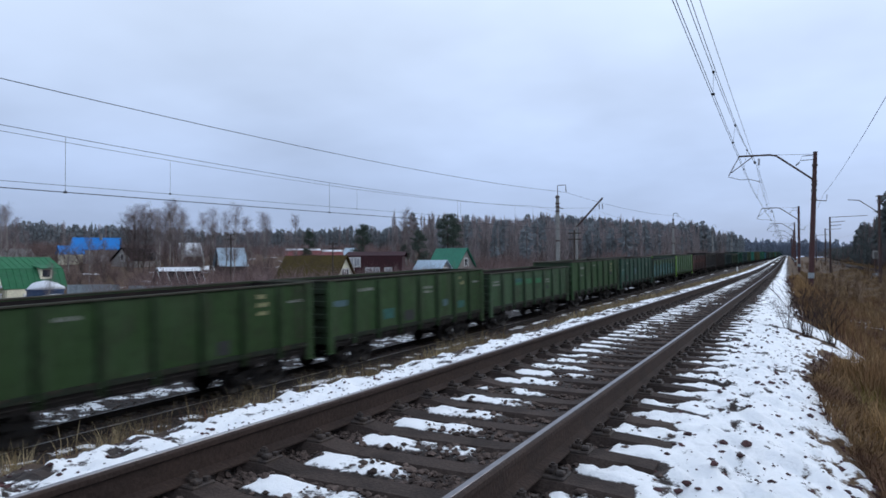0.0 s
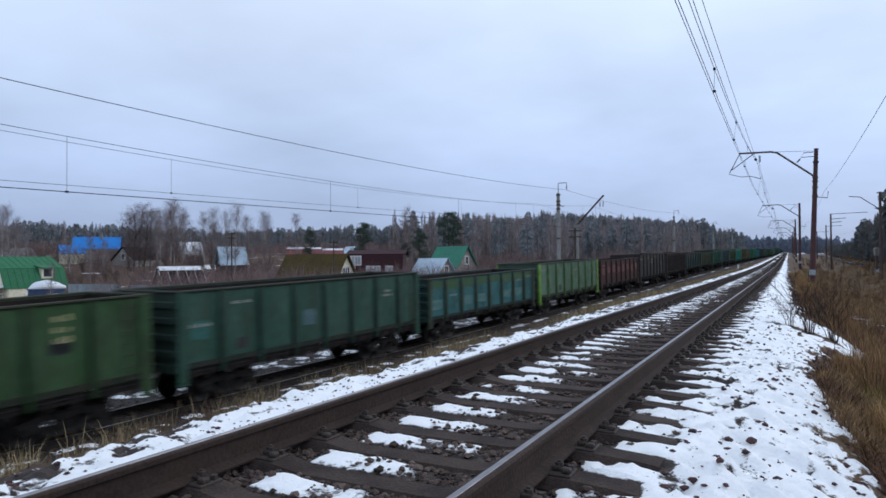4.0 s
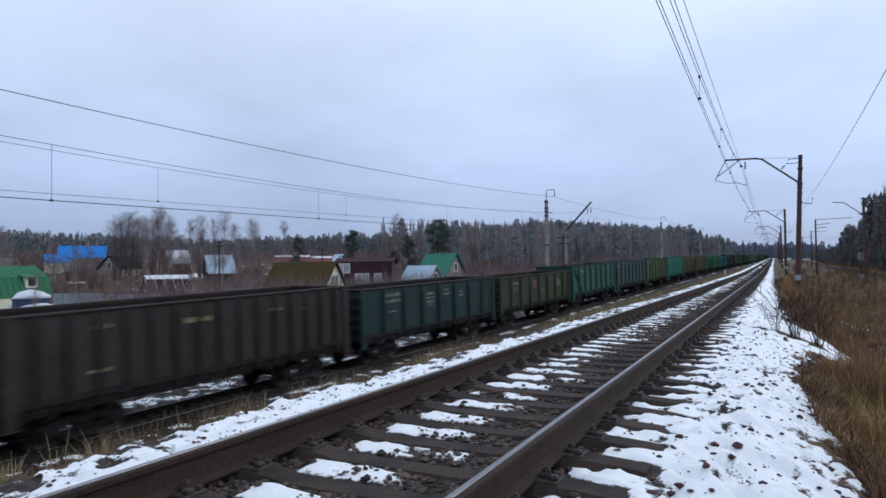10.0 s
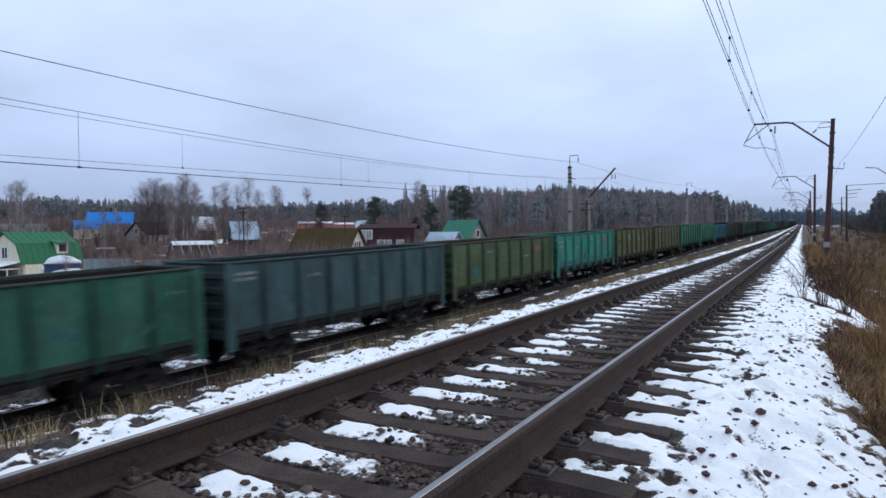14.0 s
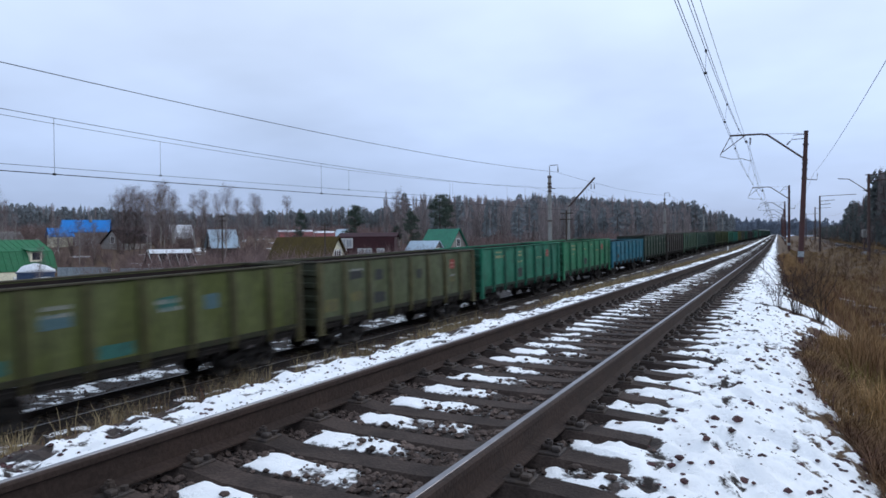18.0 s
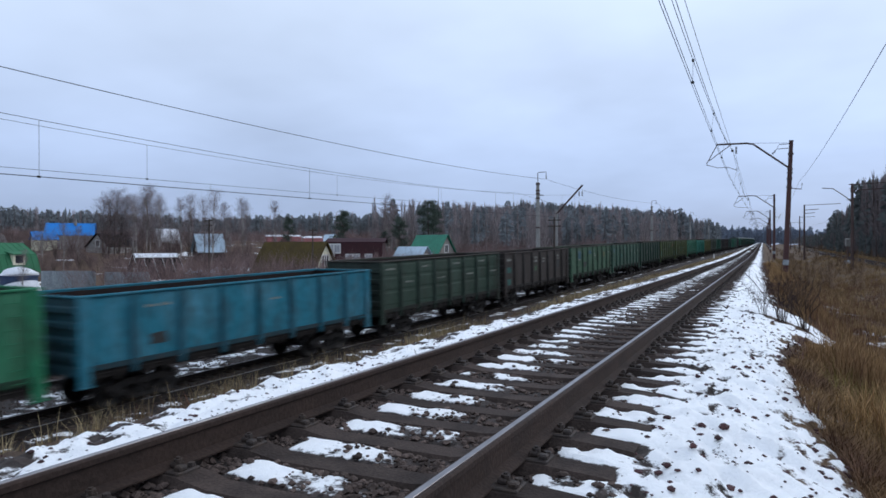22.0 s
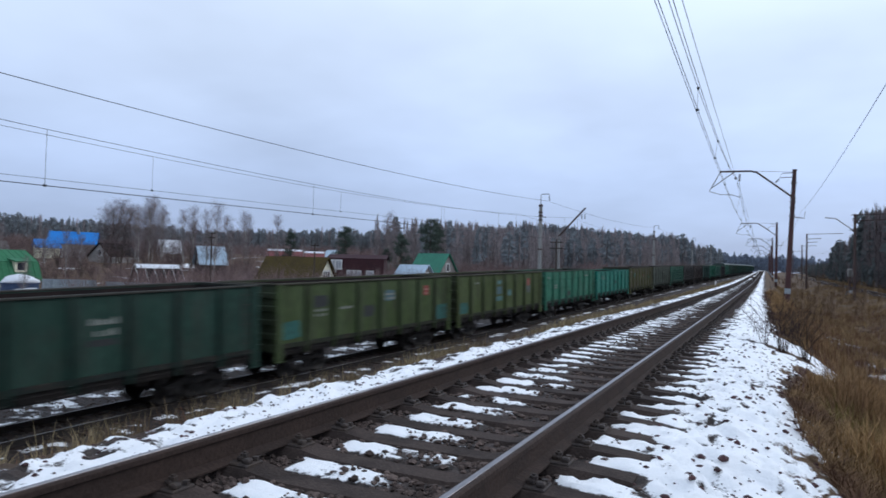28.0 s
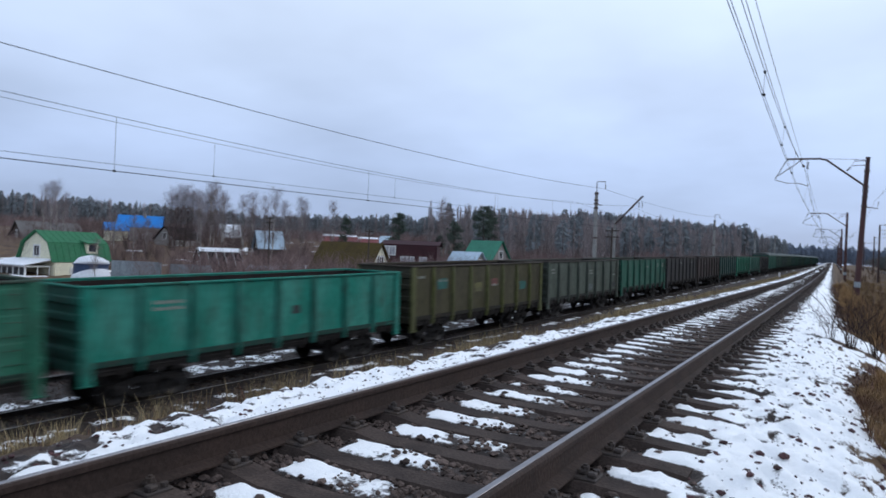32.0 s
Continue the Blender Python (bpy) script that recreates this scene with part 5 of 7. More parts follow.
def mast(y, lean=0.0):
    """Slim red mast with a bent bracket over the upper track; the foot stands in the shoulder."""
    up = float(climb(y))
    z0 = float(ground_z(1.38, y)[0]) - up
    t = thing("catenary_mast", pose(1.38, y, up, 0, lean, 0), "dark red steel catenary mast with a bent bracket arm", "mast", "masts of the upper track")
    part("post", Mesh().tube([(0, 0, z0 - 0.6), (0, 0, 2.5), (0, 0, 8.25)], [0.19, 0.175, 0.13], 10), MAST_RED, t, smooth=False)
    part("painted_band", Mesh().tube([(0, 0, -0.25), (0, 0, 0.12)], 0.200, 10), FENCE, t, "pale painted band near the foot")
    part("cap", Mesh().tube([(0, 0, 8.25), (0, 0, 8.32)], 0.15, 10), MAST_STEEL, t)
    arm = part("bracket_arm", Mesh().tube([(0.05, 0, 6.35), (-2.35, 0, 8.12), (-2.75, 0, 8.2), (-4.75, 0, 8.16)], 0.068, 6), MAST_STEEL, t)
    part("strut", Mesh().tube([(-4.70, 0, 8.16), (-5.35, 0, 6.78)], 0.03, 5), MAST_STEEL, arm)
    part("strut", Mesh().tube([(-3.75, 0, 8.17), (-5.2, 0, 7.0)], 0.03, 5), MAST_STEEL, arm)
    part("tie_rod", Mesh().tube([(-2.6, 0, 8.2), (0, 0, 8.15)], 0.012, 4), MAST_STEEL, arm)
    part("registration_arm", Mesh().tube([(-5.38, 0, 6.72), (-4.6, 0, 6.5), (-3.9, 0, 6.52), (-3.3, 0, 6.32)], 0.022, 5), MAST_STEEL, arm)
    ins = Mesh()
    for k in range(5):
        ins.tube([(-3.43, 0, 7.96 - 0.1 * k), (-3.43, 0, 7.90 - 0.1 * k)], 0.07, 8)
    part("insulator", ins, INSULATOR, arm)
    for z, x in ((8.1, -0.75), (7.8, -0.85)):
        part("side_arm", Mesh().tube([(0, 0, z), (x, 0, z - 0.05)], 0.025, 5), MAST_STEEL, t)
    part("line_arm", Mesh().tube([(0, 0, 5.05), (0.75, 0, 4.98), (0.78, 0, 5.4)], 0.03, 5), MAST_STEEL, t)
    for z in (5.1, 5.7, 6.1, 6.35, 7.4):
        part("collar", Mesh().tube([(0, 0, z - 0.06), (0, 0, z + 0.06)], 0.185, 10), MAST_STEEL, t)
    hang = Mesh().tube([(-0.75, 0, 8.05), (-0.9, 0, 7.7), (-1.15, 0, 7.4)], 0.012, 4)
    for k in range(4):
        hang.tube([(-0.95 - 0.05 * k, 0, 7.63 - 0.06 * k), (-0.97 - 0.05 * k, 0, 7.59 - 0.06 * k)], 0.06, 7)
    part("hanging_insulator", hang, INSULATOR, t)
    return t


def upper_line():
    for i, y in enumerate(MAST_Y):
        mast(y, (0.8, 2.4, 0.3, -0.5, 0.4, -0.3, 0.2)[i])
    t = thing("upper_overhead_line", pose(0, 0, 0), "messenger and paired contact wires above the upper track", "overhead wire")
    for k in range(len(MAST_Y) - 1):
        a, b = MAST_Y[k], MAST_Y[k + 1]
        z1, z2 = (-0.15, 0.2) if k % 2 else (0.32, -0.15)
        ha, hb = float(climb(a)), float(climb(b))
        ca, cb = (AXIS + z1, a, 6.05 + ha), (AXIS + z2, b, 6.05 + hb)
        for s in (-0.03, 0.03):
            wire("contact_wire", t, sag((ca[0] + s, a, ca[2]), (cb[0] + s, b, cb[2]), 0.12), 0.0085)
        up = sag((AXIS + 0.12, a, 7.75 + ha), (AXIS + 0.12, b, 7.75 + hb), 1.12, 24)
        wire("messenger_wire", t, up, 0.009)
        wire("messenger_wire", t, [p + Vector((0.13 * (1 - j / 24), 0, 0)) for j, p in enumerate(up)], 0.009)
        ins = Mesh()
        for q in range(5):
            ins.tube([up[23].lerp(up[24], 0.2 + 0.035 * q), up[23].lerp(up[24], 0.215 + 0.035 * q)], 0.09, 8)
        part("insulator", ins, INSULATOR, t)
        for j in range(3, 23, 4):
            p = up[j]
            q = Vector(ca).lerp(Vector(cb), j / 24)
            part("dropper", Mesh().tube([p, (q.x, q.y, q.z - 0.1)], 0.006, 3), WIRE, t)
            part("clamp", Mesh().box((q.x, q.y, q.z - 0.08), (0.10, 0.10, 0.07), 0.015), WIRE, t)
            part("clamp", Mesh().box(p, (0.07, 0.10, 0.08), 0.015), WIRE, t)
    feeder = thing("upper_feeder_wire", pose(0, 0, 0), "bare feeder wire hung beside the contact wires", "overhead wire")
    right = thing("side_feeder_wire", pose(0, 0, 0), "thin feeder wire on the field side of the masts", "overhead wire")
    for a, b in zip(MAST_Y[:-1], MAST_Y[1:]):
        wire("wire", feeder, sag((-1.5, a, 6.4 + float(climb(a))), (-1.5, b, 6.4 + float(climb(b))), 0.2), 0.007)
        wire("wire", right, sag((2.16, a, 5.4 + float(climb(a))), (2.16, b, 5.4 + float(climb(b))), 0.5), 0.008)


LOW_POLE_Y = [-60.0, -1.0, 58.0, 117.0, 176.0, 235.0]


def low_pole(y):
    """Round concrete pole of the lower tracks with a hooked steel crown."""
    x = float(train_x(y) - draw_in(y)) - 3.0
    z = float(train_z(y))
    t = thing("concrete_pole", pose(x, y, z + LIFT), "grey concrete overhead-line pole with a hooked crown", "pole", "poles of the lower tracks")
    part("shaft", Mesh().tube([(0, 0, -0.8), (0, 0, 9.35)], [0.22, 0.15], 12), CONCRETE, t, smooth=False)
    part("crown", Mesh().tube([(0, 0, 8.8), (0, 0, 10.2), (0.05, 0, 10.27), (0.78, 0, 10.27), (0.80, 0, 9.9)], 0.035, 5), MAST_STEEL, t)
    ins = Mesh()
    for k in range(4):
        ins.tube([(0.80, 0, 9.9 - 0.07 * k), (0.80, 0, 9.86 - 0.07 * k)], 0.06, 8)
    part("insulator", ins, INSULATOR, t)
    for zz in (9.2, 8.6, 8.3, 7.9, 5.2):
        part("band", Mesh().tube([(0, 0, zz - 0.07), (0, 0, zz + 0.07)], 0.2, 12), MAST_STEEL, t)
    part("side_arm", Mesh().tube([(0, 0, 8.2), (0.55, 0, 8.15)], 0.04, 5), MAST_STEEL, t)
    return t


def slant_bracket(y):
    """Short steel post with a slanting double arm that carries the lower catenary."""
    x, z = float(train_x(y)) - 2.6, float(train_z(y)) + 0.35 + LIFT
    t = thing("bracket_post", pose(x, y, z), "steel post with a slanting double bracket arm", "mast")
    part("post", Mesh().tube([(0, 0, -0.8), (0, 0, 6.6)], [0.14, 0.1], 8), CONCRETE, t)
    for k in (-0.16, 0.16):
        part("slanting_arm", Mesh().tube([(0.0, k, 6.2), (2.55, k, 8.9)], 0.05, 5), MAST_STEEL, t)
    tie = Mesh()
    for u in (0.15, 0.4, 0.65, 0.88):
        tie.tube([(2.55 * u, -0.16, 6.2 + 2.7 * u), (2.55 * u, 0.16, 6.2 + 2.7 * u)], 0.03, 4)
    part("lattice", tie, MAST_STEEL, t)
    ins = Mesh()
    for xx in (2.2, 2.5):
        for k in range(5):
            ins.tube([(xx, 0, 8.3 - 0.1 * k), (xx, 0, 8.24 - 0.1 * k)], 0.06, 7)
    part("insulator", ins, INSULATOR, t)
    return t


def lower_line():
    for y in LOW_POLE_Y:
        low_pole(y)
    slant_bracket(62.0)
    spans = list(zip(LOW_POLE_Y[:-1], LOW_POLE_Y[1:]))
    # heights of contact wire and messenger at the poles, and the messenger's sag
    lines = (("train_overhead_line", 0.0, (2.4, 2.82, 3.62, 4.3, 4.6, 4.7), (4.6, 5.0, 5.7, 6.4, 6.7, 6.8), 1.0, "contact and messenger wires above the moving train"),
             ("second_overhead_line", -5.1, (2.8, 3.5, 4.56, 5.0, 5.2, 5.3), (5.4, 5.9, 6.1, 6.6, 6.8, 6.9), 0.9, "contact and messenger wires above the empty track"))
    for name, dx, low, high, drop, label in lines:
        t = thing(name, pose(0, 0, 0), label, "overhead wire")
        for k, (a, b) in enumerate(spans):
            xs = [float(train_x(v)) + dx for v in np.linspace(a, b, 49)]

            def bow(pts):
                return [Vector((xs[i], p.y, p.z)) for i, p in enumerate(pts)]
            ha, hb = float(climb(a)), float(climb(b))
            con = bow(sag((xs[0], a, low[k] + ha), (xs[-1], b, low[k + 1] + hb), 0.08, 48))
            up = bow(sag((xs[0], a, high[k] + ha), (xs[-1], b, high[k + 1] + hb), drop, 48))
            wire("contact_wire", t, con, 0.012 if dx == 0 else 0.008)
            wire("messenger_wire", t, up, 0.008)
            for j in ((1, 10, 19, 28, 37, 46) if dx == 0 else (6, 16, 26, 36, 44)):
                part("dropper", Mesh().tube([up[j], con[j] - Vector((0, 0, 0.03))], 0.0065, 3), WIRE, t)
                part("clamp", Mesh().box(con[j], (0.03, 0.09, 0.06)), WIRE, t)
    t = thing("crown_feeder_wire", pose(0, 0, 0), "thick feeder wire on the concrete pole crowns", "overhead wire")
    crown = (6.2, 6.74, 7.25, 8.2, 8.5, 8.6)
    for k, (a, b) in enumerate(spans):
        wire("wire", t, sag((float(train_x(a) - draw_in(a)) - 2.35, a, crown[k] + float(climb(a))), (float(train_x(b) - draw_in(b)) - 2.35, b, crown[k + 1] + float(climb(b))), 0.70 if a < 0 < b else 0.5, 24), 0.013)


def branch_line():
    for x, y, top, beams in ((6.4, 130.0, 7.8, ((0.0, 5.4, 7.75), (0.1, 2.2, 6.9), (0.1, 1.6, 6.3))), (8.2, 79.0, 7.4, ((-0.3, 3.6, 7.3), (-0.2, 3.4, 6.7))), (8.3, 190.0, 7.8, ((0.0, 3.4, 7.5),)), (8.3, 250.0, 7.8, ((0.0, 3.4, 7.5),))):
        z = float(land(x, y) - climb(y))
        t = thing("branch_mast", pose(x, y, z + float(climb(y))), "dark steel mast with beams over the branch track", "mast", "masts of the branch track")
        part("post", Mesh().tube([(0, 0, -0.5), (0, 0, top - z)], [0.17, 0.12], 8), MAST_STEEL, t)
        for u, v, h in beams:
            part("beam", Mesh().tube([(u, 0, h - z), (v, 0, h + 0.12 - z)], 0.05, 5), MAST_STEEL, t)
        if y < 100:
            part("bracket_arm", Mesh().tube([(0, 0, 5.6 - z), (-1.7, 0, 6.95 - z), (-2.7, 0, 7.05 - z)], 0.045, 5), MAST_STEEL, t)
    t = thing("branch_overhead_line", pose(0, 0, 0), "thin wires above the branch track", "overhead wire")
    ys = [0, 79.0, 130.0, 190.0, 250.0]
    for a, b in zip(ys[:-1], ys[1:]):
        wire("contact_wire", t, sag((11.4, a, 5.0), (11.4, b, 5.0), 0.1), 0.008)
        wire("messenger_wire", t, sag((11.4, a, 6.9), (11.4, b, 6.9), 0.6), 0.008)
    s = thing("dwarf_signal", pose(9.0, 91.0, float(land(9.0, 91.0))), "small pale railway signal on a pale base beside the branch track", "signal")
    part("base", Mesh().prism([(-0.5, -0.3), (0.5, -0.3), (0.3, 0.45), (-0.3, 0.45)], -0.35, 0.35), FENCE, s, "pale grey concrete base")
    part("stem", Mesh().tube([(0, 0, 0.4), (0, 0, 2.2)], 0.10, 8), MAST_STEEL, s)
    part("head", Mesh().box((0, 0, 2.55), (0.55, 0.34, 0.95), 0.08), CONCRETE, s, "pale grey signal head")
    for z in (2.78, 2.36):
        part("hood", Mesh().tube([(0, -0.17, z), (0, -0.36, z)], 0.13, 10, False), MAST_STEEL, s)

def marker_post():
    """Small white stake at the crest."""
    x, y = -4.7, 75.0
    p = thing("marker_post", pose(x, y, float(ground_z(x, y)[0])), "small white marker stake on the crest", "marker")
    part("stake", Mesh().box((0, 0, 0.28), (0.14, 0.10, 0.75), 0.02), WHITE_TRIM, p)
    part("cap", Mesh().prism([(-0.085, 0.65), (0.085, 0.65), (0.0, 0.74)], -0.06, 0.06), WHITE_TRIM, p)


marker_post()
upper_line()
lower_line()
branch_line()

# ---- the village ----


def spot(bearing, depth):
    """Plan position from a bearing across the village and a distance."""
    return (-(105.8 - 0.0754 * (bearing - 20)) * depth / 100, (56 + 0.0414 * (bearing - 20)) * depth / 100)


def window(parent, m, w=0.9, h=1.2):
    fr = Mesh()
    for s in (-1, 1):
        fr.box((s * w / 2, 0, 0), (0.16, 0.10, h + 0.16), 0.01)
        fr.box((0, 0, s * h / 2), (w - 0.162, 0.10, 0.16), 0.01)
    fr.box((0, 0, 0), (0.05, 0.06, h - 0.1))
    f = part("window", fr, WHITE_TRIM, parent, "white framed window", at=m)
    return f


def slab(m, a, b, y0, y1, thick):
    """A roof slope from a = (x, z) to b = (x, z), drawn from y0 to y1."""
    d = Vector((b[0] - a[0], b[1] - a[1])).normalized()
    n = Vector((-d.y, d.x)) * thick
    if n.y < 0:
        n = -n
    return m.prism([(a[0], a[1]), (b[0], b[1]), (b[0] + n.x, b[1] + n.y), (a[0] + n.x, a[1] + n.y)], y0, y1)


def house(name, bearing, depth, yaw, w, l, wall, rise, form, wall_mat, roof_mat, label, base=None, gable_mat=None, ribs=0, gable_windows=((0, 0.3),), side_windows=(), seam_mat=None, chimney=False, snow=0.0):
    """A house with its ridge along local y; gables at both ends."""
    x, y = spot(bearing, depth)
    z = float(hill(np.array(x), np.array(y))) if base is None else base
    facing = math.degrees(math.atan2(-x, y)) - 90   # long side square to the view
    t = thing(name, pose(x, y, z, 0, 0, facing + yaw), label, "house")
    hw, hl = w / 2, l / 2
    for s in (-1, 1):
        part("side_wall", Mesh().box((s * (hw - 0.08), 0, wall / 2 - 0.4), (0.16, l - 0.17, wall + 0.8)), wall_mat, t)
    if form == "gambrel":
        line = [(-hw, wall), (-hw * 0.72, wall + rise * 0.62), (0, wall + rise), (hw * 0.72, wall + rise * 0.62), (hw, wall)]
    else:
        line = [(-hw, wall), (0, wall + rise), (hw, wall)]
    for s in (-1, 1):
        g = Mesh().prism([(-hw + 0.17, -0.8)] + [(u * 0.97, v - 0.03) for u, v in line] + [(hw - 0.17, -0.8)], s * hl - 0.08 * (s > 0), s * hl + 0.08 * (s < 0))
        gw = part("gable_wall", g, gable_mat or wall_mat, t)
        for u, v in gable_windows:
            wz = wall + v * rise
            f = window(gw, pose(u * hw, s * (hl + 0.02), wz))
            part("pane", Mesh().box((0, 0, 0), (0.82, 0.03, 1.12)), GLASS_DARK, f)
    over = 0.35
    for a, b in zip(line[:-1], line[1:]):
        a, b = Vector(a), Vector(b)
        d = (b - a).normalized()
        if a.y == wall:
            a = a - d * over
        if b.y == wall:
            b = b + d * over
        sl = part("roof_slope", slab(Mesh(), a, b, -hl - over, hl + over, 0.10), roof_mat, t)
        if ribs:
            rb = Mesh()
            n = Vector((-d.y, d.x))
            n = -n if n.y < 0 else n
            for k in range(ribs + 1):
                yy = -hl - over + (l + 2 * over) * k / ribs
                rb.tube([(a.x + n.x * 0.11, yy, a.y + n.y * 0.11), (b.x + n.x * 0.11, yy, b.y + n.y * 0.11)], 0.038 if seam_mat else 0.03, 4)
            part("seam", rb, seam_mat or roof_mat, sl)
        if snow:
            lo, hi = (a, b) if a.y < b.y else (b, a)
            part("snow_strip", slab(Mesh(), lo.lerp(hi, 1 - snow) + Vector((0, 0.11)), hi + Vector((0, 0.11)), -hl - 0.2, hl + 0.2, 0.06), SNOW_CAP, sl, "strip of snow along the ridge")
    for s, v, zz in side_windows:
        f = window(t, pose(s * (hw + 0.02), v * hl, zz, 0, 0, 90))
        part("pane", Mesh().box((0, 0, 0), (0.82, 0.03, 1.12)), CURTAIN, f)
    if chimney:
        part("chimney", Mesh().box((hw * 0.2, hl * 0.2, wall + rise + 0.2), (0.45, 0.45, 1.2), 0.03), WALL_GREY, t)
    return t


def village():
    # bearing of the view across the village is about 60 degrees left of the line
    h = house("gambrel_house", 63, 72, 38, 5.5, 6.8, 2.6, 3.3, "gambrel", WALL_CREAM, ROOF_GREEN, "cream wooden house with a green gambrel roof", base=-4.3, ribs=10, gable_windows=((0, 0.36),), side_windows=((1, -0.3, 1.4),))
    dm = part("dormer", Mesh().prism([(1.0, 3.6), (2.55, 3.6), (2.55, 4.75), (1.0, 5.1)], 0.6, 2.0), WALL_CREAM, h, "small cream dormer")
    part("pane", Mesh().box((2.56, 1.3, 4.2), (0.03, 0.9, 0.8)), GLASS_DARK, dm)
    part("roof", Mesh().prism([(0.9, 5.12), (2.85, 4.68), (2.85, 4.78), (0.9, 5.22)], 0.35, 2.25), ROOF_GREEN, dm)
    v = thing("veranda", h.matrix_basis @ pose(-0.4, -4.9, 0), "glazed white veranda with snow on its roof", "veranda")
    vm = Mesh().box((0, 0, 0.55), (5.4, 2.8, 1.1), 0.03)
    part("wall", vm, WALL_CREAM, v)
    fr = Mesh()
    for k in range(7):
        fr.box((-2.64 + 0.88 * k, -1.36, 1.6), (0.1, 0.08, 1.0))
    for k in (-1.0, 0.0, 1.0):
        for s in (-1, 1):
            fr.box((s * 2.66, k * 1.3, 1.6), (0.08, 0.1, 1.0))
    fr.box((0, 0, 2.15), (5.5, 2.9, 0.12), 0.02)
    part("window_frame", fr, WHITE_TRIM, v)
    part("pane", Mesh().box((0, -1.3, 1.6), (5.2, 0.02, 0.95)), GLASS_DARK, v)
    part("roof", Mesh().prism([(-1.8, 2.25), (1.6, 2.9), (1.6, 3.0), (-1.8, 2.35)], -3.0, 3.0, axis="x"), SNOW_CAP, v, "snow-covered lean-to roof")
    house("blue_roof_house", 199, 128, -6, 6.5, 7.6, 3.3, 2.4, "gable", WALL_GREY, ROOF_BLUE, "grey house with a bright blue metal roof", base=0.15, ribs=12, chimney=True, side_windows=((1, 0.2, 1.5), (1, -0.5, 1.5)))
    house("blue_roof_annex", 153, 124, 10, 4.0, 3.5, 2.4, 1.6, "gable", WALL_CREAM, ROOF_BLUE, "small annex with a blue metal roof", base=0.2, ribs=5)
    house("battened_shed", 342, 84, 24, 5.0, 5.0, 1.0, 3.3, "gable", WALL_DARK, ROOF_DARK, seam_mat=WHITE_TRIM, label="dark shed with pale battens and snow on the ridge", base=-4.0, gable_mat=WALL_BROWN, ribs=5, snow=0.14)
    house("a_frame_house", 432, 112, 14, 5.0, 4.0, 2.9, 3.1, "gable", WALL_DARK, ROOF_PALE, "steep A-frame house with a pale blue metal roof", base=-2.55, ribs=6)
    house("grey_roof_house", 361, 138, 14, 4.2, 3.6, 2.0, 2.6, "gable", WALL_GREY, SNOW_CAP, "small house with a snow-covered roof", base=0.5)
    house("mossy_roof_house", 582, 78, -36, 6.0, 8.2, 2.0, 3.9, "gable", WALL_DARK, ROOF_MOSS, "old wooden house with a mossy yellow-brown roof", base=-4.15, gable_mat=WALL_CREAM, gable_windows=((-0.08, 0.46), (0.08, 0.46)))
    m = house("maroon_house", 690, 94, -6, 7.0, 7.6, 4.9, 0.6, "gable", WALL_MAROON, ROOF_MAROON, "two-storey maroon house with white windows", base=-3.1, gable_windows=(), side_windows=((1, -0.86, 4.1), (1, -0.64, 4.1), (1, -0.86, 2.7), (1, -0.2, 2.7), (1, 0.05, 2.7), (1, 0.5, 2.7)))
    house("pale_roof_shed", 788, 92, -38, 4.4, 4.4, 1.9, 2.3, "gable", WALL_GREY, ROOF_PALE, "low shed with a pale blue roof", base=-3.0, ribs=6)
    house("teal_roof_house", 822, 104, -36, 5.6, 5.4, 2.8, 3.3, "gable", WALL_GREY, ROOF_TEAL, "grey house with a teal metal roof", base=-3.0, ribs=8, gable_windows=((0, 0.35), (0, -0.45)))
    house("red_roof_house", 560, 142, 0, 6.0, 7.0, 2.2, 1.6, "gable", WALL_GREY, ROOF_RED, "distant house with a red roof and snow", base=0.0, snow=0.2)
    house("red_roof_barn", 603, 146, 0, 5.0, 6.0, 2.2, 1.2, "gable", WALL_GREY, ROOF_RED, "distant barn with a snowy red roof", base=0.2, snow=0.3)
    house("red_shed", 480, 86, 5, 3.6, 4.5, 1.5, 0.9, "gable", WALL_MAROON, SNOW_CAP, "low red shed with a snow-covered roof", base=-3.9)
    house("grey_garage", 428, 82, 5, 3.2, 3.6, 1.7, 0.5, "gable", FENCE, ROOF_PALE, "low grey metal garage", base=-3.9)
    house("brown_cottage", 28, 118, 20, 8.0, 10.0, 2.6, 3.2, "gable", WALL_DARK, ROOF_SLATE, "brown cottage with a dark weathered roof", base=-2.2, chimney=True)
    house("grey_cottage", 268, 122, 40, 6.0, 6.0, 2.2, 2.4, "gable", WALL_PALE, ROOF_DARK, "pale grey cottage with a dark roof behind bare trees", base=-0.9)
    house("white_cottage", 643, 150, -60, 3.4, 4.0, 2.2, 2.0, "gable", WALL_CREAM, ROOF_PALE, "far cottage with a snowy roof", base=0.0)
    # round garden pool under snow
    x, y = spot(111, 64)
    t = thing("garden_pool", pose(x, y, -2.7), "round dark blue garden pool under a low mound of snow", "pool")
    part("wall", Mesh().tube([(0, 0, -1.6), (0, 0, 1.18)], 1.55, 32), WALL_BLUE, t)
    part("rim", Mesh().tube([(0, 0, 1.10), (0, 0, 1.22)], 1.66, 32), WALL_BLUE, t, "dark blue rim")
    part("snow_cap", Mesh().tube([(0, 0, 1.20), (0, 0, 1.30), (-0.05, 0, 1.52), (-0.15, 0.1, 1.74), (-0.2, 0.1, 1.82)], [1.66, 1.6, 1.25, 0.6, 0.12], 28), SNOW_CAP, t, "low uneven mound of snow", smooth=True)
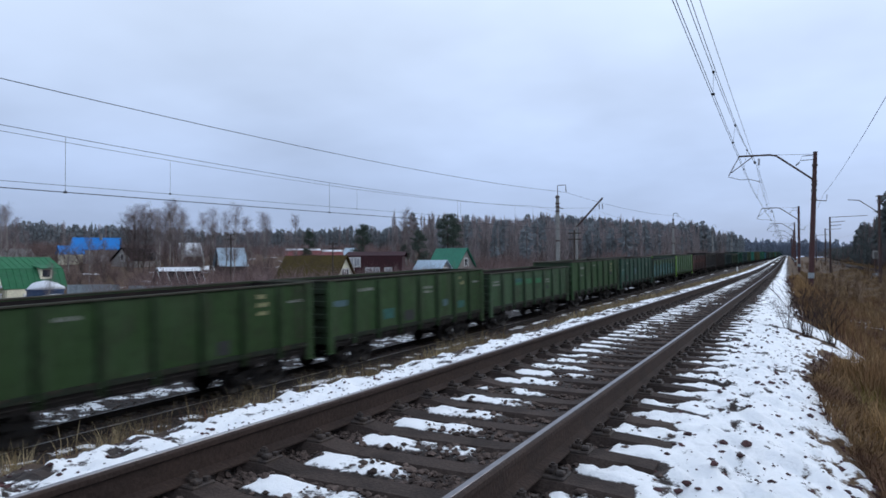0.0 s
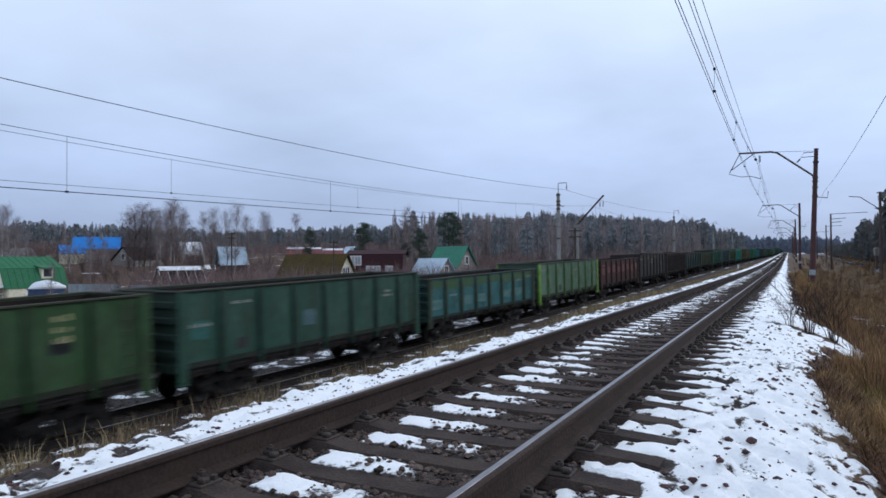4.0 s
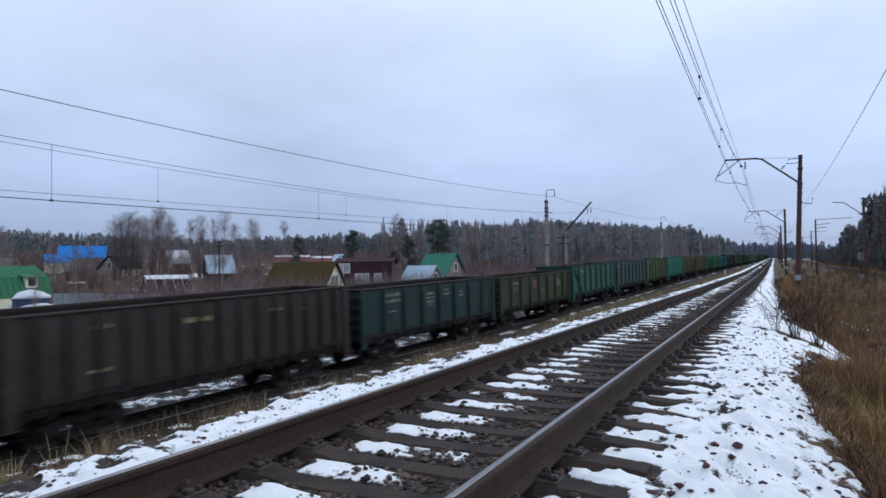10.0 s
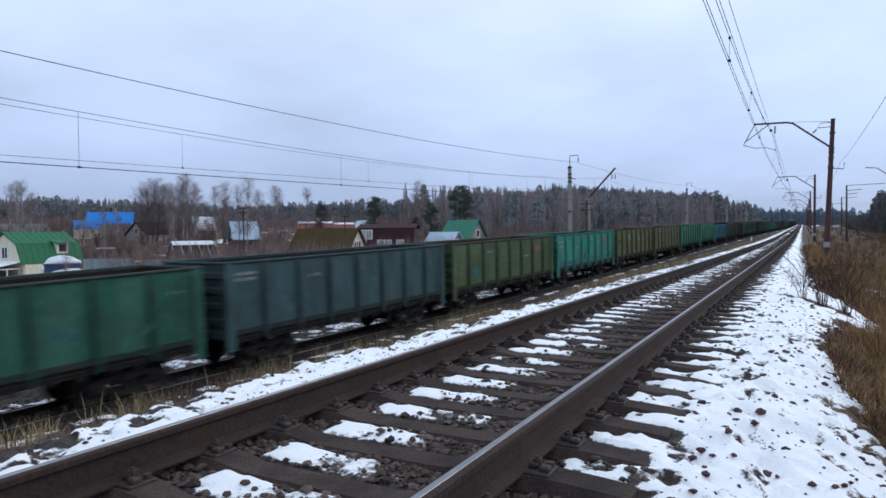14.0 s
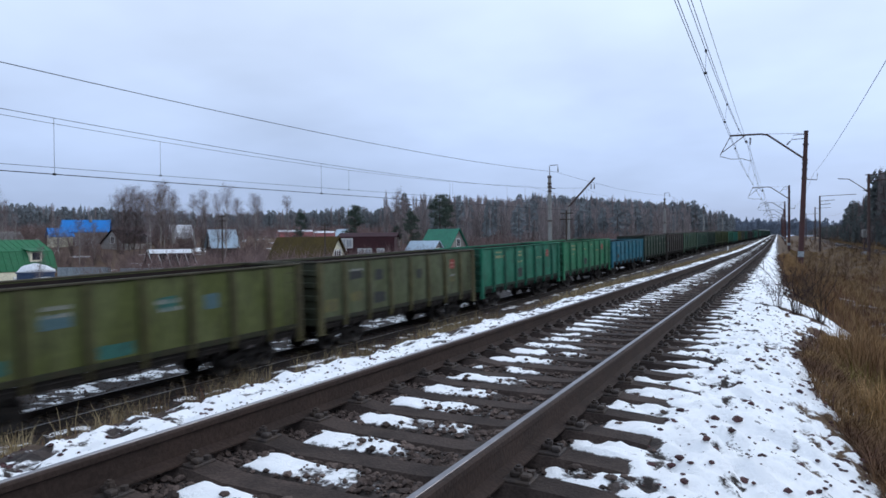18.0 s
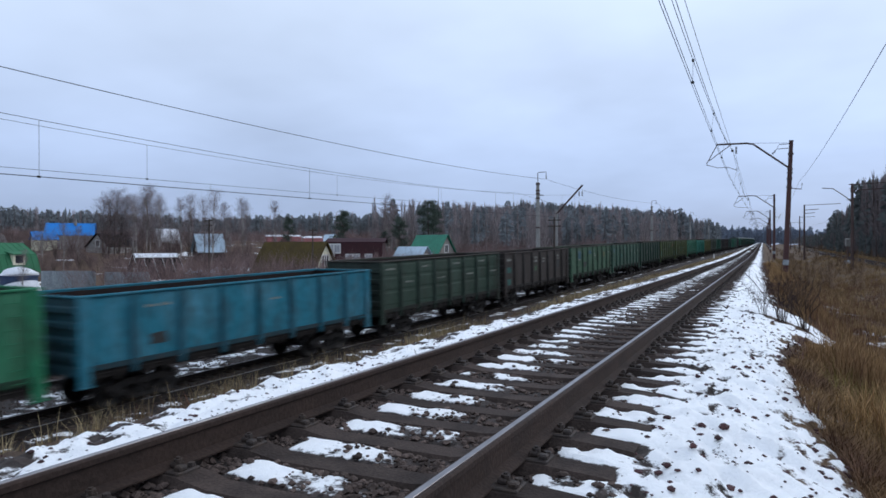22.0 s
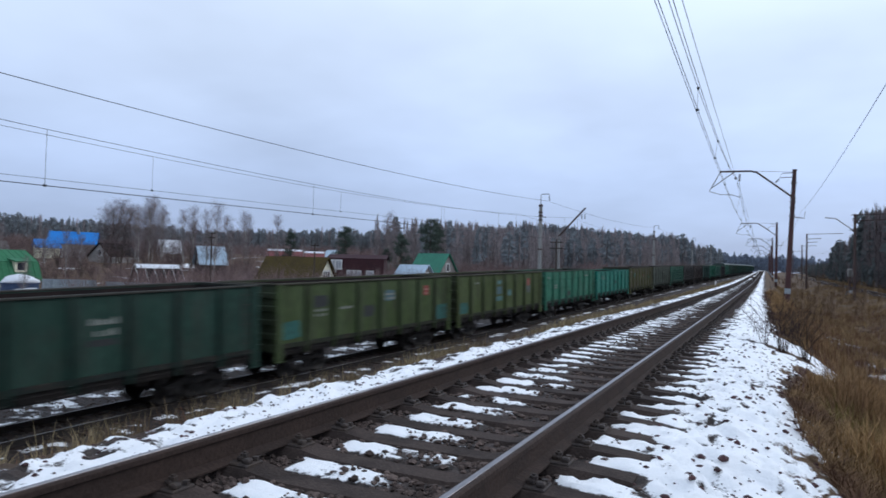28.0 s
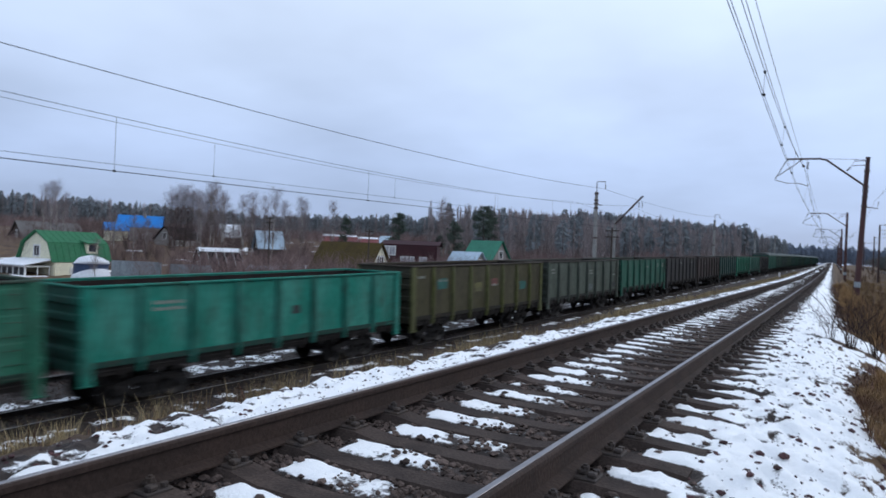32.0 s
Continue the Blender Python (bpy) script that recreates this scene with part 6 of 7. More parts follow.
    part("snow_skirt", Mesh().tube([(0, 0, -1.6), (0.1, 0, -0.2), (0.15, 0, 0.15), (0.1, 0, 0.3)], [1.9, 1.8, 1.68, 1.52], 28, False), SNOW_CAP, t, "snow banked round the wall", smooth=True)
    # board fences
    for a, b, n in ((148, 240, 20), (255, 330, 14)):
        x0, y0 = spot(a, 68)
        x1, y1 = spot(b, 68)
        f = thing("fence", pose(x0, y0, float(hill(np.array(x0), np.array(y0))) + 0.2), "grey sheet-metal garden fence", "fence")
        ang = math.atan2(y1 - y0, x1 - x0)
        step = math.hypot(x1 - x0, y1 - y0) / n
        bm = Mesh().box((0, 0, 0.8), (step * 0.96, 0.03, 1.9)).box((0, 0, 0.8), (0.05, 0.07, 1.9)).data("fence_panel", FENCE)
        for k in range(n):
            d = step * (k + 0.5)
            part("fence_panel", bm, None, f, at=pose(d * math.cos(ang), d * math.sin(ang), 0, 0, 0, math.degrees(ang)))
    # wooden power poles
    for bearing, depth, top in ((612, 70, 6.6), (433, 74, 7.6), (1040, 54, 6.4)):
        x, y = spot(bearing, depth)
        z = float(land(x, y))
        p = thing("utility_pole", pose(x, y, z), "dark wooden power pole with crossarms", "pole", "village power poles")
        part("shaft", Mesh().tube([(0, 0, -0.5), (0, 0, top)], [0.09, 0.06], 8), BARK, p)
        for k in (0.25, 0.75):
            part("crossarm", Mesh().box((0, 0, top - k), (1.1, 0.09, 0.09), 0.01), BARK, p)


village()

# ---- trees ----


def fine_blade(m, p, d, length, width, rng):
    side = d.cross(Vector((rng.uniform(-1, 1), rng.uniform(-1, 1), rng.uniform(-1, 1))))
    side = side.normalized() * width / 2
    m.add([p - side, p + side, p + d * length], [(0, 1, 2)])


def bare_birch(seed, h, spread=1.0):
    """Slim pale trunk, steep thin limbs, a haze of fine hanging twigs. Returns stem and crown."""
    rng = random.Random(seed)
    stem, crown = Mesh(), Mesh()
    axis = [Vector((0, 0, -0.3))]
    for k in range(8):
        axis.append(axis[-1] + Vector((rng.gauss(0, 0.010 * h), rng.gauss(0, 0.010 * h), h / 8)))
    stem.tube(axis, [h * 0.0095 * (1 - k / 8.3) for k in range(9)], 7, False)
    for _ in range(130):
        u = rng.uniform(0.24, 0.99)
        f = u * 8
        k = min(int(f), 7)
        p = axis[k].lerp(axis[k + 1], f - k)
        a = rng.uniform(0, 2 * math.pi)
        rise = rng.uniform(0.9, 2.0)
        d = Vector((math.cos(a), math.sin(a), rise)).normalized()
        length = h * spread * (0.30 * (1.04 - u) ** 0.8 * min(1.0, (u - 0.1) * 3) + 0.06) * rng.uniform(0.55, 1.2)
        q = p + d * length * 0.55
        d2 = (d + Vector((math.cos(a) * 0.3, math.sin(a) * 0.3, 0.1))).normalized()
        e = q + d2 * length * 0.45
        stem.tube([p, q, e], [0.0016 * h * (1.1 - u) + 0.004, 0.006, 0.003], 3, False)
        for _ in range(17):
            t = rng.uniform(0.1, 1.0)
            s = p.lerp(q, t * 2) if t < 0.5 else q.lerp(e, t * 2 - 1)
            b = rng.uniform(0, 2 * math.pi)
            nd = (d2 * 0.6 + Vector((math.cos(b), math.sin(b), rng.uniform(-0.7, 0.9))) * 0.9).normalized()
            ln = rng.uniform(0.4, 1.3) * (0.2 + h * 0.05)
            fine_blade(crown, s, nd, ln, 0.011, rng)
            fine_blade(crown, s + nd * ln * 0.5, (nd + Vector((rng.gauss(0, 0.6), rng.gauss(0, 0.6), rng.gauss(-0.1, 0.5)))).normalized(), ln * 0.8, 0.008, rng)
    return stem, crown


def bare_shrub(seed, h, stems=12, twigs=14, width=0.009, thick=0.6):
    """Several stems that fan out from the ground, each with fine twigs."""
    rng = random.Random(seed)
    wood, crown = Mesh(), Mesh()
    for _ in range(stems):
        a = rng.uniform(0, 2 * math.pi)
        out = Vector((math.cos(a), math.sin(a), 0))
        lean = rng.uniform(0.12, 0.75)
        p = out * rng.uniform(0, 0.06 * h)
        hh = h * rng.uniform(0.55, 1.0)
        pts = [p + Vector((0, 0, -0.15))]
        for k in range(1, 5):
            t = k / 4
            pts.append(p + out * lean * hh * t ** 1.3 + Vector((rng.gauss(0, 0.03 * h), rng.gauss(0, 0.03 * h), hh * t)))
        wood.tube(pts, [0.012 * h * (1 - 0.21 * k) * thick + 0.002 for k in range(5)], 4, False)
        for _ in range(twigs):
            t = rng.uniform(0.25, 1.0) * 4
            k = min(int(t), 3)
            s = pts[k].lerp(pts[k + 1], t - k)
            b = rng.uniform(0, 2 * math.pi)
            d = ((pts[k + 1] - pts[k]).normalized() + Vector((math.cos(b), math.sin(b), rng.uniform(-0.1, 0.7))) * 0.8).normalized()
            ln = rng.uniform(0.12, 0.34) * h
            fine_blade(crown, s, d, ln, width, rng)
            fine_blade(crown, s + d * ln * 0.4, (d + Vector((rng.gauss(0, 0.5), rng.gauss(0, 0.5), 0.3))).normalized(), ln * 0.5, width * 0.7, rng)
    return wood, crown


def pine(seed, height, bare=0.45, width=0.2):
    """Tall trunk, an uneven crown of separate needle clumps on bent limbs."""
    rng = random.Random(seed)
    stem, crown = Mesh(), Mesh()
    stem.tube([(0, 0, -0.3), (0.1, 0, height * 0.5), (0.0, 0.1, height * 0.97)], [height * 0.014, height * 0.010, 0.03], 7, False)
    z = height * bare
    while z < height * 0.98:
        k = (z / height - bare) / (1 - bare)
        swell = math.sin(math.pi * min(1.0, 0.28 + 0.72 * k)) ** 0.6
        for _ in range(rng.randint(1, 3)):
            a = rng.uniform(0, 2 * math.pi)
            out = Vector((math.cos(a), math.sin(a), 0))
            rr = height * width * swell * rng.uniform(0.35, 1.25) + 0.2
            base = Vector((0, 0, z))
            tip = base + out * rr + Vector((0, 0, rr * rng.uniform(-0.05, 0.5)))
            stem.tube([base, tip], [0.045, 0.012], 3, False)
            for _ in range(rng.randint(2, 4)):
                c = base.lerp(tip, rng.uniform(0.45, 1.05)) + Vector((rng.gauss(0, 0.15), rng.gauss(0, 0.15), rng.uniform(0, 0.25)))
                size = rng.uniform(0.35, 0.75) * (0.5 + height * 0.035)
                for _ in range(34):
                    p = c + Vector((rng.gauss(0, 0.5), rng.gauss(0, 0.5), rng.gauss(0, 0.3))) * size
                    d = (p - c + Vector((0, 0, 0.2 * size))).normalized()
                    fine_blade(crown, p, (d + Vector((rng.gauss(0, 0.5), rng.gauss(0, 0.5), rng.gauss(0.2, 0.4)))).normalized(), rng.uniform(0.22, 0.45), 0.11, rng)
        z += height * 0.030
    return stem, crown


def plant_tree(protos, bearing, depth, kind, label, scale=1.0, seed=0, base=None):
    stem, crown = protos[kind]
    x, y = spot(bearing, depth)
    z = float(land(x, y)) if base is None else base
    t = thing("birch_tree" if kind.startswith("birch") else "pine_tree" if kind.startswith("pine") else "bare_tree", pose(x, y, z, 0, 0, seed * 77 % 360) @ Matrix.Scale(scale, 4), label, "tree", "trees of the village")
    part("trunk", stem, None, t)
    part("crown", crown, None, t)
    return t


def village_trees():
    protos = {}
    for i in range(3):
        s, c = bare_birch(20 + i, 11)
        protos["birch%d" % i] = (s.data("birch_trunk", BIRCH), c.data("birch_crown", TWIG))
        s, c = bare_birch(30 + i, 8, 1.75)
        protos["broad%d" % i] = (s.data("broad_trunk", BARK), c.data("broad_crown", TWIG))
        s, c = bare_shrub(40 + i, 7, 18, 60, 0.014)
        protos["bare%d" % i] = (s.data("tree_trunk", BARK), c.data("tree_crown", TWIG_RED))
        s, c = pine(60 + i, 12, (0.55, 0.30, 0.2)[i], (0.15, 0.17, 0.16)[i])
        protos["pine%d" % i] = (s.data("pine_trunk", BARK), c.data("pine_crown", NEEDLE))
    rng = random.Random(8)
    birch, pinel, bare = "slender leafless birch with pale bark", "dark green pine with an uneven crown", "leafless garden tree with reddish twigs"
    for bearing, d, s in ((22, 110, 0.92), (34, 104, 0.95), (46, 108, 1.0), (60, 100, 0.8), (75, 106, 0.6), (119, 62, 0.42), (150, 96, 0.58), (186, 90, 0.6), (212, 94, 0.55),
                          (304, 104, 0.96), (312, 100, 0.9), (326, 106, 1.08), (334, 110, 1.1), (342, 102, 1.02), (348, 108, 0.95), (386, 104, 0.98), (402, 110, 1.04), (421, 106, 1.0), (436, 96, 1.08), (459, 108, 0.92),
                          (488, 112, 1.0), (498, 118, 0.9), (546, 122, 0.95), (590, 120, 0.62), (738, 120, 0.95), (746, 118, 1.12), (756, 122, 1.0), (840, 125, 0.7), (858, 128, 0.75), (530, 126, 0.7), (470, 120, 0.7), (368, 112, 0.7)):
        plant_tree(protos, bearing, d, "birch%d" % rng.randint(0, 2), birch, s * rng.uniform(0.95, 1.03) * 0.98, bearing)
    for bearing, d, s in ((252, 112, 1.15), (262, 108, 1.28), (272, 114, 1.34), (280, 106, 1.2), (290, 110, 1.22), (318, 116, 1.2), (398, 118, 1.0), (330, 112, 1.2)):
        plant_tree(protos, bearing, d, "broad%d" % rng.randint(0, 2), "broad leafless tree with a haze of fine twigs", s, bearing)
    for bearing, d, k, s in ((664, 116, 1, 0.78), (738, 118, 1, 0.5), (764, 114, 1, 0.72), (814, 118, 0, 0.95), (825, 120, 0, 0.9), (570, 126, 2, 0.6)):
        plant_tree(protos, bearing, d, "pine%d" % k, pinel, s, bearing)
    for k in range(150):
        bearing = rng.uniform(-20, 980)
        d = rng.uniform(70, 135)
        plant_tree(protos, bearing, d, "bare%d" % rng.randint(0, 2), bare, rng.uniform(0.28, 0.45) if d < 95 else rng.uniform(0.4, 0.65), int(bearing))


village_trees()


def forest():
    """Far woods: spruces and leafless birches, one mass."""
    rng = np.random.RandomState(5)

    def spray(v, f, c, s, w, h, e, r):
        """A hanging bough: a thin upright triangle from the stem outwards."""
        b = len(v)
        j = r.uniform(-0.015, 0.015)
        o = r.uniform(0.0, 0.55)
        v += [(c * w * o, s * w * o, h + e), (c * w - s * j, s * w + c * j, h - e * 0.8), (c * w * 0.45 + s * j, s * w * 0.45 - c * j, h - e * 1.5)]
        f += [(b, b + 1, b + 2)]

    def spruce(n):
        v, f = [], []
        r = random.Random(n)
        bare = r.uniform(0.2, 0.4)
        for k in range(150):
            h = bare + (1 - bare) * (k + r.random()) / 150
            w = (0.15 * (1.0 - (h - bare) / (1.02 - bare)) ** 0.8 + 0.006) * r.uniform(0.4, 1.15)
            a = r.uniform(0, 6.28)
            spray(v, f, math.cos(a), math.sin(a), w, h, r.uniform(0.016, 0.04), r)
        return np.array(v), np.array(f)

    def round_pine(n):
        v, f = [], []
        r = random.Random(50 + n)
        for k in range(150):
            h = r.uniform(0.38, 0.985)
            w = 0.13 * math.sqrt(max(0.02, 1 - ((h - 0.68) / 0.33) ** 2)) * r.uniform(0.3, 1.15)
            a = r.uniform(0, 6.28)
            spray(v, f, math.cos(a), math.sin(a), w, h, r.uniform(0.014, 0.034), r)
        return np.array(v), np.array(f)

    def birch(n):
        v, f = [], []
        r = random.Random(100 + n)
        for k in range(150):
            h = r.uniform(0.26, 0.97)
            a = r.uniform(0, 6.28)
            c, s = math.cos(a), math.sin(a)
            w = 0.10 * r.uniform(0.3, 1) * (1.25 - h)
            o = r.uniform(0, 0.6)
            b = len(v)
            v += [(c * w * o, s * w * o, h - 0.05), (c * w * o - s * 0.0045, s * w * o + c * 0.0045, h - 0.04), (c * w * 1.3, s * w * 1.3, h + 0.075)]
            f += [(b, b + 1, b + 2)]
        return np.array(v), np.array(f)

    def shrub(n):
        v, f = [], []
        r = random.Random(200 + n)
        for k in range(150):
            h = r.uniform(0.1, 0.9)
            a = r.uniform(0, 6.28)
            c, s = math.cos(a), math.sin(a)
            w, o, g = 0.16 * r.uniform(0.2, 1), r.uniform(0.3, 0.95), r.uniform(0.08, 0.2)
            b = len(v)
            v += [(c * w * o, s * w * o, h - g), (c * w * o - s * 0.0022, s * w * o + c * 0.0022, h - g * 0.9), (c * w * 1.15 - s * 0.03, s * w * 1.15 + c * 0.03, h + g)]
            f += [(b, b + 1, b + 2)]
        return np.array(v), np.array(f)

    def stemv(n, width):
        w = width
        v = [(-w, -w, 0), (w, -w, 0), (w, w, 0), (-w, w, 0), (-w * 0.3, -w * 0.3, 0.9), (w * 0.3, -w * 0.3, 0.9), (w * 0.3, w * 0.3, 0.9), (-w * 0.3, w * 0.3, 0.9)]
        return np.array(v), np.array([(0, 1, 5, 4), (1, 2, 6, 5), (2, 3, 7, 6), (3, 0, 4, 7)])

    def plant(name, protos, spots, material, label):
        vs, fs, n = [], [], 0
        for i, (x, y, z, h, w) in enumerate(spots):
            v, f = protos[i % len(protos)]
            a = rng.rand() * 6.28
            c, s = np.cos(a), np.sin(a)
            p = np.stack([(v[:, 0] * c - v[:, 1] * s) * h * w + x, (v[:, 0] * s + v[:, 1] * c) * h * w + y, v[:, 2] * h + z], 1)
            vs.append(p)
            fs.append(f + n)
            n += len(v)
        ob = new(name, big_mesh(name, np.concatenate(vs), np.concatenate(fs), material))
        return tagged(ob, label, "forest", kind="stuff")

    sp, bi, near_sp, near_bi = [], [], [], []

    def strip(count, x0, x1, y0, y1, h0, h1, mix):
        for _ in range(count):
            x, y = rng.uniform(x0, x1), rng.uniform(y0, y1)
            if y < 530 and x < 0 and x > float(train_x(y)) - 14:
                continue
            z = float(land(x, y))
            item = (x, y, z - 0.3, rng.uniform(h0, h1), rng.uniform(0.8, 1.3))
            green = rng.rand() < mix
            if x > 0 and y < 530:
                (near_sp if green else near_bi).append(item)
            else:
                (sp if green else bi).append(item)

    strip(3000, -345, -225, 30, 345, 11.6, 13.4, 0.55)
    strip(1700, -240, -60, 225, 335, 11.6, 14.0, 0.65)
    strip(700, -80, -25, 125, 235, 9.5, 12.8, 0.16)
    strip(600, -110, -30, 190, 300, 11, 14, 0.2)
    strip(900, -90, -27, 236, 312, 13.5, 17.5, 0.42)
    strip(550, -110, -28, 400, 540, 15.5, 19.5, 0.5)
    strip(350, -260, -60, 480, 700, 14, 20, 0.7)
    strip(260, 18, 34, 66, 104, 10, 14.5, 0.4)
    strip(600, 17.5, 27, 98, 160, 12.5, 16, 0.22)
    strip(400, 17.5, 27, 160, 235, 8.5, 12, 0.22)
    strip(350, 27, 60, 104, 290, 10.5, 14, 0.6)
    strip(450, 17.5, 34, 235, 520, 3.5, 6.5, 0.25)
    strip(800, 15.8, 20, 70, 330, 2.2, 6, 0.35)
    plant("spruce_forest", [spruce(0), round_pine(0), round_pine(1), spruce(1), round_pine(2), round_pine(3), spruce(2)], sp, HAZED_NEEDLE, "dark mixed forest of spruce and pine behind the village")
    plant("birch_forest", [birch(k) for k in range(5)], bi, HAZED_TWIG, "leafless birch wood with brownish crowns")
    plant("branch_wood", [spruce(4), round_pine(5), spruce(5), round_pine(6)], near_sp, NEAR_NEEDLE, "dark conifers of the wood beside the branch track")
    plant("branch_thicket", [birch(k + 20) for k in range(5)], near_bi, NEAR_TWIG, "bare grey-brown thicket beside the branch track")
    plant("thicket_trunks", [stemv(0, 0.009)], near_bi + near_sp, BARK, "thin dark trunks beside the branch track")
    plant("forest_trunks", [stemv(0, 0.009)], bi, FOREST_TRUNK, "pale birch trunks at the edge of the wood")
    plant("dark_forest_trunks", [stemv(0, 0.012)], sp, WOOD_BARK, "dark conifer trunks in the wood")
    # woods at the end of the line, with the blue of haze in their colour
    far = []
    for _ in range(1500):
        x, y = rng.uniform(-170, 260), rng.uniform(780, 1150)
        far.append((x, y, 2.5, rng.uniform(15, 25) * (1.0 - 0.22 * np.clip((x + 20) / 120, 0, 1)), rng.uniform(1.1, 1.7)))
    plant("distant_woods", [spruce(8), round_pine(8), round_pine(9), spruce(9)], far, HAZE_BLUE_WOOD, "woods at the end of the line, coloured a hazy blue-grey")
    # low scrub between the wood, the village and the line
    scrub = []
    for _ in range(4200):
        if rng.rand() < 0.42:
            y = rng.uniform(40, 230)
            x = float(train_x(y)) - rng.uniform(15, 45)
            h = rng.uniform(2.4, 5.2)
        else:
            d = rng.uniform(86, 230)
            x, y = spot(rng.uniform(-60, 1000), d)
            h = rng.uniform(1.2, 2.6) if d < 140 else rng.uniform(2.0, 4.5)
        if x > float(train_x(y)) - 13:
            continue
        scrub.append((x, y, float(land(x, y)) - 0.15 * h, h, rng.uniform(1.6, 2.6)))
    for _ in range(900):
        y = rng.uniform(115, 310)
        x = float(train_x(y)) - 14 - rng.exponential(9)
        h = rng.uniform(3.8, 7.2)
        scrub.append((x, y, float(land(x, y)) - 0.15 * h, h, rng.uniform(1.4, 2.2)))
    brush = []
    for _ in range(170):
        y = 48 + 190 * rng.rand() ** 1.3
        x = rng.uniform(2.4, 9.4) if rng.rand() < 0.7 else rng.uniform(13.5, 17.5)
        h = rng.uniform(0.8, 2.0)
        brush.append((x, y, float(land(x, y)) - 0.1 * h, h, rng.uniform(2.5, 4.0)))
    plant("field_brush", [birch(k + 40) for k in range(5)], brush, BRUSH, "brown dead brush beside the branch track")
    plant("scrub", [shrub(k) for k in range(5)], scrub, SCRUB_TWIG, "tangle of brown leafless scrub")


forest()

# ---- grass, weeds and stones near the line ----


def blades(name, x, y, h, bend, width, material, label, lift=None):
    """Bent grass blades, each three triangles."""
    rng = np.random.RandomState(len(x))
    n = len(x)
    z = ground_z(x, y) - 0.02
    a = rng.uniform(0, 2 * np.pi, n)
    c, s = np.cos(a), np.sin(a)
    b = rng.uniform(0.3, 1.0, n) * bend * h
    w = width * rng.uniform(0.6, 1.3, n)
    bearing, py = -s * w / 2, c * w / 2
    def row(f, g, q):
        return np.stack([x + c * b * g + bearing * q, y + s * b * g + py * q, z + h * f], 1)
    v = np.stack([row(0, 0, -1), row(0, 0, 1), row(0.55, 0.3, 0.8), row(0.55, 0.3, -0.8), row(1.0, 1.0, 0.0)], 1).reshape(-1, 3)
    i = np.arange(n)[:, None] * 5
    f = np.concatenate([i + [0, 1, 2], i + [0, 2, 3], i + [3, 2, 4]])
    return tagged(new(name, big_mesh(name, v, f, material)), label, "grass", kind="stuff")


def tufts(count, per, x0, x1, y0, y1, rng, r=0.09, power=1.8):
    cy = y0 + (y1 - y0) * rng.rand(count) ** power
    cx = rng.uniform(x0, x1, count)
    x = np.repeat(cx, per) + rng.normal(0, r, count * per)
    y = np.repeat(cy, per) + rng.normal(0, r, count * per)
    return x, y


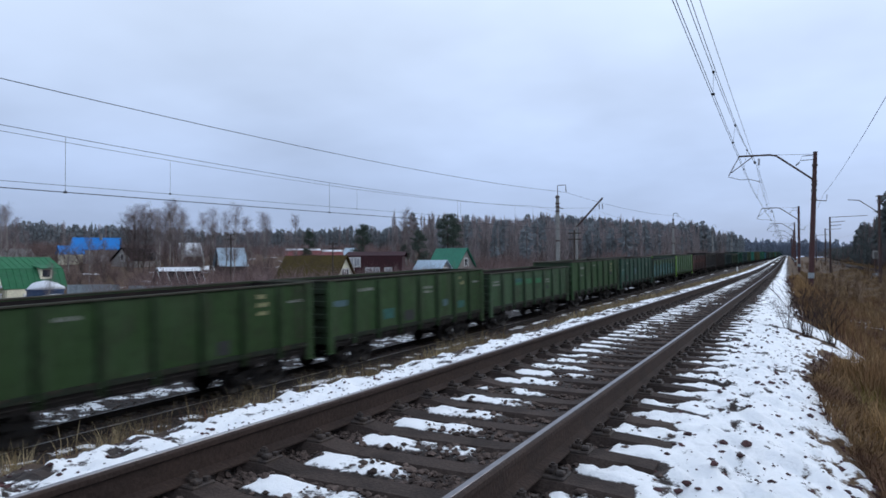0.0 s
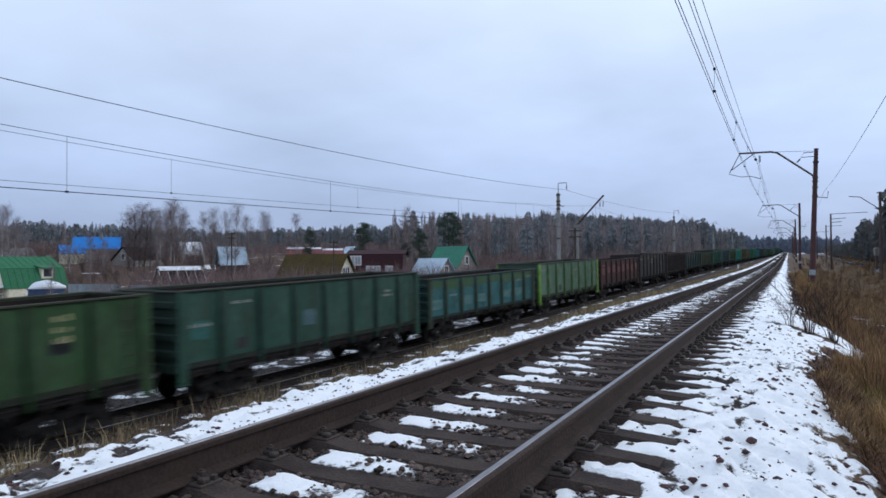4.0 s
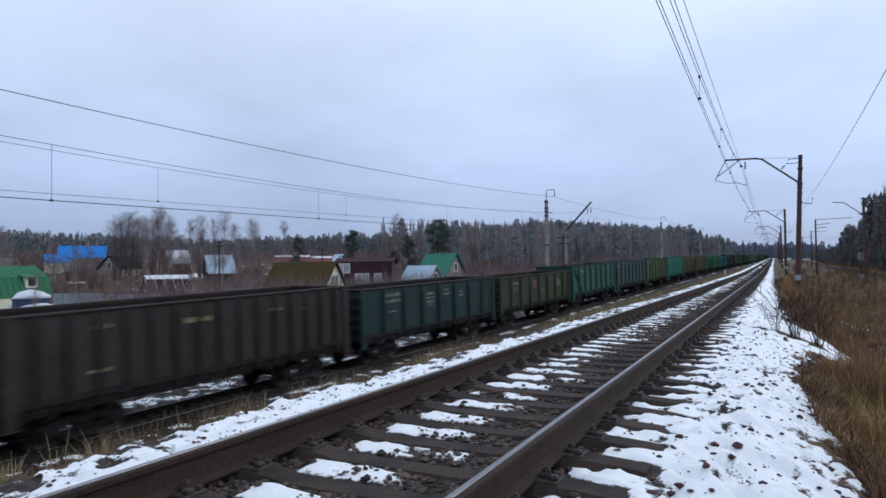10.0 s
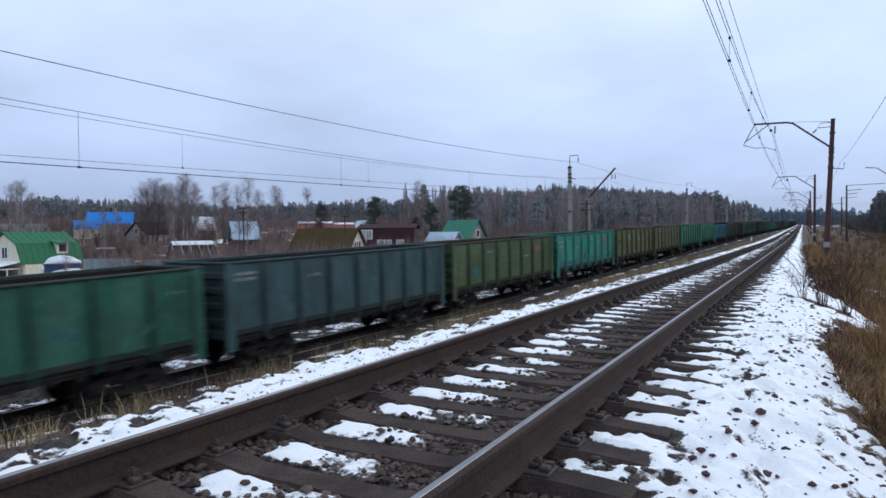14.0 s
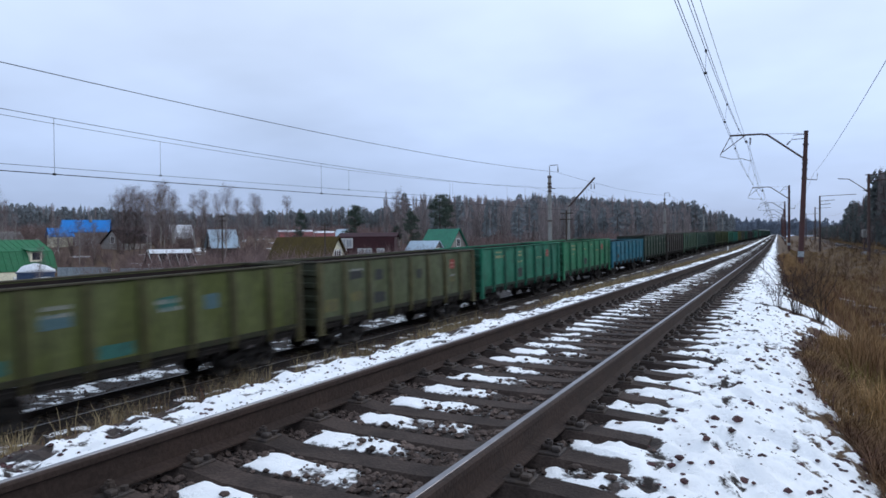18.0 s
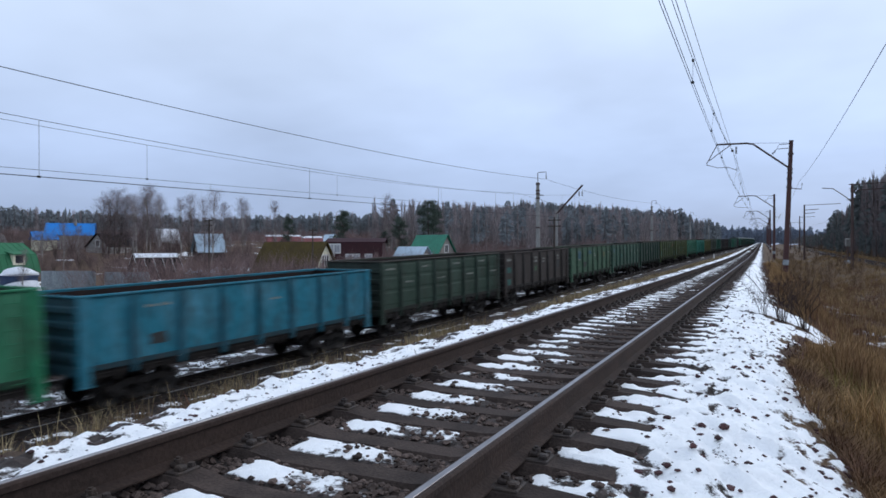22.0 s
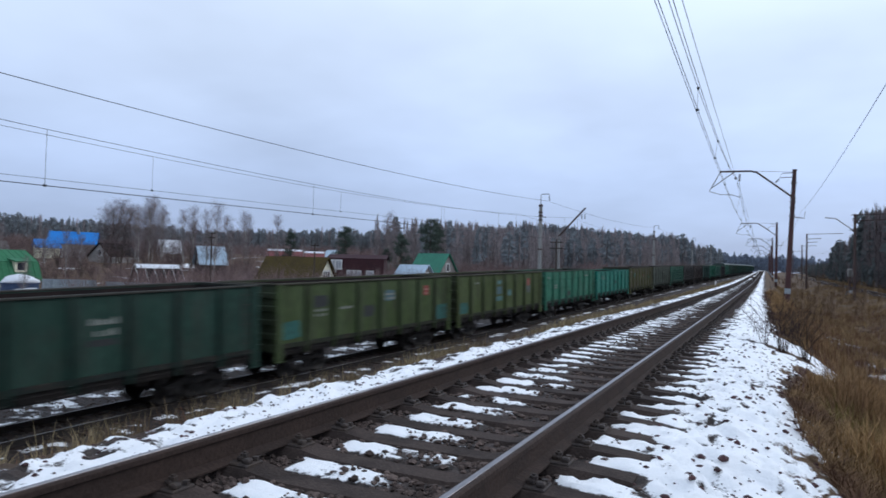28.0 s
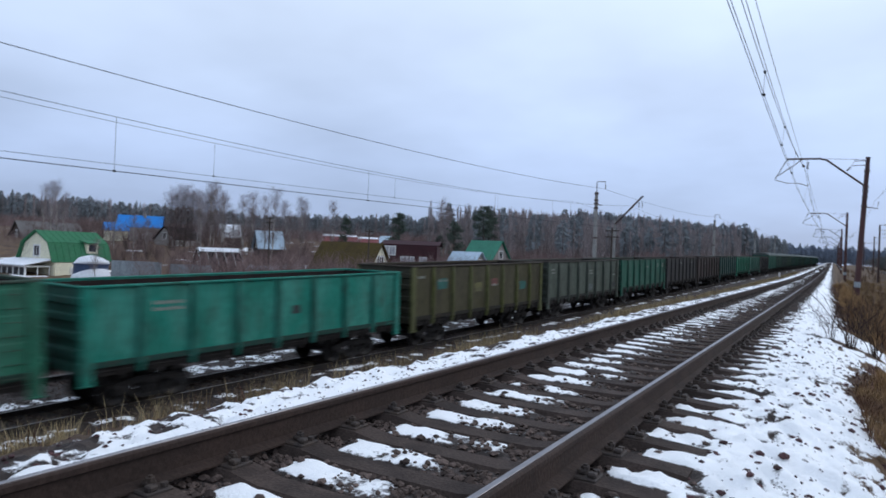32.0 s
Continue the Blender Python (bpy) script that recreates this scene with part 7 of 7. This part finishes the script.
def near_plants():
    rng = np.random.RandomState(3)
    # tall tufts, thick in patches, with trampled litter between them
    n = 8200
    cy = 2.0 + 58 * rng.rand(n) ** 1.8
    cy = np.where(rng.rand(n) < 0.12, rng.uniform(-9, 2, n), cy)
    cx = snow_edge(np.maximum(cy, 0)) + 0.05 + rng.exponential(1.5, n)
    cx = np.where(cx > 9, rng.uniform(0.8, 9, n), cx)
    patch = fbm(cx, cy, 1.5, 27, 4)
    keep = patch + rng.uniform(-0.1, 0.1, n) > np.where(cx - snow_edge(cy) > 1.1, 0.53, 0.485)
    cx, cy, patch = cx[keep], cy[keep], patch[keep]
    tall = rng.uniform(0.25, 0.85, len(cx)) * np.clip(patch * 3 - 0.75, 0.45, 1.15) * np.interp(cx - snow_edge(cy), [0, 0.2, 0.45, 0.8, 1.2, 1.8], [0.12, 0.28, 0.75, 0.95, 0.7, 0.45])
    x = np.repeat(cx, 20) + rng.normal(0, 0.06, len(cx) * 20)
    y = np.repeat(cy, 20) + rng.normal(0, 0.07, len(cx) * 20)
    h = np.repeat(tall, 20) * rng.uniform(0.45, 1.1, len(x))
    blades("dry_grass", x, y, 0.88 * h, 0.55, 0.008, GRASS, "tall dry yellow-brown grass on the bank")
    ex, ey = tufts(3600, 12, 0.2, 1.7, 1.6, 9, rng, 0.08, 1.1)
    keep = (ex > snow_edge(ey) - 0.1) & (ex < snow_edge(ey) + 0.75)
    ex, ey = ex[keep], ey[keep]
    blades("fallen_stalks", ex, ey, rng.uniform(0.03, 0.2, len(ex)), 1.3, 0.007, STALK, "short flattened straw at the edge of the snow")
    lx, ly = tufts(13000, 8, -0.1, 8.5, 2.0, 60, rng, 0.12, 1.5)
    bx, by = tufts(2200, 8, -0.1, 7.0, -9, 2, rng, 0.12, 1.0)
    lx, ly = np.concatenate([lx, bx]), np.concatenate([ly, by])
    keep = (lx > snow_edge(ly) - 0.12) & (fbm(lx, ly, 0.9, 37, 3) > 0.40)
    lx, ly = lx[keep], ly[keep]
    blades("leaf_litter", lx, ly, rng.uniform(0.03, 0.16, len(lx)), 1.8, 0.014, LITTER, "dark trampled stalks and leaf litter at the edge of the snow")
    x, y = tufts(900, 14, 0.9, 2.8, 2.5, 10, rng, 0.16, 1.2)
    keep = x > snow_edge(y) + 0.3
    fx, fy = tufts(6200, 9, 1.6, 10.0, 14, 130, rng, 0.25, 1.5)
    keep2 = fbm(fx, fy, 1.4, 47, 4) > 0.43
    fx, fy = fx[keep2], fy[keep2]
    blades("far_grass", fx, fy, rng.uniform(0.12, 0.45, len(fx)), 0.5, 0.022, FIELD_GRASS, "brown dead grass of the field by the branch track")
    gx, gy = tufts(2600, 9, 12.9, 17.5, 40, 200, rng, 0.25, 1.3)
    blades("bank_grass", gx, gy, rng.uniform(0.25, 0.6, len(gx)), 0.7, 0.03, FIELD_GRASS, "brown dead grass beyond the branch track")
    blades("green_grass", x[keep], y[keep], rng.uniform(0.12, 0.35, keep.sum()), 0.8, 0.010, GRASS_GREEN, "patches of still green grass on the bank")
    x, y = tufts(2800, 8, 0.9, 8.0, 4.0, 60, rng, 0.12, 1.6)
    blades("dead_weeds", x, y, rng.uniform(0.15, 0.6, len(x)), 0.3, 0.007, WEED, "brown dead weed stalks")
    x, y = tufts(3000, 11, -4.98, -4.26, 1.2, 60, rng, 0.06, 1.7)
    bx, by = tufts(250, 12, -5.1, -4.2, -8, 1.2, rng, 0.07, 1.0)
    x, y = np.concatenate([x, bx]), np.concatenate([y, by])
    clump = np.clip((fbm(x, y, 0.9, 17, 3) - 0.35) * 3, 0.2, 1.3)
    blades("crest_grass", x, y, rng.uniform(0.04, 0.18, len(x)) * clump, 0.7, 0.0055, STRAW, "short dry grass along the crest")
    x, y = tufts(210, 30, -4.95, -4.38, 1.5, 40, rng, 0.045, 1.6)
    tall = fbm(x, y, 0.8, 19, 3) > 0.5
    x, y = x[tall], y[tall]
    blades("crest_stalks", x, y, rng.uniform(0.06, 0.32, len(x)), 0.75, 0.0045, STRAW, "clumps of tall dry stalks along the crest")
    x, y = tufts(2600, 8, -12.5, -4.8, 2.0, 90, rng, 0.12, 1.4)
    blades("slope_grass", x, y, rng.uniform(0.1, 0.35, len(x)), 0.6, 0.012, WEED, "dark dead grass on the slope to the lower track")
    x, y = tufts(3200, 10, -6.6, -4.4, 7, 120, rng, 0.14, 1.5)
    keep = fbm(x, y, 1.8, 67, 3) > 0.42
    x, y = x[keep], y[keep]
    blades("crest_fringe", x, y, rng.uniform(0.10, 0.38, len(x)), 0.45, np.interp(y, [7, 20], [0.007, 0.016]), STRAW, "fringe of dry straw-coloured grass along the crest")
    # leafless bushes on the shoulder
    s, w = bare_shrub(301, 1.0, 13, 14, 0.005, 0.33)
    s, w = s.data("stems_of_bush", BUSH_BARK), w.data("twig_mass", BUSH_BARK)
    for k, (bx, by, sc) in enumerate(((0.3, 13.8, 1.2), (0.7, 14.1, 1.15), (0.0, 13.9, 0.85), (0.55, 16.4, 0.85), (0.9, 19.0, 0.7), (0.7, 24.0, 0.75))):
        z = float(ground_z(bx, by)[0])
        b = thing("bush", pose(bx, by, z, 0, 0, 71 * k) @ Matrix.Scale(sc, 4), "leafless dark bush at the edge of the snow", "bush", "bushes on the shoulder")
        part("stem_fan", s, None, b)
        part("twig_mass", w, None, b)


near_plants()


def stones(name, x, y, size, material, label, sink=0.25):
    """Angular ballast stones lying in the surface."""
    rng = np.random.RandomState(len(x) + 1)
    base = np.array([(1, 0, 0), (-1, 0, 0), (0, 1, 0), (0, -1, 0), (0, 0, 1), (0, 0, -1), (0.6, 0.6, 0.55), (-0.6, 0.6, 0.5), (0.6, -0.6, 0.5), (-0.6, -0.6, 0.55)])
    tri = np.array([(4, 6, 7), (4, 7, 9), (4, 9, 8), (4, 8, 6), (0, 2, 6), (2, 7, 6), (2, 1, 7), (1, 9, 7), (1, 3, 9), (3, 8, 9), (3, 0, 8), (0, 6, 8), (0, 5, 2), (2, 5, 1), (1, 5, 3), (3, 5, 0)])
    n = len(x)
    z = ground_z(x, y)
    v = base[None] * (1 + rng.uniform(-0.3, 0.3, (n, 10, 3)))
    size = np.broadcast_to(size, n)
    v = v * (size * rng.uniform(0.75, 1.2, n))[:, None, None] * np.stack([rng.uniform(0.8, 1.3, n), rng.uniform(0.7, 1.1, n), rng.uniform(0.5, 0.85, n)], 1)[:, None, :]
    a = rng.uniform(0, 6.28, n)
    c, s = np.cos(a)[:, None], np.sin(a)[:, None]
    vx, vy = v[:, :, 0] * c - v[:, :, 1] * s, v[:, :, 0] * s + v[:, :, 1] * c
    p = np.stack([vx + x[:, None], vy + y[:, None], v[:, :, 2] + z[:, None] + ((sink - 0.25) * size)[:, None]], 2)
    f = (tri[None] + np.arange(n)[:, None, None] * 10).reshape(-1, 3)
    return tagged(new(name, big_mesh(name, p.reshape(-1, 3), f, material)), label, "stones", kind="stuff")


def near_stones():
    rng = np.random.RandomState(11)
    n = 44000
    y = 1.0 + 24 * rng.rand(n) ** 1.6
    y = np.where(rng.rand(n) < 0.12, rng.uniform(-6, 1, n), y)
    x = rng.uniform(-3.45, -0.62, n)
    s = ground_values(x, y)[2]
    phase = np.abs(((y - SLEEPER_FIRST) / SLEEPER_STEP) % 1 - 0.5)
    keep = ((s < 0.28 + 0.35 * rng.rand(n)) | ((x > -2.25) & (x < -1.3) & (rng.rand(n) < 0.14))) & (phase < 0.29)
    stones("ballast_stones", x[keep], y[keep], 0.008 + 0.022 * rng.rand(keep.sum()) ** 1.8, STONE, "grey-brown crushed ballast stones between the sleepers", 0.55)
    # the nearest stones lie singly
    kinds = []
    for k in range(8):
        r = random.Random(70 + k)
        m = Mesh()
        ring = [(math.cos(a) * r.uniform(0.8, 1.15), math.sin(a) * r.uniform(0.65, 0.95)) for a in np.arange(0, 6.28, 1.047)]
        top = [(u * r.uniform(0.45, 0.7), v * r.uniform(0.45, 0.7), r.uniform(0.45, 0.7)) for u, v in ring]
        low = [(u, v, r.uniform(-0.1, 0.15)) for u, v in ring]
        n6 = len(ring)
        foot = [(u * 0.7, v * 0.7, -0.6) for u, v in ring]
        m.add(low + top + foot, [(i, (i + 1) % n6, n6 + (i + 1) % n6, n6 + i) for i in range(n6)] + [tuple(range(n6, 2 * n6))] + [(2 * n6 + i, 2 * n6 + (i + 1) % n6, (i + 1) % n6, i) for i in range(n6)])
        kinds.append(m.data("stone", STONE))
    track = bpy.data.objects["railway_track"]
    n = 3000
    x, y = rng.uniform(-2.75, -1.32, n), rng.uniform(1.7, 4.6, n)
    phase = np.abs(((y - SLEEPER_FIRST) / SLEEPER_STEP) % 1 - 0.5)
    keep = np.flatnonzero((phase < 0.23) & ((ground_values(x, y)[2] < 0.45) | (rng.rand(n) < 0.06)))[:290]
    size = 0.010 + 0.020 * rng.rand(n) ** 1.6
    z = ground_z(x, y) + 0.2 * size
    for k, i in enumerate(keep):
        part("stone", kinds[k % 8], None, track, at=pose(x[i] - AXIS, y[i], z[i], rng.uniform(-25, 25), rng.uniform(-25, 25), rng.uniform(0, 360)) @ Matrix.Scale(size[i], 4))
    n = 3600
    y = 1.5 + 22 * rng.rand(n) ** 1.4
    x = rng.uniform(-0.75, 0.8, n)
    x = np.where(rng.rand(n) < 0.35, snow_edge(y) - rng.exponential(0.12, n), x)
    keep = x < snow_edge(y) + 0.2
    stones("snow_stones", x[keep], y[keep], 0.004 + 0.028 * rng.rand(keep.sum()) ** 2.5, STONE_RED, "dark reddish stones and clods poking out of the snow", 0.2)
    n = 4000
    y = 1.0 + 24 * rng.rand(n) ** 1.5
    x = -4.5 + 1.25 * rng.rand(n) ** 1.5
    stones("strip_stones", x, y, 0.004 + 0.017 * rng.rand(n) ** 2.2, STONE_RED, "dark stones in the snow beside the far rail", 0.1)

    n = 15000
    y = 4.0 + 36 * rng.rand(n) ** 1.3
    x = train_x(y) + rng.uniform(-6.5, 3.4, n)
    stones("lower_ballast_stones", x, y, 0.018 + 0.035 * rng.rand(n) ** 1.6, STONE, "dark ballast stones on the lower formation", 0.4)


near_stones()

motions()
